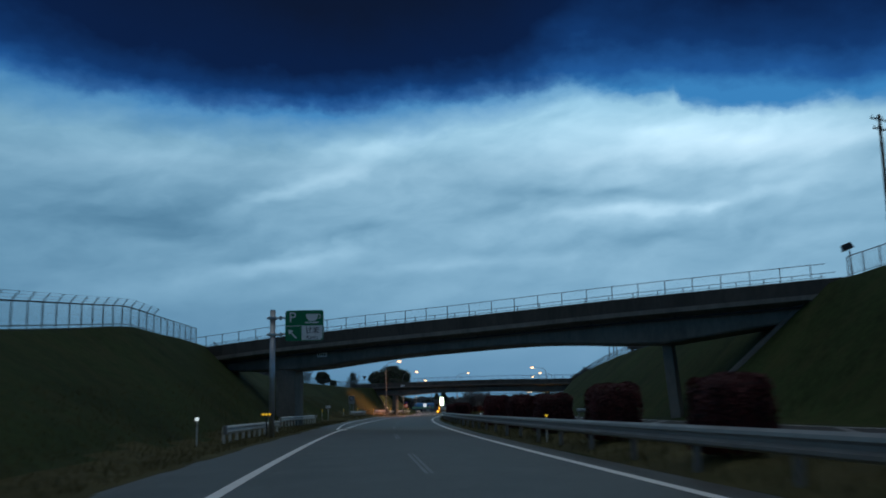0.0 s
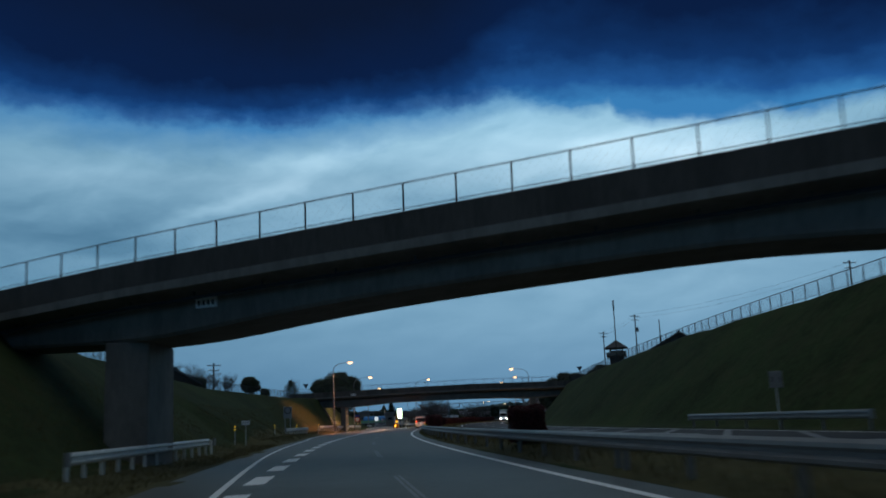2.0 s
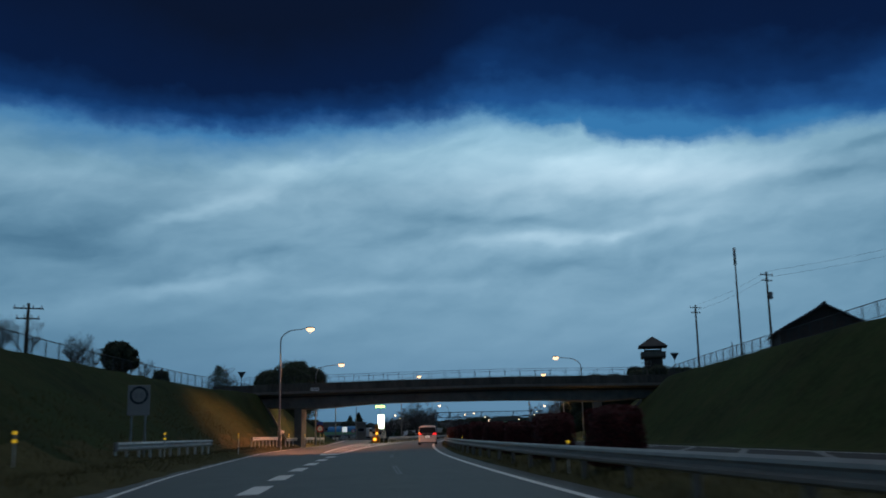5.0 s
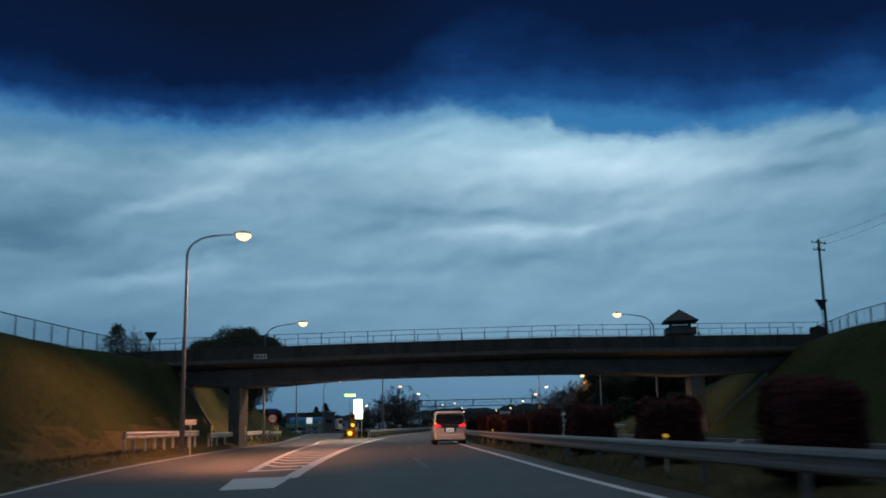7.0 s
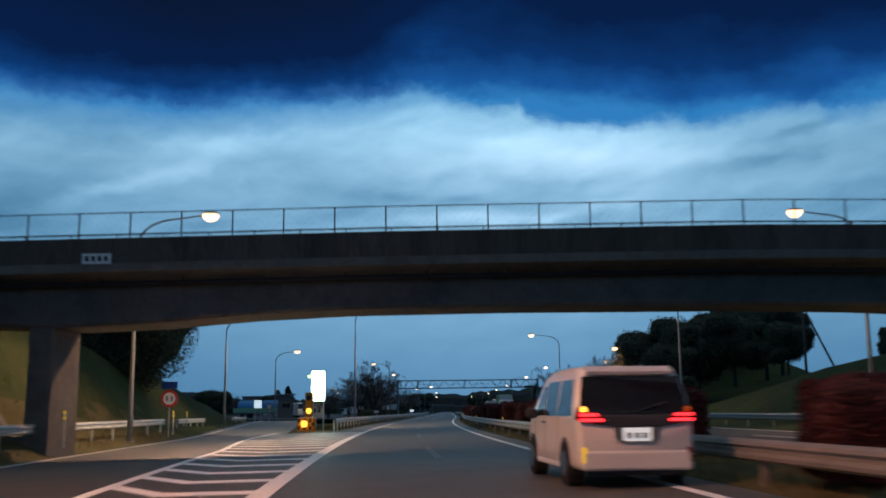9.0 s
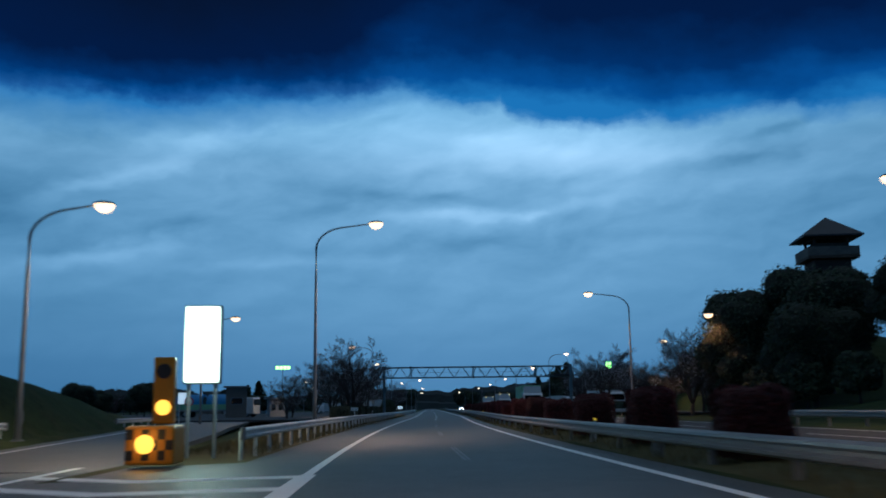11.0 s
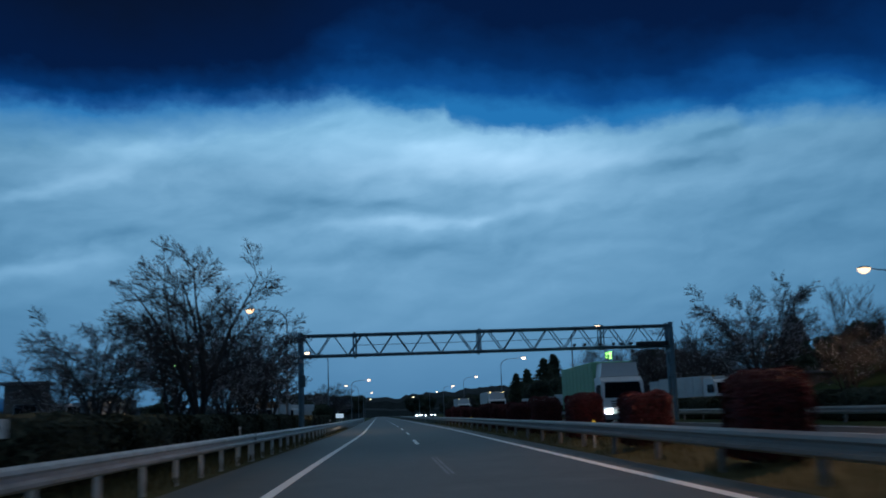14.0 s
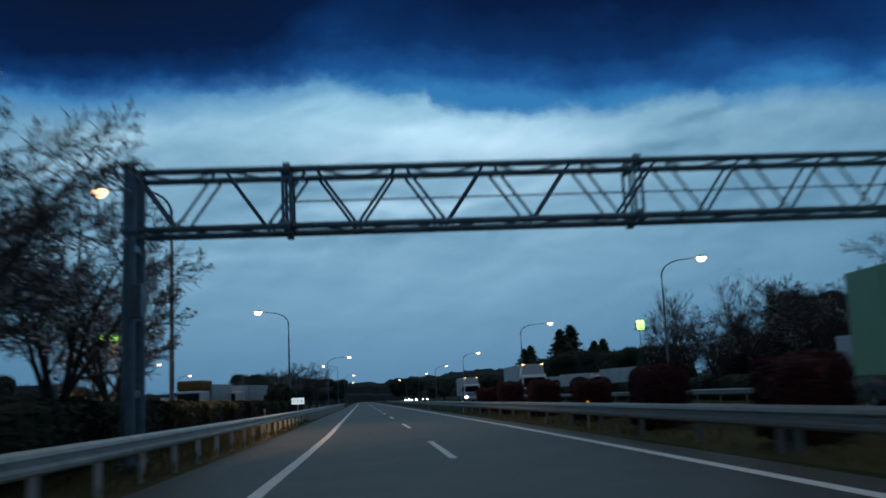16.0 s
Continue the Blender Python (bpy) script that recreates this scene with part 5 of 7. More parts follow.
lz = lambda s: lerp(s, CREST_L) - 0.05  # noqa: E731
lu = lambda s: lerp(s, CREST_LU) - 0.6  # noqa: E731
crest_fence((8, 70, lu, lz), 1.5, 2.0, "tall wire-mesh boundary fence along the crest of the cutting", ((1.47, 0.045), (0.30, 0.03), (0.10, 0.02)), arms=True)
crest_fence((70, 84, lu, lz), 1.5, 2.0, "wire-mesh boundary fence along the crest of the cutting", ((1.47, 0.03), (0.12, 0.02)))
crest_fence((92, 232, lu, lz), 1.25, 2.2, "wire-mesh boundary fence along the crest of the cutting", ((1.22, 0.03), (0.12, 0.02)))
rz = lambda s: lerp(s, CREST_R) - 0.02  # noqa: E731
ru = lambda s: lerp(s, CREST_RU) + 0.5  # noqa: E731
crest_fence((66, 228, ru, rz), 1.05, 2.0, "low wire-mesh boundary fence above the grass slope", ((1.02, 0.028), (0.1, 0.02)))
crest_fence((20, 56, ru, rz), 1.25, 2.0, "wire-mesh boundary fence above the grass slope", ((1.22, 0.03), (0.1, 0.02)))


# ---------------------------------------------------------------- poles, house, lookout
def utility_pole(p, h, label, arms=((0.0, 1.9), (-0.7, 1.5)), extra=False, turn=0.3, r=0.16, cross=True, stay=False):
    root = thing("utility_pole", Matrix.Translation(p), label, "utility pole", "utility poles")
    bm = BM()
    tube(bm, (0, 0, -0.5), (0, 0, h), r, r * 0.62, 12)
    part("pole", bm, M["concrete_dark"], root, smooth_faces=True)
    if cross:
        for dz, w in arms:
            bm = BM()
            box(bm, (0, 0, h - 0.35 + dz), (w, 0.09, 0.09), rz=turn)
            a = part("cross_arm", bm, M["dark"], root)
            for k in (-0.45, -0.15, 0.15, 0.45):
                bm = BM()
                tube(bm, (k * w * math.cos(turn), k * w * math.sin(turn), h - 0.30 + dz), (k * w * math.cos(turn), k * w * math.sin(turn), h - 0.12 + dz), 0.05, 0.03, 8)
                part("insulator", bm, M["sign_white"], a)
    if extra:
        bm = BM()
        tube(bm, (0.35, 0, h - 3.2), (0.35, 0, h - 2.4), 0.22, n=12)
        box(bm, (0.18, 0, h - 2.8), (0.2, 0.08, 0.1))
        part("transformer", bm, M["sign_grey"], root)
    if stay:
        bm = BM()
        tube(bm, (0.42 * h, -0.05, -0.4), (0.08, 0, h * 0.80), r * 0.8, r * 0.6, 10)
        part("stay", bm, M["concrete_dark"], root, smooth_faces=True)
    return root


def ground_at(x, y):
    best = min(np.arange(0, 420, 2.0), key=lambda s: (R(s, 0).xy - Vector((x, y))).length)
    a = heading(best)
    u = (Vector((x, y)) - R(best, 0).xy).dot(Vector((math.cos(a), math.sin(a))))
    return H(best, u)


def wp(x, y):
    return Vector((x, y, ground_at(x, y)))


utility_pole(wp(50.46, 217.7), 19.2 - ground_at(50.46, 217.7), "grey utility pole with cross arms and a transformer", extra=True)
utility_pole(wp(49.28, 237.0), 17.85 - ground_at(49.28, 237.0), "grey utility pole with cross arms")
utility_pole(wp(46.3, 216.8), 21.8 - ground_at(46.3, 216.8), "slim grey antenna mast on the slope's crest", cross=False, r=0.13)
utility_pole(wp(47.5, 222.0), 4.2, "short grey post on the slope's crest", cross=False, r=0.09)
utility_pole(wp(64.9, 165.0), 12.0, "grey utility pole with cross arms", turn=0.1)
utility_pole(W(61.8, 34.0, 8.8), 12.1, "grey utility pole with cross arms above the slope", turn=0.5)
utility_pole(W(150, 31.5, 8.0), 3.4, "short grey post beside the boundary fence", cross=False, r=0.08)
utility_pole(W(178, -24.5, 6.0), 4.4, "utility pole behind the boundary fence")
utility_pole(W(296.8, 40, ground_at(*W(296.8, 40, 0)[:2])), 14.0 - ground_at(*W(296.8, 40, 0)[:2]), "utility pole with a slanted stay behind the trees", turn=0.0, stay=True)


def crest_lamp():
    m = at(56.6, 28.4)
    root = thing("floodlight", m, "dark tilted floodlight on a slim post behind the fence", "floodlight")
    h = 10.5 - m.translation.z
    bm = BM()
    tube(bm, (0.15, 0, -0.3), (0.1, 0, h), 0.06, 0.05, 8)
    part("post", bm, M["fence"], root)
    bm = BM()
    box(bm, (0, 0, 0), (0.75, 0.35, 0.42), taper=0.8, bevel=0.05)
    bmesh.ops.transform(bm, matrix=Matrix.Translation((-0.05, 0, h + 0.22)) @ Matrix.Rotation(radians(-22), 4, "Y"), verts=bm.verts)
    part("lamp_box", bm, M["dark"], root)


crest_lamp()


def antenna_top():
    p = wp(46.3, 216.8)
    root = thing("antenna", Matrix.Translation((p.x, p.y, 21.5)), "white rod antenna at the top of the mast", "antenna")
    bm = BM()
    tube(bm, (0, 0, -1.6), (0, 0, 0.4), 0.16, n=10)
    part("rod", bm, M["sign_grey"], root, smooth_faces=True)


antenna_top()


def warning_triangle(m, height):
    root = thing("warning_sign", m, "dark triangular sign plate on a slim post", "road sign", "triangle signs")
    bm = BM()
    tube(bm, (0, 0.05, -0.3), (0, 0.05, height), 0.03, n=8)
    part("post", bm, M["dark"], root)
    bm = BM()
    prism(bm, [(-0.55, height + 0.40), (0.55, height + 0.40), (0.0, height - 0.52)], 0.0, 0.03)
    part("plate", bm, M["sign_dark"], root)


warning_triangle(at(227.7, 32.2, turn=10), 9.8 - H(227.7, 32.2))
warning_triangle(at(238.0, -22.3), 9.2 - H(238.0, -22.3))


def wire(p0, p1, sag, label):
    p0, p1 = Vector(p0), Vector(p1)
    bm = BM()
    chain(bm, [p0.lerp(p1, k / 12) - Vector((0, 0, sag * (1 - (2 * k / 12 - 1) ** 2))) for k in range(13)], [0.011] * 13, 5)
    tagged(part("overhead_wire", bm, M["dark"]), label, "wire", "overhead wires")


for dz in (0.25, -0.45):
    wire((50.46, 217.7, 19.0 + dz), (49.28, 237.0, 17.6 + dz), 0.4, "black overhead wire between the utility poles")
    wire((50.46, 217.7, 19.0 + dz), (64.9, 165.0, 19.6 + dz), 0.9, "black overhead wire between the utility poles")


def house(m, w, d, hw, hr, label):
    root = thing("house", m, label, "house")
    bm = BM()
    prism(bm, [(-w / 2, -1.0), (w / 2, -1.0), (w / 2, hw), (0, hw + hr - 0.1), (-w / 2, hw)], -d / 2, d / 2)
    bmesh.ops.recalc_face_normals(bm, faces=bm.faces)
    part("wall", bm, M["brown"], root)
    o = 0.7
    k = hr / (w / 2)
    for sgn in (-1, 1):
        bm = BM()
        prism(bm, [(sgn * (w / 2 + o), hw - o * k), (0, hw + hr), (0, hw + hr + 0.22), (sgn * (w / 2 + o), hw - o * k + 0.22)], -d / 2 - o, d / 2 + o)
        bmesh.ops.recalc_face_normals(bm, faces=bm.faces)
        rf = part("roof", bm, M["tile"], root)
        n = int(w / 2 / 0.45)
        for i in range(n):
            x = sgn * (w / 2 + o) * (1 - (i + 0.5) / n)
            z = hw + hr + 0.22 - (hr + o * k) * abs(x) / (w / 2 + o)
            bm = BM()
            box(bm, (x, 0, z + 0.03), (0.12, d + 2 * o, 0.06))
            part("tile_course", bm, M["tile"], rf)
    bm = BM()
    box(bm, (0, 0, hw + hr + 0.28), (0.35, d + 2 * o + 0.2, 0.3), bevel=0.05)
    part("ridge", bm, M["tile"], root)
    for x in (-w * 0.22, w * 0.22):
        bm = BM()
        box(bm, (x, -d / 2 - 0.03, hw * 0.55), (1.5, 0.08, 1.1), bevel=0.02)
        wn = part("window", bm, M["dark"], root)
        bm = BM()
        box(bm, (x, -d / 2 - 0.08, hw * 0.55), (1.36, 0.02, 0.96))
        part("pane", bm, M["glass"], wn)


hp = wp(62.5, 228.5)
house(Matrix.Translation(hp) @ Matrix.Rotation(radians(-20), 4, "Z"), 11, 9, 16.3 - hp.z - 3.2, 3.0, "dark house with a tiled gable roof above the cutting")
house(at(152, -25.5, 4.6, turn=60), 7, 6, 1.9, 1.3, "low dark house behind the boundary fence")


def lookout():
    p = Vector((82.0, 347.6, ground_at(82.0, 347.6)))
    root = thing("lookout_tower", Matrix.Translation(p) @ Matrix.Rotation(radians(-18), 4, "Z"), "wooden lookout tower with a hipped roof above the trees", "tower")
    top = 24.6 - p.z
    pl = top - 5.4
    for x in (-2.0, 2.0):
        for y in (-2.0, 2.0):
            bm = BM()
            box(bm, (x, y, (top - 1.8) / 2), (0.3, 0.3, top - 1.8))
            part("post", bm, M["wood"], root)
    bm = BM()
    box(bm, (0, 0, pl), (6.2, 6.2, 0.35), bevel=0.04)
    part("platform", bm, M["wood"], root)
    for i, (x, y, w, d) in enumerate(((0, -3.0, 6.2, 0.14), (0, 3.0, 6.2, 0.14), (-3.0, 0, 0.14, 5.9), (3.0, 0, 0.14, 5.9))):
        bm = BM()
        box(bm, (x, y, pl + 0.75), (w, d, 1.1), bevel=0.02)
        part("parapet_panel", bm, M["concrete"], root)
    bm = BM()
    a = [bm.verts.new((sx * 3.6, sy * 3.6, top - 2.85)) for sx, sy in ((-1, -1), (1, -1), (1, 1), (-1, 1))]
    b = [bm.verts.new((sx * 3.6, sy * 3.6, top - 2.65)) for sx, sy in ((-1, -1), (1, -1), (1, 1), (-1, 1))]
    t0, t1 = bm.verts.new((0, -0.6, top)), bm.verts.new((0, 0.6, top))
    bm.faces.new(a[::-1])
    for i in range(4):
        bm.faces.new((a[i], a[(i + 1) % 4], b[(i + 1) % 4], b[i]))
    bm.faces.new((b[0], b[1], t0))
    bm.faces.new((b[1], b[2], t1, t0))
    bm.faces.new((b[2], b[3], t1))
    bm.faces.new((b[3], b[0], t0, t1))
    part("roof", bm, M["tile"], root)
    bm = BM()
    box(bm, (0, 0, pl - 2.2), (4.5, 4.5, 4.0), bevel=0.05)
    part("shaft", bm, M["brown"], root)
    bm = BM()
    box(bm, (0, 0, top - 2.95), (4.4, 4.4, 0.25))
    part("ring_beam", bm, M["wood"], root)
    for x, y, w, d in ((0, -2.0, 3.7, 0.12), (0, 2.0, 3.7, 0.12), (-2.0, 0, 0.12, 3.7), (2.0, 0, 0.12, 3.7)):
        bm = BM()
        box(bm, (x, y, (pl + 0.18 + top - 3.55) / 2), (w, d, top - 3.55 - pl - 0.18), bevel=0.02)
        part("cabin_wall", bm, M["wood"], root)
    for z in np.arange(1.5, pl - 1, 3.0):
        for s in (-1, 1):
            for p, q in (((-2, s * 2, z), (2, s * 2, z + 2.6)), ((s * 2, -2, z), (s * 2, 2, z + 2.6))):
                bm = BM()
                tube(bm, p, q, 0.09, n=6)
                part("brace", bm, M["wood"], root)


lookout()


def lattice_mast():
    root = thing("lattice_mast", at(301, -30), "grey lattice mast behind the slope", "mast")
    for x in (-0.45, 0.45):
        for y in (-0.45, 0.45):
            bm = BM()
            tube(bm, (x, y, -0.5), (x, y, 9.2), 0.05, n=6)
            part("leg", bm, M["galv"], root)
    bm = BM()
    for k in range(9):
        z = k * 1.0
        for y in (-0.45, 0.45):
            tube(bm, (-0.45, y, z), (0.45, y, z + 1), 0.025, n=5)
            tube(bm, (0.45, y, z), (-0.45, y, z + 1), 0.025, n=5)
    part("lattice", bm, M["galv"], root)
    bm = BM()
    box(bm, (0, 0, 9.3), (1.4, 1.2, 0.15))
    box(bm, (0, 0, 8.1), (1.6, 0.2, 0.15))
    part("top_frame", bm, M["galv"], root)


lattice_mast()


# ---------------------------------------------------------------- trees and hedges
def bare_tree_parts(seed, h, spread, depth=6, up=0.75):
    rnd = random.Random(seed)
    wood, twigs = BM(), BM()
    tips = []

    def grow(p, d, length, r, level):
        steps = 3
        pts, rs = [p], [r]
        q, dd = p.copy(), d.copy()
        for i in range(steps):
            dd = (dd + Vector((rnd.uniform(-1, 1), rnd.uniform(-1, 1), rnd.uniform(-0.5, 0.7))) * 0.16).normalized()
            q = q + dd * (length / steps)
            pts.append(q.copy())
            rs.append(r * (1 - 0.35 * (i + 1) / steps))
        if level >= 3:
            for a, b, ra, rb in zip(pts, pts[1:], rs, rs[1:]):
                tube(twigs, a, b, max(ra, 0.007), max(rb, 0.005), 3, False)
        else:
            chain(wood, pts, rs, 7 if level < 2 else 5)
        if level >= depth:
            tips.extend(pts[1:])
            return
        n = rnd.choice((3, 3, 4)) if level < depth - 1 else rnd.choice((2, 3, 4))
        for i in range(n):
            k = rnd.uniform(0.35, 1.0) if i else 1.0
            j = min(int(k * steps), steps - 1)
            base = pts[j].lerp(pts[j + 1], k * steps - j) if k < 1 else pts[-1]
            a = rnd.uniform(0, 2 * math.pi)
            side = Vector((math.cos(a) * spread, math.sin(a) * spread, rnd.uniform(-0.05, 0.45)))
            nd = (dd * up + side * rnd.uniform(0.5, 0.95)).normalized()
            grow(base, nd, length * rnd.uniform(0.60, 0.84), max(0.006, rs[j] * rnd.uniform(0.5, 0.68)), level + 1)
    grow(Vector((0, 0, -0.2)), Vector((rnd.uniform(-0.1, 0.1), rnd.uniform(-0.1, 0.1), 1)).normalized(), h * 0.26, h * 0.017, 0)
    return wood, twigs, tips


def cherry_parts(seed, h, wide):
    """A short stout trunk parts into dark limbs that rise and bow outwards; boughs spread flat from them, with short twigs all along."""
    rnd = random.Random(seed)
    wood, twigs = BM(), BM()
    tips = []
    kids = (6, 9, 10, 8)
    share = (0.0, 0.40, 0.44, 0.46)
    bows = (0.0, -0.035, -0.03, 0.0, 0.05)
    sway = (0.06, 0.10, 0.16, 0.20, 0.22)

    def grow(p, d, length, r, level):
        steps = (4, 8, 6, 4, 3)[level]
        pts, rs = [p], [r]
        q, dd = p.copy(), d.copy()
        for i in range(steps):
            out = Vector((q.x, q.y, 0)) * (0.004 if level == 1 else 0.0)
            dd = (dd + Vector((rnd.uniform(-1, 1), rnd.uniform(-1, 1), rnd.uniform(-0.8, 0.8))) * sway[level] + out + Vector((0, 0, bows[level]))).normalized()
            q = q + dd * (length / steps)
            pts.append(q.copy())
            rs.append(max(0.007, r * (1 - (0.30 if level == 0 else 0.78) * (i + 1) / steps)))
        if level >= 3:
            for a, b, ra, rb in zip(pts, pts[1:], rs, rs[1:]):
                tube(twigs, a, b, max(ra, 0.012), max(rb, 0.009), 3, False)
        else:
            chain(wood, pts, rs, 9 if level < 2 else 5)
        if level >= 4:
            tips.extend(pts[1:])
            return
        n = kids[level]
        turn0 = rnd.uniform(0, 6.28)
        for i in range(n):
            k = 0.70 + 0.30 * rnd.random() if level == 0 else 0.20 + 0.80 * (i + rnd.random()) / n
            j = min(int(k * steps), steps - 1)
            at_p = pts[j].lerp(pts[j + 1], k * steps - j)
            ax = (pts[j + 1] - pts[j]).normalized()
            side = Matrix.Rotation(turn0 + i * 2.4 + rnd.uniform(-0.5, 0.5), 3, ax) @ ax.orthogonal().normalized()
            if level == 0:
                a = turn0 + i * 6.283 / n + rnd.uniform(-0.3, 0.3)
                nd = (Vector((math.cos(a), math.sin(a), 0)) * wide * (0.55 + 0.7 * ((i * 0.618) % 1.0)) + Vector((0, 0, 1))).normalized()
                run = h * rnd.uniform(0.80, 0.92) * (0.55 + 0.45 * nd.z)
            else:
                out = Vector((at_p.x, at_p.y, 0))
                if out.length > 0.1:
                    out.normalize()
                flat = Vector((side.x, side.y, side.z * (0.55 if level < 3 else 0.9)))
                nd = (ax * rnd.uniform(0.7, 1.1) + flat * rnd.uniform(0.7, 1.1) + out * 0.22 + Vector((0, 0, 0.06))).normalized()
                run = length * share[level] * rnd.uniform(0.7, 1.2) * (1.2 - 0.55 * k)
            grow(at_p, nd, run, max(0.008, rs[j] * (0.60 if level == 0 else rnd.uniform(0.40, 0.55))), level + 1)
    grow(Vector((0, 0, -0.2)), Vector((rnd.uniform(-0.1, 0.1), rnd.uniform(-0.1, 0.1), 1)).normalized(), h * 0.16, h * 0.030, 0)
    return wood, twigs, tips


def bare_tree(seed, h, spread, m, label, group="bare trees", depth=6, up=0.75, bloom=0):
    root = thing("cherry_tree" if bloom else "bare_tree", m, label, "tree", group)
    wood, twigs, tips = cherry_parts(seed, h, spread) if bloom else bare_tree_parts(seed, h, spread, depth, up)
    part("trunk", wood, M["bark"], root, smooth_faces=True)
    part("branchwork", twigs, M["twig"], root)
    if bloom:
        rnd = random.Random(seed + 5)
        vs, fs = [], []
        for p in rnd.sample(tips, min(bloom, len(tips))):
            # blossom comes in patches, thicker low in the crown
            if noise.noise(p * 0.55) < -0.10 + 0.25 * (p.z / h - 0.5):
                continue
            for _ in range(2):
                c = p + Vector((rnd.uniform(-1, 1), rnd.uniform(-1, 1), rnd.uniform(-1, 1))) * 0.07
                n = Vector((rnd.gauss(0, 1), rnd.gauss(0, 1), rnd.gauss(0, 1))).normalized()
                t = n.orthogonal().normalized() * rnd.uniform(0.035, 0.07)
                s = n.cross(t) * rnd.uniform(0.7, 1.0)
                k = len(vs)
                vs.extend((c - t, c + s, c + t, c - s))
                fs.append((k, k + 1, k + 2, k + 3))
        me = bpy.data.meshes.new("blossom")
        me.from_pydata(vs, [], fs)
        me.materials.append(M["blossom"])
        piece("blossom", me, root, "pale pink blossom in loose tufts")
    return root


def leaf_cloud(bm, rnd, shapes, count, size, drop=0.84):
    """Small leaf faces scattered near the skin of rounded masses: (centre, radii)."""
    vol = [c[1][0] * c[1][1] * c[1][2] for c in shapes]
    for (c, r), v in zip(shapes, vol):
        for _ in range(int(count * v / sum(vol))):
            d = Vector((rnd.gauss(0, 1), rnd.gauss(0, 1), rnd.gauss(0, 1))).normalized()
            lump = 1 + 0.22 * noise.noise(Vector((d.x * 2.3 + c[0], d.y * 2.3 + c[1], d.z * 2.3 + c[2]))) + 0.10 * noise.noise(d * 7)
            k = rnd.uniform(drop, 1.02) * lump
            p = Vector((c[0] + d.x * r[0] * k, c[1] + d.y * r[1] * k, c[2] + d.z * r[2] * k))
            n = (d + Vector((rnd.uniform(-1, 1), rnd.uniform(-1, 1), rnd.uniform(-1, 1))) * 0.8).normalized()
            t = n.orthogonal().normalized()
            t = (Matrix.Rotation(rnd.uniform(0, 6.28), 3, n) @ t) * size * rnd.uniform(0.6, 1.3)
            s = n.cross(t) * rnd.uniform(0.4, 0.7)
            bm.faces.new([bm.verts.new(p - t), bm.verts.new(p + s), bm.verts.new(p + t), bm.verts.new(p - s)])


# Added solid cores; their dark colour paints the shade behind the leaves.
def core_cloud(bm, shapes, k=0.90):
    for c, r in shapes:
        g = bmesh.ops.create_icosphere(bm, subdivisions=2, radius=1.0)["verts"]
        for v in g:
            d = v.co.normalized()
            lump = 1 + 0.2 * noise.noise(Vector((d.x * 2.3 + c[0], d.y * 2.3 + c[1], d.z * 2.3 + c[2])))
            v.co = Vector((c[0] + d.x * r[0] * k * lump, c[1] + d.y * r[1] * k * lump, c[2] + d.z * r[2] * k * lump))


def leafy_tree(seed, h, w, m, label, count=9000, size=0.16, group="evergreen trees", material=None, low=0.15):
    rnd = random.Random(seed)
    root = thing("evergreen_tree", m, label, "tree", group)
    bm = BM()
    chain(bm, [(0, 0, -0.3), (0.05, 0.02, h * 0.25), (-0.05, 0.05, h * 0.6)], [h * 0.03, h * 0.024, h * 0.012], 8)
    for i in range(5):
        a = i * 1.3
        tube(bm, (0, 0, h * (0.25 + 0.06 * i)), (math.cos(a) * w * 0.3, math.sin(a) * w * 0.3, h * (0.4 + 0.07 * i)), h * 0.012, h * 0.005, 6)
    part("trunk", bm, M["bark"], root)
    shapes = [((0, 0, h * 0.56), (w * 0.40, w * 0.40, h * 0.36))]
    for i in range(9):
        a, z = rnd.uniform(0, 6.28), rnd.uniform(h * (low + 0.15), h * 0.82)
        k = w * 0.30 * math.sqrt(max(0.05, 1 - ((z - h * 0.5) / (h * 0.5)) ** 2))
        rr = w * rnd.uniform(0.16, 0.24)
        shapes.append(((math.cos(a) * k, math.sin(a) * k, z), (rr, rr, rr * 0.8)))
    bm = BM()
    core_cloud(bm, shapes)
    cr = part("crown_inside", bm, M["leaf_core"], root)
    bm = BM()
    leaf_cloud(bm, rnd, shapes, count, size)
    part("crown", bm, material or M["leaf"], root)
    return root


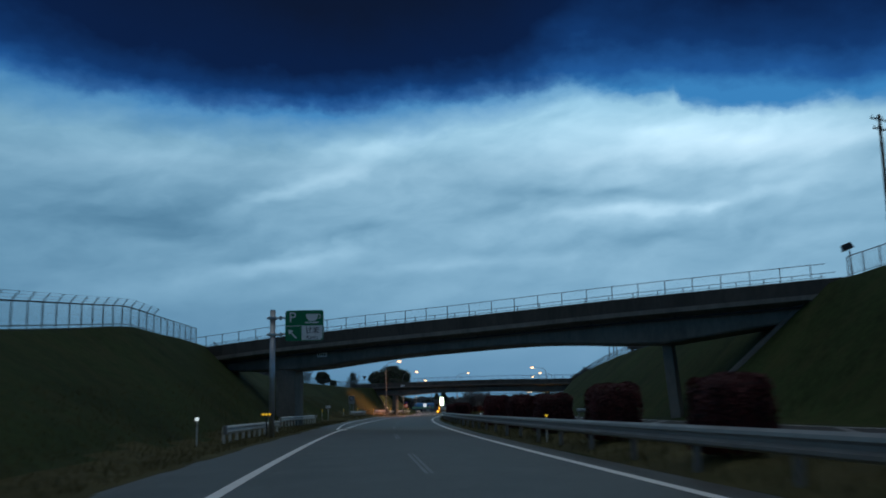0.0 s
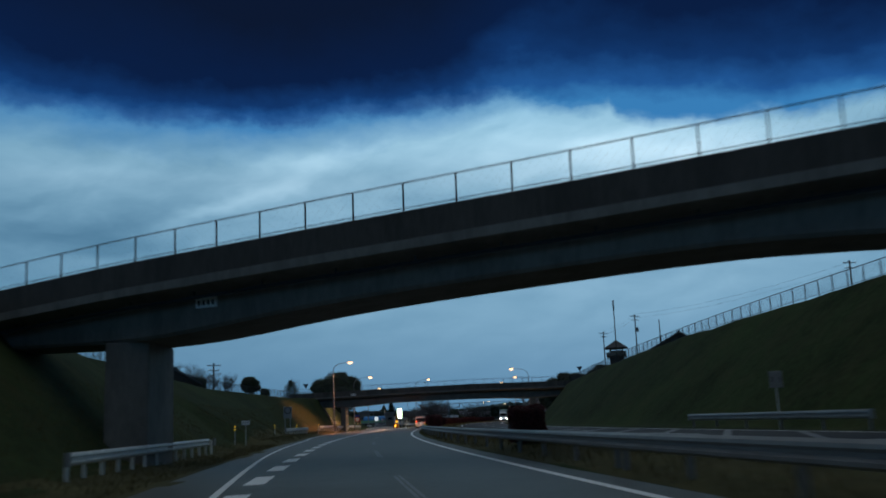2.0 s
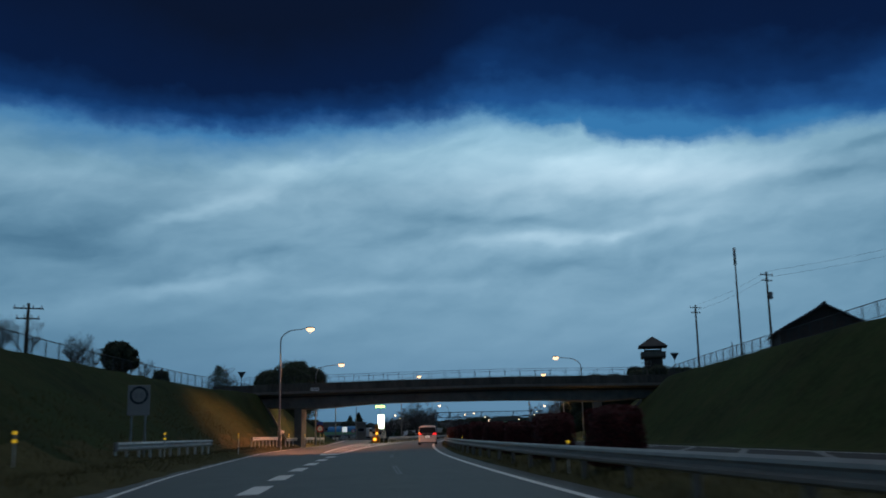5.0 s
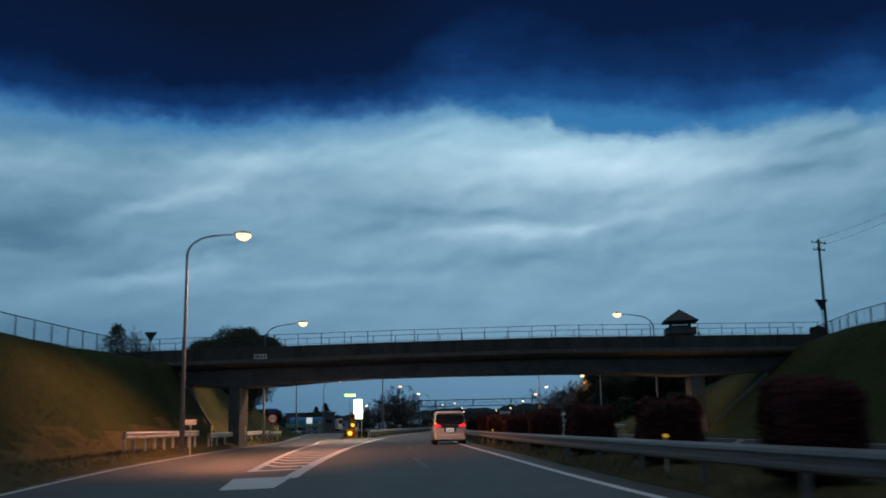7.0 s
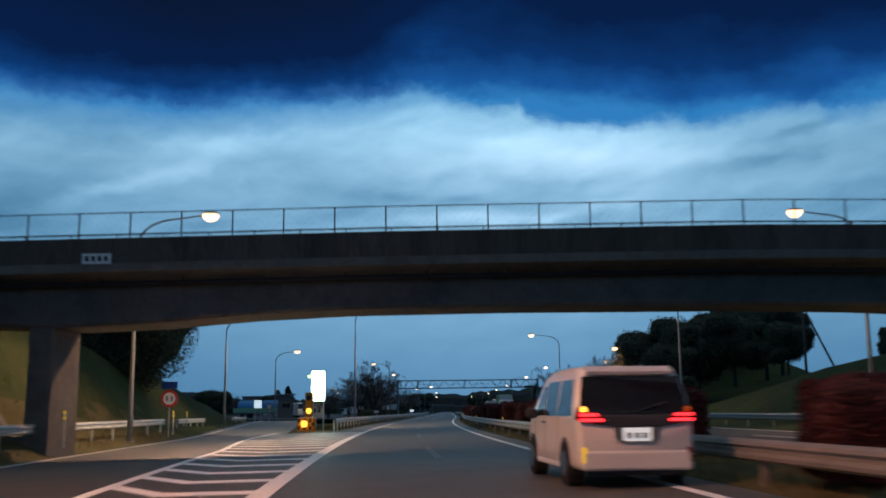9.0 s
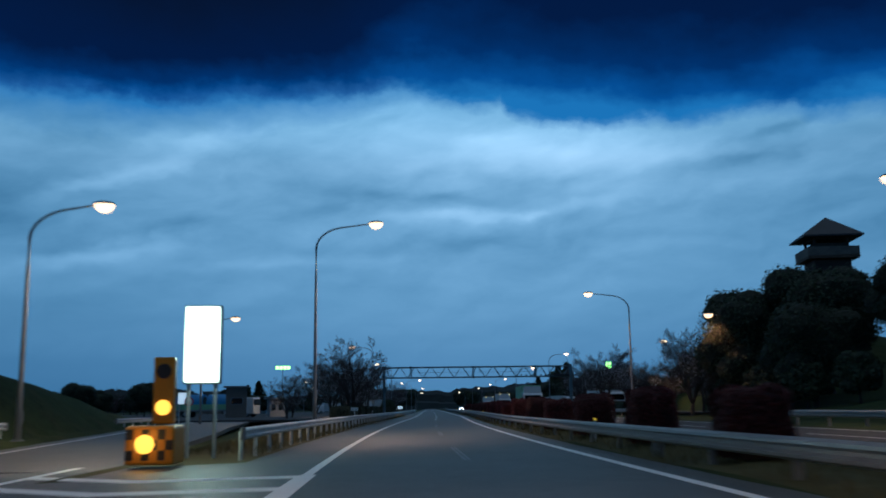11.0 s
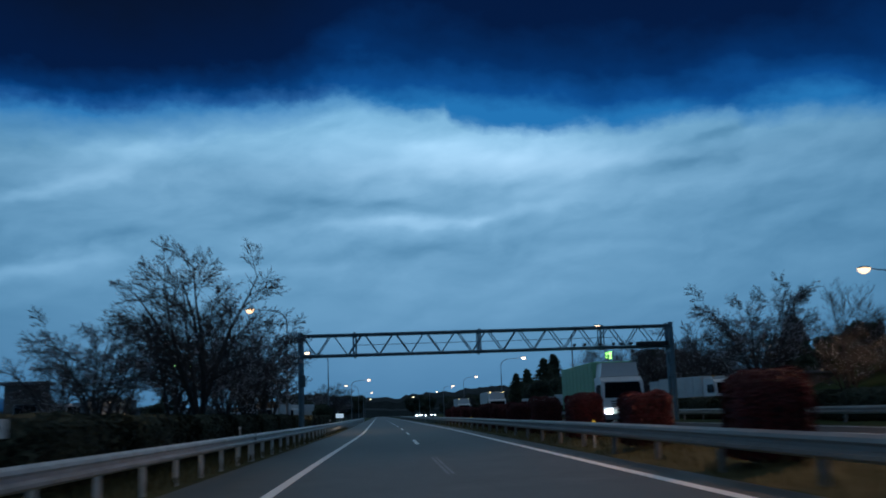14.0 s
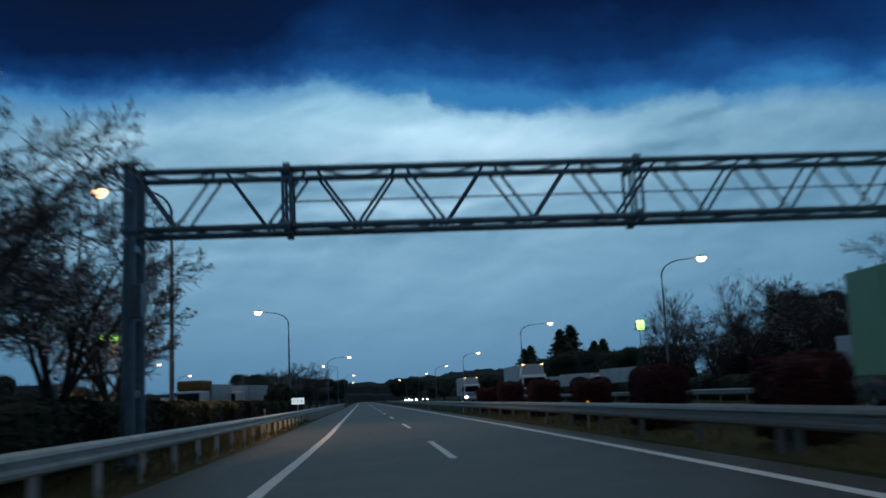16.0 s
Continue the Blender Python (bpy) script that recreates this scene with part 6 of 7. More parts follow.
def conifer(seed, h, w, m, label, group="conifers", count=6000):
    rnd = random.Random(seed)
    root = thing("conifer", m, label, "tree", group)
    bm = BM()
    tube(bm, (0, 0, -0.3), (0, 0, h * 0.97), h * 0.022, 0.02, 8)
    part("trunk", bm, M["bark"], root)
    bm = BM()
    boughs = 120
    for b in range(boughs):
        k0 = (b / boughs) ** 1.25
        z = h * (0.10 + 0.88 * k0)
        a = b * 2.399 + rnd.uniform(-0.4, 0.4)
        ln = (w * 0.5 * (1 - k0) ** 0.75 + 0.12) * rnd.uniform(0.55, 1.15)
        droop = rnd.uniform(0.02, 0.35)
        for _ in range(count // boughs):
            k = rnd.uniform(0.05, 1.0)
            wide = 0.22 * ln * (1.1 - k) + 0.12
            p = Vector((math.cos(a) * ln * k, math.sin(a) * ln * k, z - droop * ln * k + 0.12 * ln * k * k)) + Vector((rnd.gauss(0, 1) * wide, rnd.gauss(0, 1) * wide, rnd.gauss(0, 0.6) * wide))
            t1_ = (Vector((math.cos(a), math.sin(a), 0)) + Vector((rnd.uniform(-1, 1), rnd.uniform(-1, 1), rnd.uniform(-0.9, 0.5)))).normalized() * 0.022 * h * rnd.uniform(0.7, 1.4)
            s1 = t1_.orthogonal().normalized() * 0.008 * h
            bm.faces.new([bm.verts.new(p - t1_), bm.verts.new(p + s1), bm.verts.new(p + t1_), bm.verts.new(p - s1)])
    part("crown", bm, M["leaf"], root)
    return root


# evergreens by the overpass
leafy_tree(3, 14.6, 13.0, at(272, -22.6, 0.0), "large round dark evergreen tree on the slope behind the overpass", 42000, 0.11)
t1 = leafy_tree(5, 9.0, 9.0, at(318, 30.5, 1.0), "dense dark evergreen tree beside the oncoming lanes", 17000, 0.12)
for s, u, z, k, a in ((326, 35, 2.5, 1.3, 50), (312, 37, 4.0, 1.0, 120), (322, 44, 5.0, 1.15, 200), (338, 39, 2.5, 1.2, 300), (350, 45, 8.0, 1.0, 20), (334, 50, 6.0, 1.1, 75), (305, 41, 5.0, 0.7, 10)):
    copy_thing(t1, at(s, u, z, a) @ Matrix.Scale(k, 4))
conifer(11, 4.4, 5.2, at(240, -25.9, 6.2), "small dark conifer beside the overpass", count=5000)
palm = leafy_tree(8, 3.4, 3.2, at(190, -22.0, 5.8), "bushy dark tree behind the boundary fence", 4000, 0.14)
for s, u, z, k, a in ((168, -24, 5.8, 0.7, 90), (206, -23, 6.0, 0.55, 40), (133, -23, 6.0, 0.6, 10), (144, -24, 5.8, 0.5, 70), (120, -25, 6.0, 0.55, 30), (256, 35, 6.0, 0.9, 30), (270, 37, 4.5, 0.9, 80), (238, 36, 7.2, 0.6, 10), (444, -9.9, 0.0, 1.0, 0), (452, -10.8, 0.0, 0.8, 60)):
    copy_thing(palm, at(s, u, z, a) @ Matrix.Scale(k, 4))
b1 = bare_tree(21, 9.5, 0.62, at(288, -36, 1.0), "bare tree on the slope behind the overpass", depth=6)
copy_thing(b1, at(160, -26, 5.6, 30) @ Matrix.Scale(0.55, 4))
copy_thing(b1, at(196, -27, 5.8, 80) @ Matrix.Scale(0.5, 4))
copy_thing(b1, at(250, 45, 6.5, 80) @ Matrix.Scale(0.5, 4))
for s, u, z, k, a in ((176, -26, 5.8, 0.45, 10), (205, -30, 5.8, 0.6, 200), (214, -27, 6.0, 0.45, 300), (128, -28, 6.0, 0.5, 40), (150, -30, 5.8, 0.6, 250)):
    copy_thing(b1, at(s, u, z, a) @ Matrix.Scale(k, 4))

for s, u, z, k, a in ((163, -23.5, 5.7, 0.42, 15), (168, -25, 5.7, 0.55, 70), (172, -23.6, 5.7, 0.40, 130), (178, -24.6, 5.7, 0.5, 200), (184, -23.4, 5.8, 0.38, 260), (189, -25, 5.8, 0.5, 320), (199, -24, 5.8, 0.36, 45), (252, -28, 5.5, 0.8, 100)):
    copy_thing(b1, at(s, u, z, a) @ Matrix.Scale(k, 4))

# cherry trees by the rest area
c1 = bare_tree(33, 8.6, 0.52, at(349.6, -9.4, 0.0, 90), "wide cherry tree with stout dark limbs and few pale buds", "cherry trees", bloom=500)
c2 = bare_tree(37, 7.6, 0.46, at(369.5, -10.4, 0.1, 0), "wide cherry tree in thin pale blossom behind the hedge", "cherry trees", bloom=2200)
for c, s, u, k, a in ((c1, 358.5, -12.6, 0.76, 230), (c1, 356.0, -17.7, 0.56, 40), (c2, 347.0, -13.0, 0.72, 200), (c2, 366.0, -13.6, 0.90, 320), (c2, 379.0, -11.0, 0.96, 100), (c2, 374.5, -12.6, 0.86, 160), (c2, 362.3, -10.4, 0.55, 20), (c1, 375.0, -20.0, 0.62, 310), (c2, 384.5, -10.6, 0.80, 290), (c1, 392, -12.6, 0.60, 60)):
    copy_thing(c, at(s, u, 0.1, a) @ Matrix.Scale(k, 4))
for c, s, u, k, a in ((c1, 396, 28, 0.80, 15), (c2, 404, 32, 0.85, 95), (c1, 413, 29, 0.78, 210), (c2, 391, 32, 1.0, 300), (c2, 364.5, 21.6, 1.04, 140), (c2, 339, 26, 1.12, 80), (c2, 376, 36, 0.95, 50), (c1, 422, 34, 0.8, 130)):
    copy_thing(c, at(s, u, 0.3, a) @ Matrix.Scale(k, 4))
for s, u, k, a in ((316, 29.0, 1.3, 0), (321, 28.6, 1.1, 80), (326, 29.4, 1.4, 160), (333, 28.4, 1.2, 240), (340, 30, 1.3, 30), (311, 31, 1.2, 120), (346, 32, 1.4, 310)):
    copy_thing(palm, at(s, u, None, a) @ Matrix.Scale(k, 4))
# bare and evergreen trees behind the oncoming carriageway
for c, s, u, k, a in ((b1, 378, 34, 1.30, 40), (c1, 373, 31, 0.68, 140), (b1, 339, 28, 0.95, 70), (b1, 346, 29, 1.12, 200), (c2, 398, 27, 0.61, 10), (b1, 411, 29, 0.95, 110), (c1, 421, 30, 0.64, 80), (c2, 440, 33, 0.64, 190), (b1, 390, 32, 1.0, 280), (c1, 351, 31, 0.66, 130), (c2, 405, 31, 0.68, 70), (b1, 432, 29, 0.9, 10), (c1, 360, 33, 0.68, 210)):
    copy_thing(c, at(s, u, 0.4, a) @ Matrix.Scale(k, 4))
for s, u, z, k, a in ((332, 30.5, 0.8, 1.35, 15), (337, 34, 0.8, 1.1, 95), (425, 35, 0.4, 0.55, 0), (412, 35, 0.4, 0.5, 70), (434, 36, 0.4, 0.55, 150), (403, 36, 0.4, 0.5, 20)):
    copy_thing(t1, at(s, u, z, a) @ Matrix.Scale(k, 4))
k1 = conifer(41, 14.0, 11.0, at(548, 40, 0.4), "broad dark conifer beyond the trucks", count=11000)
for s, u, k, a in ((556, 44, 1.1, 40), (540, 47, 0.8, 80), (410, 44, 0.75, 30), (418, 48, 0.7, 120), (400, 46, 0.62, 220), (570, 36, 0.8, 10), (600, 60, 1.0, 70), (640, 50, 1.1, 20)):
    copy_thing(k1, at(s, u, 0.4, a) @ Matrix.Scale(k, 4))
for s, u, z, k, a in ((440, 44, 0.4, 0.8, 0), (455, 50, 0.4, 0.9, 90), (470, 46, 0.4, 0.75, 50), (500, 48, 0.4, 0.9, 130), (520, 44, 0.4, 0.85, 200), (430, 52, 0.4, 0.9, 20), (600, -30, 0, 0.8, 10), (640, -26, 0, 0.9, 60), (700, -30, 0, 1.0, 90), (590, 30, 0.2, 0.7, 0), (660, 32, 0.2, 0.9, 130), (720, 30, 0, 1.0, 70)):
    copy_thing(t1, at(s, u, z, a) @ Matrix.Scale(k, 4))
for s, u, k, a in ((560, -18, 0.8, 0), (590, -22, 0.9, 70), (620, -16, 0.8, 140), (520, -60, 0.9, 30), (470, -70, 0.8, 100), (560, -75, 1.0, 10), (440, -78, 0.8, 60), (500, -85, 1.0, 0), (610, 26, 0.9, 50), (680, 26, 0.9, 150), (420, -80, 0.9, 130), (398, -70, 0.8, 220)):
    copy_thing(c1 if k > 0.85 else c2, at(s, u, 0.0, a) @ Matrix.Scale(k * 0.8, 4))


for s, u, k, a in ((352, 37, 1.2, 10), (358, 40, 1.5, 100), (365, 38, 1.4, 200), (372, 37, 1.3, 300), (361, 45, 1.5, 60), (380, 36, 1.3, 150), (387, 37, 1.2, 20), (394, 36, 1.1, 90), (368, 34, 1.2, 250)):
    copy_thing(palm, at(s, u, None, a) @ Matrix.Scale(k, 4))
for s, u, k, a in ((354, 35, 0.8, 10), (363, 36, 0.9, 100), (402, 30, 0.85, 200), (415, 31, 0.9, 300)):
    copy_thing(b1, at(s, u, None, a) @ Matrix.Scale(k, 4))
rw = random.Random(123)
for i in range(30):
    s, u = rw.uniform(425, 540), -rw.uniform(48, 112)
    copy_thing(rw.choice((t1, t1, b1)), at(s, u, -0.2, rw.uniform(0, 360)) @ Matrix.Scale(rw.uniform(0.58, 0.88), 4))
for i in range(34):
    s = rw.uniform(470, 640)
    u = -rw.uniform(70, 150)
    copy_thing(rw.choice((t1, t1, b1, b1)), at(s, u, -0.2, rw.uniform(0, 360)) @ Matrix.Scale(rw.uniform(0.5, 0.85), 4))
for i in range(30):
    s = rw.uniform(600, 900)
    u = rw.choice((-1, 1)) * rw.uniform(24, 110)
    copy_thing(rw.choice((t1, t1, b1, b1, k1)), at(s, u, -0.2, rw.uniform(0, 360)) @ Matrix.Scale(rw.uniform(0.7, 1.1), 4))
# taller trees behind the oncoming lanes, and the tree line further down the road
for c, s, u, k, a in ((c1, 447, 31, 0.98, 33), (b1, 439, 28, 1.35, 75), (c2, 431, 29, 0.92, 140), (c1, 423, 30, 0.95, 255), (c2, 415, 30, 0.98, 310), (c2, 407, 31, 1.0, 25), (c1, 400, 30, 0.98, 170), (b1, 419, 27, 1.2, 20),
                      (c2, 484, -13.5, 0.72, 15), (c1, 545, -14, 1.0, 80), (c2, 525, -15, 0.85, 200), (c2, 506, -16, 0.78, 130), (c1, 572, -14, 0.95, 290), (b1, 600, -13.5, 1.5, 50), (c2, 640, -14, 1.0, 160), (c2, 450, -14.5, 0.5, 60)):
    copy_thing(c, at(s, u, 0.1 if u < 0 else 0.4, a) @ Matrix.Scale(k, 4))
for s, u, k, a in ((420, 33, 0.95, 40), (436, 34, 0.72, 110), (470, 36, 0.78, 10), (484, 35, 0.82, 200), (500, 36, 0.88, 90), (516, 34, 0.92, 150), (534, 35, 0.95, 260),
                   (466, -14.5, 0.50, 10), (498, -19, 0.70, 70), (530, -20, 0.8, 140), (560, -19, 0.85, 210), (620, -18, 0.95, 20), (680, -17, 1.1, 100), (760, -18, 1.3, 220), (850, -19, 1.5, 45), (940, -18, 1.7, 125), (1040, -19, 2.0, 290), (820, 24, 1.3, 60), (930, 25, 1.5, 160), (1030, 24, 1.8, 250)):
    copy_thing(t1, at(s, u, 0.1, a) @ Matrix.Scale(k, 4))


def hedge_block(seed, lx, ly, h, leafmat, coremat, name, m, label, group, count, size=0.075):
    rnd = random.Random(seed)
    root = thing(name, m, label, "hedge", group)
    # added dark block that paints the shade within the hedge
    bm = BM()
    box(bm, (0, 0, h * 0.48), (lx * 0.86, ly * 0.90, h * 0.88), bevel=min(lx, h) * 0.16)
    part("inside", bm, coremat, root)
    bm = BM()
    for _ in range(count):
        # skin of a rounded block
        p = Vector((rnd.uniform(-1, 1), rnd.uniform(-1, 1), rnd.uniform(-0.85, 1)))
        ax = rnd.choices((0, 1, 2), (ly * h * 2, lx * h * 2, lx * ly))[0]
        p[ax] = 1.0 if ax == 2 else rnd.choice((-1, 1))
        k = (abs(p.x) ** 6 + abs(p.y) ** 6 + abs(max(p.z, 0)) ** 6) ** (1 / 6)
        n = p.normalized()
        p = p / max(k, 1e-3) if k > 1 else p
        lump = 1 + 0.10 * noise.noise(Vector((p.x * lx, p.y * ly, p.z * h)) * 1.1 + Vector((seed, 0, 0)))
        q = Vector((p.x * lx / 2, p.y * ly / 2, 0)) * lump * rnd.uniform(0.90, 1.03) + Vector((0, 0, (h * 0.5 + p.z * h * 0.5) * (lump if p.z > 0 else 1)))
        nn = (n + Vector((rnd.uniform(-1, 1), rnd.uniform(-1, 1), rnd.uniform(-1, 1))) * 0.8).normalized()
        t = (Matrix.Rotation(rnd.uniform(0, 6.28), 3, nn) @ nn.orthogonal().normalized()) * size * rnd.uniform(0.6, 1.4)
        s = nn.cross(t) * 0.5
        bm.faces.new([bm.verts.new(q - t), bm.verts.new(q + s), bm.verts.new(q + t), bm.verts.new(q - s)])
    part("foliage", bm, leafmat, root)
    bm = BM()
    for i in range(4):
        x, y = rnd.uniform(-0.25, 0.25) * lx, rnd.uniform(-0.3, 0.3) * ly
        tube(bm, (0, 0, -0.2), (x * 1.3, y * 1.2, h * 0.5), 0.045, 0.02, 6)
    part("stem", bm, M["bark"], root)
    return root


RH = "clipped dark red hedge shrub on the median"
hs = [hedge_block(51 + i, 1.28, 1.35 + 0.12 * i, 1.46 + 0.04 * i, M["hedge"], M["hedge_core"], "hedge", at(8.0 + 8.6 * i, 5.5, 0.18), RH, "median hedges", 9500, 0.036) for i in range(3)]
for i, s in enumerate((34.1, 42.5, 51, 79.2, 136.6, 144.8, 152.8, 161.3, 169.5, 177, 185.2, 193.8, 202.3, 210.5, 219.5, 238.0, 244.0, 251.5, 260, 268, 276, 284.5, 292.7, 301, 309.2, 315.9, 324, 332.2, 340.5, 348.6, 357, 365.3, 373.5, 381, 389.5, 398, 406)):
    copy_thing(hs[i % 3], at(s, 5.5 + random.uniform(-0.08, 0.08), 0.18, random.choice((0, 180)) + random.uniform(-4, 4)) @ Matrix.Diagonal((random.uniform(0.94, 1.06), random.uniform(0.92, 1.08), random.uniform(0.95, 1.06), 1)))
h0 = hedge_block(61, 1.5, 8.0, 1.50, M["hedge_green"], M["leaf_core"], "hedge", at(329, -8.3, -0.05), "long clipped dark green hedge behind the guard rail", "rest area hedges", 9000, 0.08)
for i in range(1, 16):
    copy_thing(h0, at(329 + 7.9 * i + (5.0 if i > 5 else 0.0), -8.3 if i < 6 else -9.4, -0.05, random.choice((0, 180))))
h2 = hedge_block(63, 1.6, 8.0, 1.5, M["hedge_green"], M["leaf_core"], "hedge", at(345, 21.6, 0.2), "long clipped dark hedge beside the oncoming lanes", "rest area hedges", 7000, 0.085)
for i in range(1, 16):
    copy_thing(h2, at(345 + 8 * i, 21.6, 0.2, random.choice((0, 180))))


def grass_stuff():
    rnd = random.Random(77)
    vs, fs = [], []

    def blade(s, u, h):
        p = R(s, u, H(s, u) - 0.03)
        a = rnd.uniform(0, 6.28)
        w = Vector((math.cos(a), math.sin(a), 0)) * rnd.uniform(0.006, 0.014)
        lean = Vector((rnd.uniform(-1, 1), rnd.uniform(-1, 1), 0)) * h * 0.45
        k = len(vs)
        vs.extend([p - w, p + w, p + lean * 0.4 + Vector((0, 0, h * 0.6)) + w * 0.6, p + lean + Vector((0, 0, h))])
        fs.append((k, k + 1, k + 2))
        fs.append((k, k + 2, k + 3))
    for _ in range(44000):
        s = rnd.uniform(0, 420)
        blade(s, rnd.uniform(4.25, 9.0), rnd.uniform(0.08, 0.34))
    for _ in range(46000):
        s = rnd.uniform(2, 264)
        pl = paved_left(s)
        blade(s, pl - rnd.uniform(0.1, 1) ** 1.5 * 7.0, rnd.uniform(0.06, 0.24))
    for _ in range(16000):
        s = rnd.uniform(272, 420)
        blade(s, -5.7 - rnd.uniform(0, 2.8), rnd.uniform(0.08, 0.30))
    ob = new("verge_grass", pymesh("verge_grass", vs, fs, M["blade"]))
    tagged(ob, "dry yellowish grass on the verges and the median", "grass", kind="stuff")


grass_stuff()


def far_hills():
    """A wooded ridge that closes the view."""
    rnd = random.Random(5)
    for name, dist, hgt, u0, u1, seed in (("backdrop", 1500, 62, -1500, 1700, 3.0), ("backdrop", 900, 17, -700, 900, 9.0)):
        vs, fs = [], []
        n = 640
        for i in range(n + 1):
            u = u0 + (u1 - u0) * i / n
            h = hgt * (0.50 + 0.5 * noise.noise((u * 0.0028, seed, 0)) + 0.24 * noise.noise((u * 0.012, seed, 2)) + 0.07 * noise.noise((u * 0.05, seed, 5)) + 0.05 * noise.noise((u * 0.13, seed, 7)))
            h *= 0.88 + 0.42 * smooth((u + 150) / 420)
            p = R(395, 0) + Vector((math.sin(radians(11.4)), math.cos(radians(11.4)), 0)) * dist + Vector((math.cos(radians(11.4)), -math.sin(radians(11.4)), 0)) * u
            p.z = 0
            bk = Vector((math.sin(radians(11.4)), math.cos(radians(11.4)), 0))
            vs += [p + Vector((0, 0, -2)), p + bk * (h * 0.8) + Vector((0, 0, max(1.0, h * 0.75))), p + bk * (h * 2) + Vector((0, 0, max(1.5, h + rnd.uniform(-1, 1) * hgt * 0.015)))]
        for i in range(n):
            a = i * 3
            fs += [(a, a + 3, a + 4, a + 1), (a + 1, a + 4, a + 5, a + 2)]
        tagged(new(name, pymesh(name, vs, fs, M["hill"])), "dark wooded ridge on the horizon", "hills", kind="structure")


far_hills()


# ---------------------------------------------------------------- vehicles
def wheel(root, x, y, r, w=0.22):
    bm = BM()
    tube(bm, (x - w / 2, y, r), (x + w / 2, y, r), r, n=24)
    t = part("wheel", bm, M["tyre"], root)
    sgn = 1 if x > 0 else -1
    bm = BM()
    tube(bm, (x + sgn * (w / 2 - 0.02), y, r), (x + sgn * (w / 2 + 0.012), y, r), r * 0.62, n=20)
    part("rim", bm, M["chrome"], t)
    return t


def minivan(m):
    """A tall minivan; y ahead, its rear at y = 0."""
    root = thing("minivan", m, "white tall minivan with red tail lights lit and dark tinted glass", "van")

    def half(z):
        """Half width at a height: upright below, leaning in above the belt."""
        return 0.925 - 0.15 * (max(0.0, z - 1.0) / 0.9) ** 1.4

    # cross sections from the rear to the nose: place, underside, top, width factor
    secs = [(0.0, 0.34, 1.04, 0.90), (0.03, 0.28, 1.08, 0.955), (0.10, 0.26, 1.14, 0.985), (0.18, 0.25, 1.36, 0.995), (0.26, 0.25, 1.60, 1.0), (0.34, 0.25, 1.78, 1.0), (0.48, 0.25, 1.87, 1.0), (0.9, 0.25, 1.905, 1.0),
            (1.8, 0.25, 1.92, 1.0), (2.7, 0.25, 1.90, 1.0), (3.15, 0.25, 1.80, 1.0), (3.6, 0.25, 1.52, 0.995), (4.05, 0.25, 1.22, 0.985), (4.4, 0.25, 1.10, 0.97), (4.7, 0.26, 1.02, 0.93), (4.86, 0.28, 0.90, 0.86), (4.92, 0.34, 0.74, 0.78)]

    def ring(zb, zt, k):
        pts = [(0.0, zb), (0.78 * half(zb) * k, zb), (0.95 * half(zb) * k, zb + 0.03)]
        for i in range(9):
            z = zb + 0.10 + (zt - 0.16 - zb - 0.10) * i / 8
            pts.append((half(z) * k, z))
        wt = half(zt - 0.16) * k
        pts += [(wt - 0.02, zt - 0.10), (wt - 0.06, zt - 0.05), (wt - 0.14, zt - 0.02), (0.0, zt)]
        return pts + [(-x, z) for x, z in pts[-2:0:-1]]
    bm = BM()
    rows = [[bm.verts.new((x, y, z)) for x, z in ring(zb, zt, k)] for y, zb, zt, k in secs]
    n = len(rows[0])
    for a, b in zip(rows, rows[1:]):
        for i in range(n):
            bm.faces.new((a[i], a[(i + 1) % n], b[(i + 1) % n], b[i]))
    bm.faces.new(rows[0])
    bm.faces.new(rows[-1][::-1])
    bmesh.ops.recalc_face_normals(bm, faces=bm.faces)
    part("body", bm, M["white"], root, smooth_faces=True)

    def slab(pname, pts, depth, material, lab=""):
        """A thin shaped plate: pts run round its outer face, depth is the way inwards."""
        bm = BM()
        o = [bm.verts.new(p) for p in pts]
        q = [bm.verts.new(Vector(p) + Vector(depth)) for p in pts]
        k = len(pts)
        bm.faces.new(o)
        bm.faces.new(q[::-1])
        for i in range(k):
            bm.faces.new((o[i], q[i], q[(i + 1) % k], o[(i + 1) % k]))
        bmesh.ops.recalc_face_normals(bm, faces=bm.faces)
        return part(pname, bm, material, root, lab)

    def rear(z):
        return float(np.interp(z, [0.5, 1.04, 1.14, 1.36, 1.60, 1.78], [0.0, 0.0, 0.075, 0.155, 0.235, 0.315])) - 0.022
    zs = (1.13, 1.22, 1.36, 1.50, 1.60, 1.71)
    slab("rear_window", [(-half(z) + 0.05, rear(z), z) for z in zs] + [(half(z) - 0.05, rear(z), z) for z in zs[::-1]], (0, 0.05, 0), M["glass"], "dark tinted rear window")
    slab("tailgate_panel", [(-0.86, -0.025, 1.00), (-0.40, -0.025, 0.93), (0.40, -0.025, 0.93), (0.86, -0.025, 1.00), (0.87, 0.03, 1.12), (-0.87, 0.03, 1.12)], (0, 0.06, 0), M["dark"], "black panel between the tail lights")
    slab("roof_spoiler", [(-0.70, 0.20, 1.79), (0.70, 0.20, 1.79), (0.72, 0.55, 1.885), (-0.72, 0.55, 1.885)], (0, 0.02, -0.05), M["white"])
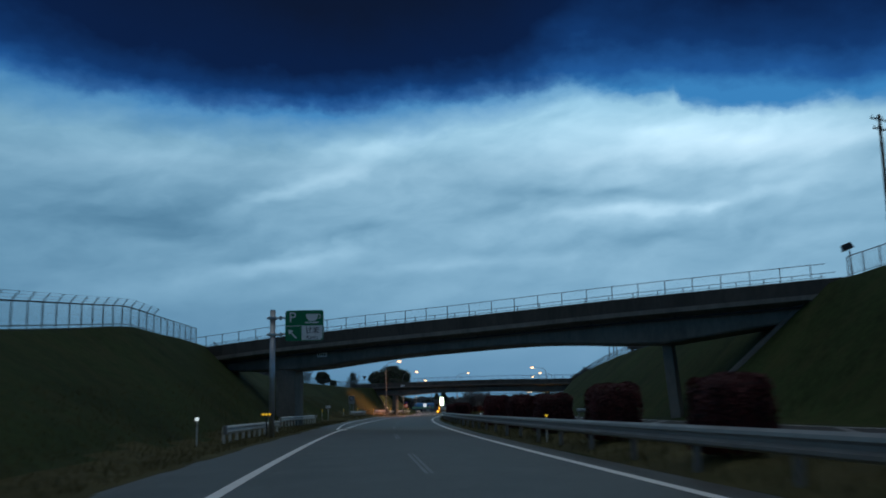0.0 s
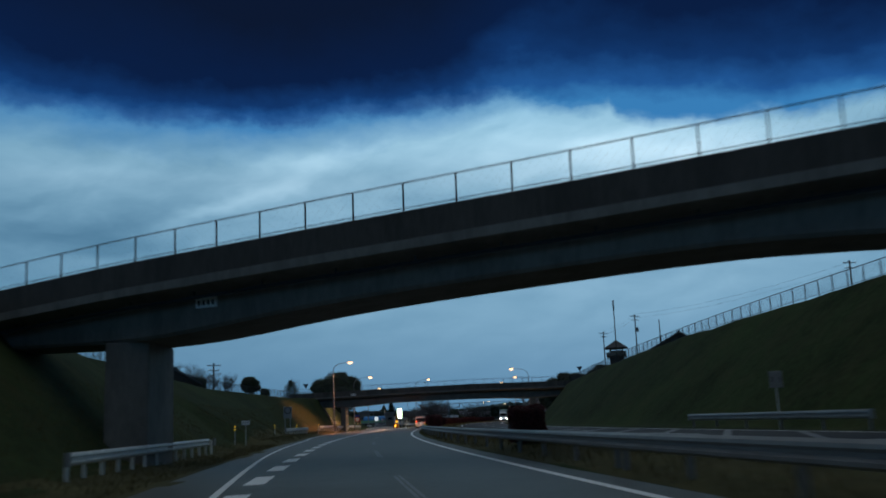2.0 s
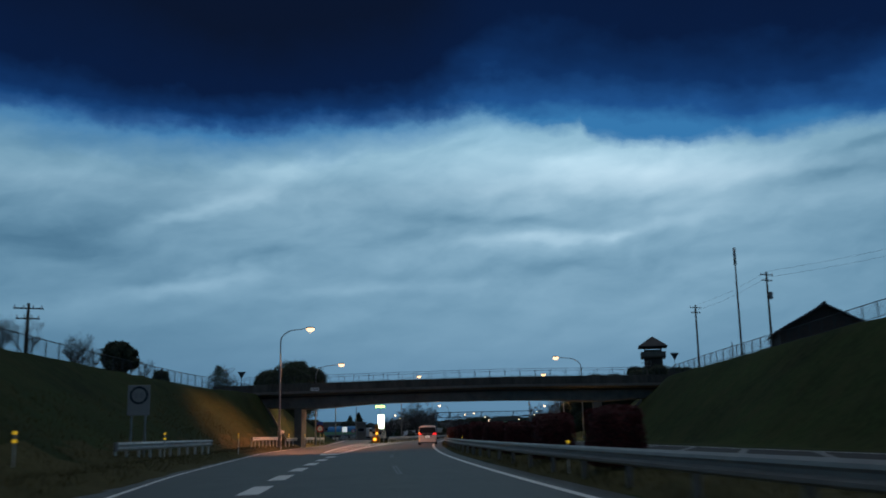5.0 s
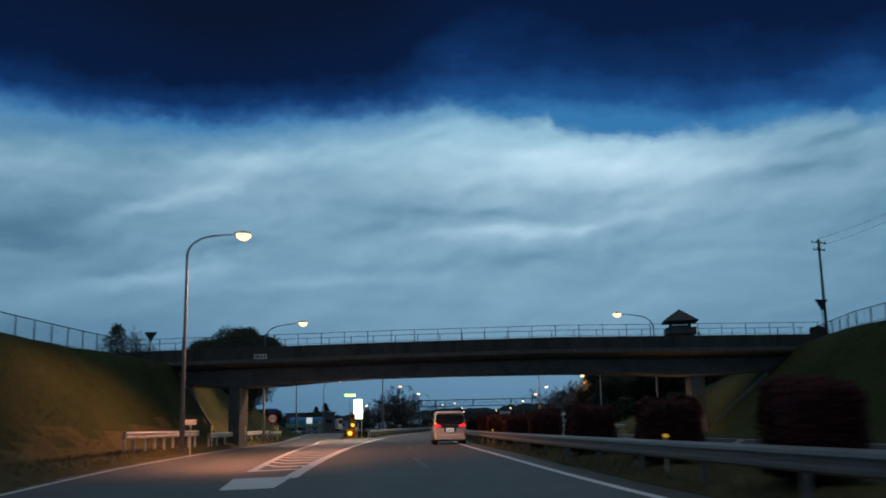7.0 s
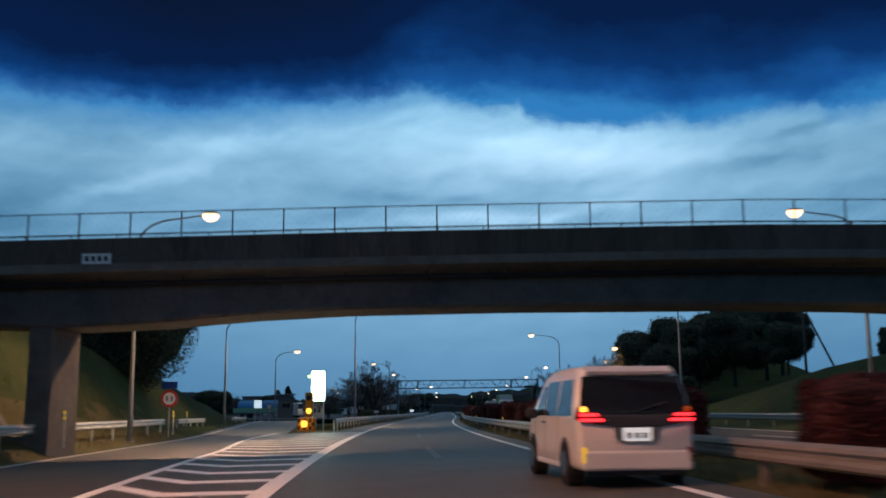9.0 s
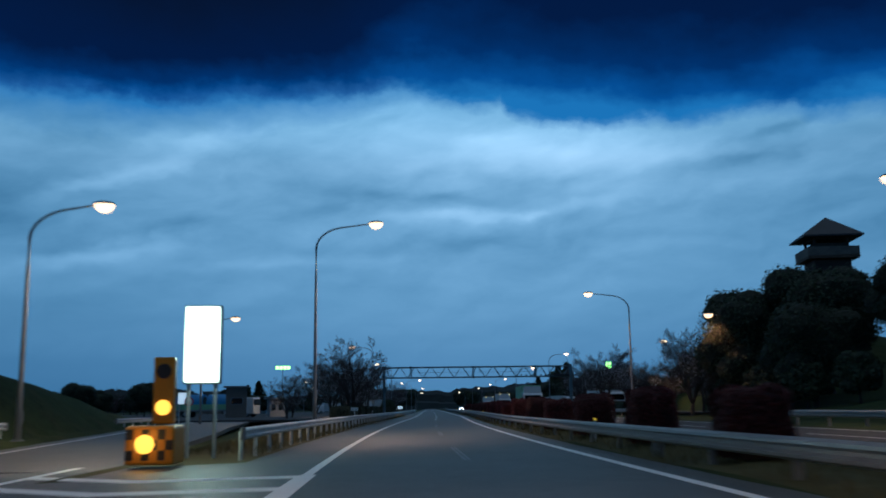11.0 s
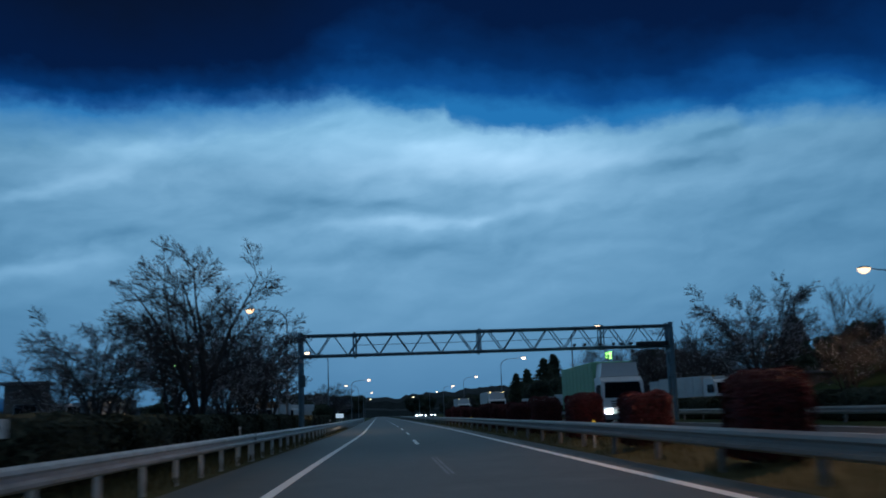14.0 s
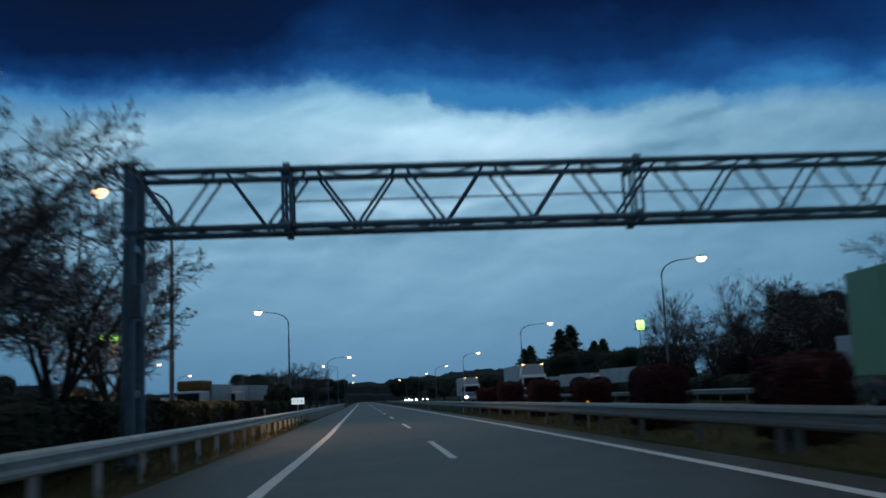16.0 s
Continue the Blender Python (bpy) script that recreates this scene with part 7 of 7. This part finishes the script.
    for sgn in (-1, 1):
        for y0, y1, lean in ((0.42, 1.55, 0.10), (1.62, 2.66, 0.04), (2.74, 3.62, 0.62)):
            zt = 1.68 if y1 < 3 else 1.60
            lo, hi = [], []
            for i in range(4):
                z = 1.10 + (zt - 1.10) * i / 3
                lo.append((sgn * (half(z) + 0.006), y0 + (0.16 if y0 < 1 else 0.0) * i / 3, z))
                hi.append((sgn * (half(z) + 0.006), y1 - lean * i / 3, z))
            slab("side_window", lo + hi[::-1], (-sgn * 0.03, 0, 0), M["glass"])
        slab("tail_light", [(sgn * 0.50, -0.03, 0.985), (sgn * 0.90, -0.012, 1.02), (sgn * 0.935, 0.13, 1.06), (sgn * 0.90, 0.05, 1.24), (sgn * 0.80, 0.04, 1.26), (sgn * 0.70, -0.02, 1.13), (sgn * 0.52, -0.03, 1.08)], (0, 0.05, 0), M["tail_dark"], "dark red tail light housing")
        for z, x0 in ((1.035, 0.52), (1.115, 0.60)):
            bm = BM()
            box(bm, (sgn * (x0 + 0.895) / 2, -0.036, z), (0.895 - x0, 0.03, 0.045), bevel=0.01)
            part("light_bar", bm, M["e_tail"], root, "glowing red light bar")
        bm = BM()
        box(bm, (sgn * 0.82, 0.012, 1.20), (0.10, 0.04, 0.075), bevel=0.015)
        part("indicator", bm, M["e_amber"] if sgn < 0 else M["yellow"], root, "amber turn signal")
        # left reflector glows by itself in place of light it would return
        bm = BM()
        box(bm, (sgn * 0.83, 0.0, 0.50), (0.075, 0.05, 0.24), bevel=0.012)
        part("reflector", bm, M["e_delin"] if sgn < 0 else M["tail_dark"], root)
        bm = BM()
        box(bm, (sgn * 1.03, 3.42, 1.14), (0.22, 0.12, 0.19), bevel=0.05)
        tube(bm, (sgn * 0.88, 3.44, 1.10), (sgn * 0.98, 3.43, 1.11), 0.03, n=8)
        part("side_mirror", bm, M["dark"], root)
        for y in (2.58, 2.80):
            bm = BM()
            box(bm, (sgn * 0.94, y, 0.985), (0.035, 0.17, 0.035), bevel=0.012)
            part("door_handle", bm, M["chrome"], root)
        for y in (1.55, 2.69, 3.66):
            bm = BM()
            box(bm, (sgn * 0.9245, y, 0.72), (0.006, 0.012, 0.72))
            part("door_gap", bm, M["dark"], root)
        bm = BM()
        box(bm, (sgn * 0.90, 2.40, 0.30), (0.06, 2.2, 0.09), bevel=0.02)
        part("side_sill", bm, M["white"], root)
        for y in (0.98, 3.95):
            bm = BM()
            tube(bm, (sgn * 0.70, y, 0.36), (sgn * 0.931, y, 0.36), 0.405, n=28)
            part("wheel_arch", bm, M["dark"], root)
            wheel(root, sgn * 0.832, y, 0.345)
    bm = BM()
    prism(bm, [(-0.36, 0.93), (-0.34, 0.76), (-0.28, 0.70), (0.28, 0.70), (0.34, 0.76), (0.36, 0.93)], -0.028, 0.02)
    bmesh.ops.recalc_face_normals(bm, faces=bm.faces)
    part("plate_surround", bm, M["chrome"], root, "chrome surround of the number plate")
    # no plate lamp is built; the plate glows by itself
    bm = BM()
    box(bm, (0, -0.035, 0.815), (0.44, 0.02, 0.20), bevel=0.005)
    pl = part("number_plate", bm, M["e_plate"], root, "white number plate with a glow in place of its lamp")
    for x in (-0.13, 0.0, 0.12):
        bm = BM()
        box(bm, (x, -0.047, 0.80), (0.08, 0.004, 0.09))
        part("plate_bar", bm, M["sign_grey"], pl)
    bm = BM()
    box(bm, (0, 0.02, 0.42), (1.74, 0.09, 0.30), bevel=0.04)
    part("rear_bumper", bm, M["white"], root)
    bm = BM()
    box(bm, (0, 0.14, 0.25), (1.55, 0.2, 0.12), bevel=0.03)
    part("underside", bm, M["dark"], root)
    bm = BM()
    tube(bm, (0.0, 0.05, 1.15), (0.5, 0.07, 1.30), 0.012, n=6)
    part("wiper", bm, M["dark"], root)


minivan(at(212.4, 2.72, 0.05, 0.6) @ Matrix.Scale(1.03, 4))


def box_truck(m, cargo, length, label, lit=True, height=3.7, group="oncoming trucks", roof_lights=True):
    """A box truck; its cab faces back along the road (towards minus y)."""
    root = thing("truck", m, label, "truck", group)
    w = 2.4
    bm = BM()
    box(bm, (0, 2.35 + length / 2, (height + 1.05) / 2), (w, length, height - 1.05), bevel=0.05)
    c = part("cargo_box", bm, cargo, root)
    bm = BM()
    box(bm, (0, 0, 0), (0.03, 0.06, height - 1.2))
    rib = bpy.data.meshes.new("rib")
    bm.to_mesh(rib)
    bm.free()
    rib.materials.append(cargo)
    for i in range(int(length / 1.2)):
        for sx in (-1, 1):
            piece("rib", rib, c, m=Matrix.Translation((sx * (w / 2 + 0.012), 2.6 + 1.2 * i, (height + 1.05) / 2)))
    bm = BM()
    prof = [(0.10, 0.45), (0.0, 1.1), (0.05, 1.55), (0.30, 2.55), (0.75, 2.80), (2.1, 2.80), (2.1, 0.45)]
    va = [bm.verts.new((-w / 2, y, z)) for y, z in prof]
    vb = [bm.verts.new((w / 2, y, z)) for y, z in prof]
    for i in range(len(prof)):
        bm.faces.new((va[i], va[(i + 1) % len(prof)], vb[(i + 1) % len(prof)], vb[i]))
    bm.faces.new(va[::-1])
    bm.faces.new(vb)
    bmesh.ops.recalc_face_normals(bm, faces=bm.faces)
    cab = part("cab", bm, M["white"], root)
    bm = BM()
    prism(bm, [(-w / 2 + 0.1, 2.82), (w / 2 - 0.1, 2.82), (w / 2 - 0.2, height - 0.15), (-w / 2 + 0.2, height - 0.15)], 0.75, 2.1)
    bmesh.ops.recalc_face_normals(bm, faces=bm.faces)
    part("wind_deflector", bm, M["white"], cab)
    bm = BM()
    f = [bm.verts.new(v) for v in ((-1.08, 0.035, 1.60), (1.08, 0.035, 1.60), (1.0, 0.27, 2.48), (-1.0, 0.27, 2.48))]
    bm.faces.new(f)
    bmesh.ops.solidify(bm, geom=bm.faces[:], thickness=0.03)
    part("windscreen", bm, M["glass"], cab)
    for sx in (-1, 1):
        bm = BM()
        box(bm, (sx * (w / 2 + 0.005), 1.0, 2.0), (0.02, 0.95, 0.7))
        part("side_window", bm, M["glass"], cab)
        bm = BM()
        box(bm, (sx * 0.92, -0.03, 0.80), (0.30, 0.06, 0.16), bevel=0.03)
        part("headlight", bm, M["e_head"] if lit else M["chrome"], cab)
        bm = BM()
        box(bm, (sx * (w / 2 + 0.22), 0.25, 1.95), (0.2, 0.1, 0.55), bevel=0.03)
        tube(bm, (sx * w / 2, 0.25, 2.2), (sx * (w / 2 + 0.2), 0.25, 2.1), 0.02, n=6)
        part("mirror", bm, M["dark"], cab)
        if roof_lights:
            bm = BM()
            box(bm, (sx * 0.9, 0.9, height - 0.08), (0.22, 0.1, 0.1), bevel=0.02)
            part("marker_light", bm, M["e_mark"] if lit else M["yellow"], cab)
        for y in (1.2, 2.6 + length * 0.62, 2.6 + length * 0.80):
            wheel(root, sx * 1.05, y, 0.48, 0.3)
    bm = BM()
    box(bm, (0, -0.02, 0.55), (w - 0.1, 0.14, 0.32), bevel=0.04)
    part("bumper", bm, M["sign_grey"], cab)
    for z in (1.12, 1.26, 1.40):
        bm = BM()
        box(bm, (0, 0.0, z), (1.5, 0.06, 0.06))
        part("grille_bar", bm, M["dark"], cab)
    bm = BM()
    box(bm, (0, 2.2 + length / 2, 0.85), (1.0, length, 0.3))
    part("chassis", bm, M["dark"], root)
    for sx in (-1, 1):
        bm = BM()
        box(bm, (sx * 1.1, 2.6 + length * 0.32, 0.75), (0.06, length * 0.4, 0.5))
        part("side_guard", bm, M["sign_grey"], root)
    return root


box_truck(at(361.0, 12.0, 0.2), M["cargo_green"], 10.5, "truck with pale green cargo body and lit headlights", height=3.75, roof_lights=False)
box_truck(at(440, 14.4, 0.2), M["cargo"], 9.2, "white box truck with amber roof lights on the oncoming lanes", height=3.8)
box_truck(at(494, 14.6, 0.2), M["cargo"], 9.0, "white box truck with amber roof lights far down the oncoming lanes", height=3.8)
for s, u, a, c, lab in ((386, 27.2, 12, M["cargo"], "white box truck parked beyond the hedge"), (480, 31.5, 20, M["cargo"], "white box truck parked in the rest area"), (496, 32, 20, M["cargo"], "white box truck parked in the rest area"),
                        (393.5, 28.8, 14, M["cargo"], "white box truck parked beyond the hedge"), (455, 30.5, 15, M["cargo"], "white box truck parked in the rest area")):
    box_truck(at(s, u, 0.55, a), c, 7.5, lab, False, 3.1, "parked trucks")


def car(m, label, material, lit=True, facing_back=True):
    root = thing("car", m, label, "car", "cars")
    s = -1 if facing_back else 1
    prof = [(0.0, 0.30), (0.0, 0.62), (0.12, 0.78), (1.0, 0.92), (1.65, 1.40), (3.1, 1.46), (3.9, 1.0), (4.3, 0.92), (4.35, 0.45), (4.3, 0.30)]
    bm = BM()
    rows = []
    for k in (-1, -0.85, 0.85, 1):
        row = []
        for y, z in prof:
            ins = 0.0 if z < 0.95 else 0.16
            row.append(bm.verts.new((k * (0.86 - ins), -s * (y + (0.06 if abs(k) == 1 and y < 2 else 0)), z - (0.05 if abs(k) == 1 and z > 0.6 else 0))))
        rows.append(row)
    n = len(prof)
    for a, b in zip(rows, rows[1:]):
        for i in range(n):
            bm.faces.new((a[i], a[(i + 1) % n], b[(i + 1) % n], b[i]))
    bm.faces.new(rows[0])
    bm.faces.new(rows[-1])
    bmesh.ops.recalc_face_normals(bm, faces=bm.faces)
    part("body", bm, material, root)
    bm = BM()
    f = [bm.verts.new(v) for v in ((-0.66, -s * 1.05, 0.96), (0.66, -s * 1.05, 0.96), (0.58, -s * 1.62, 1.38), (-0.58, -s * 1.62, 1.38))]
    bm.faces.new(f)
    bmesh.ops.solidify(bm, geom=bm.faces[:], thickness=-0.03)
    part("windscreen", bm, M["glass"], root)
    for sx in (-1, 1):
        bm = BM()
        box(bm, (sx * 0.62, s * 0.02, 0.66), (0.34, 0.08, 0.14), bevel=0.02)
        part("headlight", bm, M["e_head"] if lit else M["chrome"], root)
        bm = BM()
        box(bm, (sx * 0.765, -s * 2.3, 1.16), (0.03, 1.5, 0.34))
        part("side_window", bm, M["glass"], root)
        for y in (0.85, 3.45):
            wheel(root, sx * 0.76, -s * y, 0.31, 0.2)


car(at(427, 11.4, 0.2), "pale car with bright headlights on the oncoming lanes", M["white"])
car(at(379, 15.4, 0.2), "dark car with bright headlights on the oncoming lanes", M["dark"])
car(at(600, 11.6, 0.2), "distant car with bright headlights", M["dark"])
car(at(612, 15.2, 0.2), "distant car with bright headlights", M["dark"])
car(at(640, 11.7, 0.2), "distant car with bright headlights", M["white"])


def flatbed():
    m = at(393, -33.5, 0.21, 76) @ Matrix.Scale(1.15, 4)
    root = thing("flatbed_truck", m, "flatbed truck loaded with rolls under blue tarpaulin", "truck")
    bm = BM()
    box(bm, (0, 2.5, 0.95), (2.4, 9.5, 0.25), bevel=0.03)
    part("bed", bm, M["sign_grey"], root)
    bm = BM()
    box(bm, (0, 2.5, 1.4), (2.5, 9.6, 0.7))
    part("side_board", bm, M["cargo_green"], root)
    for y in (0.0, 4.6):
        bm = BM()
        pts = [(1.15 * math.cos(radians(a)), 1.75 + 1.35 * math.sin(radians(a))) for a in range(0, 181, 15)]
        prism(bm, pts, y - 1.9, y + 1.9)
        bmesh.ops.recalc_face_normals(bm, faces=bm.faces)
        t = part("tarpaulin", bm, M["blue"], root, "rounded blue tarpaulin")
        bm = BM()
        disc(bm, (0, y - 1.93, 2.2), 0.62, 0.02)
        part("opening", bm, M["dark"], t)
    bm = BM()
    box(bm, (0, -4.0, 1.5), (2.4, 2.0, 2.2), bevel=0.15)
    cb = part("cab", bm, M["white"], root)
    bm = BM()
    box(bm, (0, -5.0, 1.95), (2.1, 0.06, 0.8))
    part("windscreen", bm, M["glass"], cb)
    for y in (-4.0, 5.0, 6.2):
        for sx in (-1, 1):
            wheel(root, sx * 1.0, y, 0.45, 0.3)


flatbed()


def small_truck(m, label, top=None):
    root = thing("small_truck", m, label, "truck", "parked trucks")
    bm = BM()
    box(bm, (0, 0.9, 1.15), (1.9, 1.8, 1.7), taper=0.92, bevel=0.12)
    cb = part("cab", bm, M["white"], root)
    bm = BM()
    box(bm, (0, -0.02, 1.5), (1.55, 0.05, 0.65))
    part("windscreen", bm, M["glass"], cb)
    bm = BM()
    box(bm, (0, 3.9, 1.5), (2.0, 4.0, 1.9), bevel=0.04)
    part("load", bm, M["cargo"], root)
    bm = BM()
    box(bm, (0, 3.0, 0.6), (1.7, 5.6, 0.25))
    part("chassis", bm, M["dark"], root)
    if top:
        bm = BM()
        box(bm, (0, 1.2, 2.35), (1.8, 2.2, 0.7), bevel=0.15)
        part("canvas_top", bm, top, root)
    for y in (0.9, 4.7):
        for sx in (-1, 1):
            wheel(root, sx * 0.85, y, 0.36, 0.22)


small_truck(at(434, -16.8, 0.21, -12) @ Matrix.Scale(1.25, 4), "white small truck with an orange canvas top parked behind the hedge", M["orange"])
small_truck(at(441, -14.6, 0.21, -18) @ Matrix.Scale(1.2, 4), "white small truck parked behind the hedge")
small_truck(at(470, -28, 0.21, -60), "white small truck parked in the rest area")


def low_building(m, w, d, h, label, material):
    root = thing("building", m, label, "building", "rest area buildings")
    bm = BM()
    box(bm, (0, 0, h / 2 - 0.2), (w, d, h + 0.4))
    part("wall", bm, material, root)
    bm = BM()
    box(bm, (0, 0, h + 0.12), (w + 0.8, d + 0.8, 0.24), bevel=0.03)
    part("roof", bm, M["sign_grey"], root)
    for i in range(int(w / 3)):
        bm = BM()
        x = -w / 2 + 1.6 + 3 * i
        box(bm, (x, -d / 2 - 0.02, h * 0.55), (1.8, 0.06, 1.0))
        wn = part("window", bm, M["sign_grey"], root)
        bm = BM()
        box(bm, (x, -d / 2 - 0.055, h * 0.55), (1.6, 0.02, 0.84))
        part("pane", bm, M["glass"], wn)


low_building(at(520, -52, 0.2, 10), 16, 8, 3.4, "low pale rest-area building with a flat roof", M["cargo"])
low_building(at(386, -24, 0.2, 80), 7, 0.4, 2.6, "grey panel wall behind the cherry trees", M["sign_grey"])
low_building(at(395, 40, 0.5, 5), 12, 6, 3.2, "low cream rest-area building beyond the oncoming lanes", M["wall"])
low_building(at(420, 41, 0.5, 5), 14, 6, 3.4, "low pale rest-area building beyond the oncoming lanes", M["cargo"])
low_building(at(386, -30, 0.2, 10), 3.0, 2.4, 4.4, "small grey block building behind the cherry trees", M["wall"])
low_building(at(560, -70, 0.2, 0), 10, 8, 7.0, "grey block building behind the rest area", M["wall"])
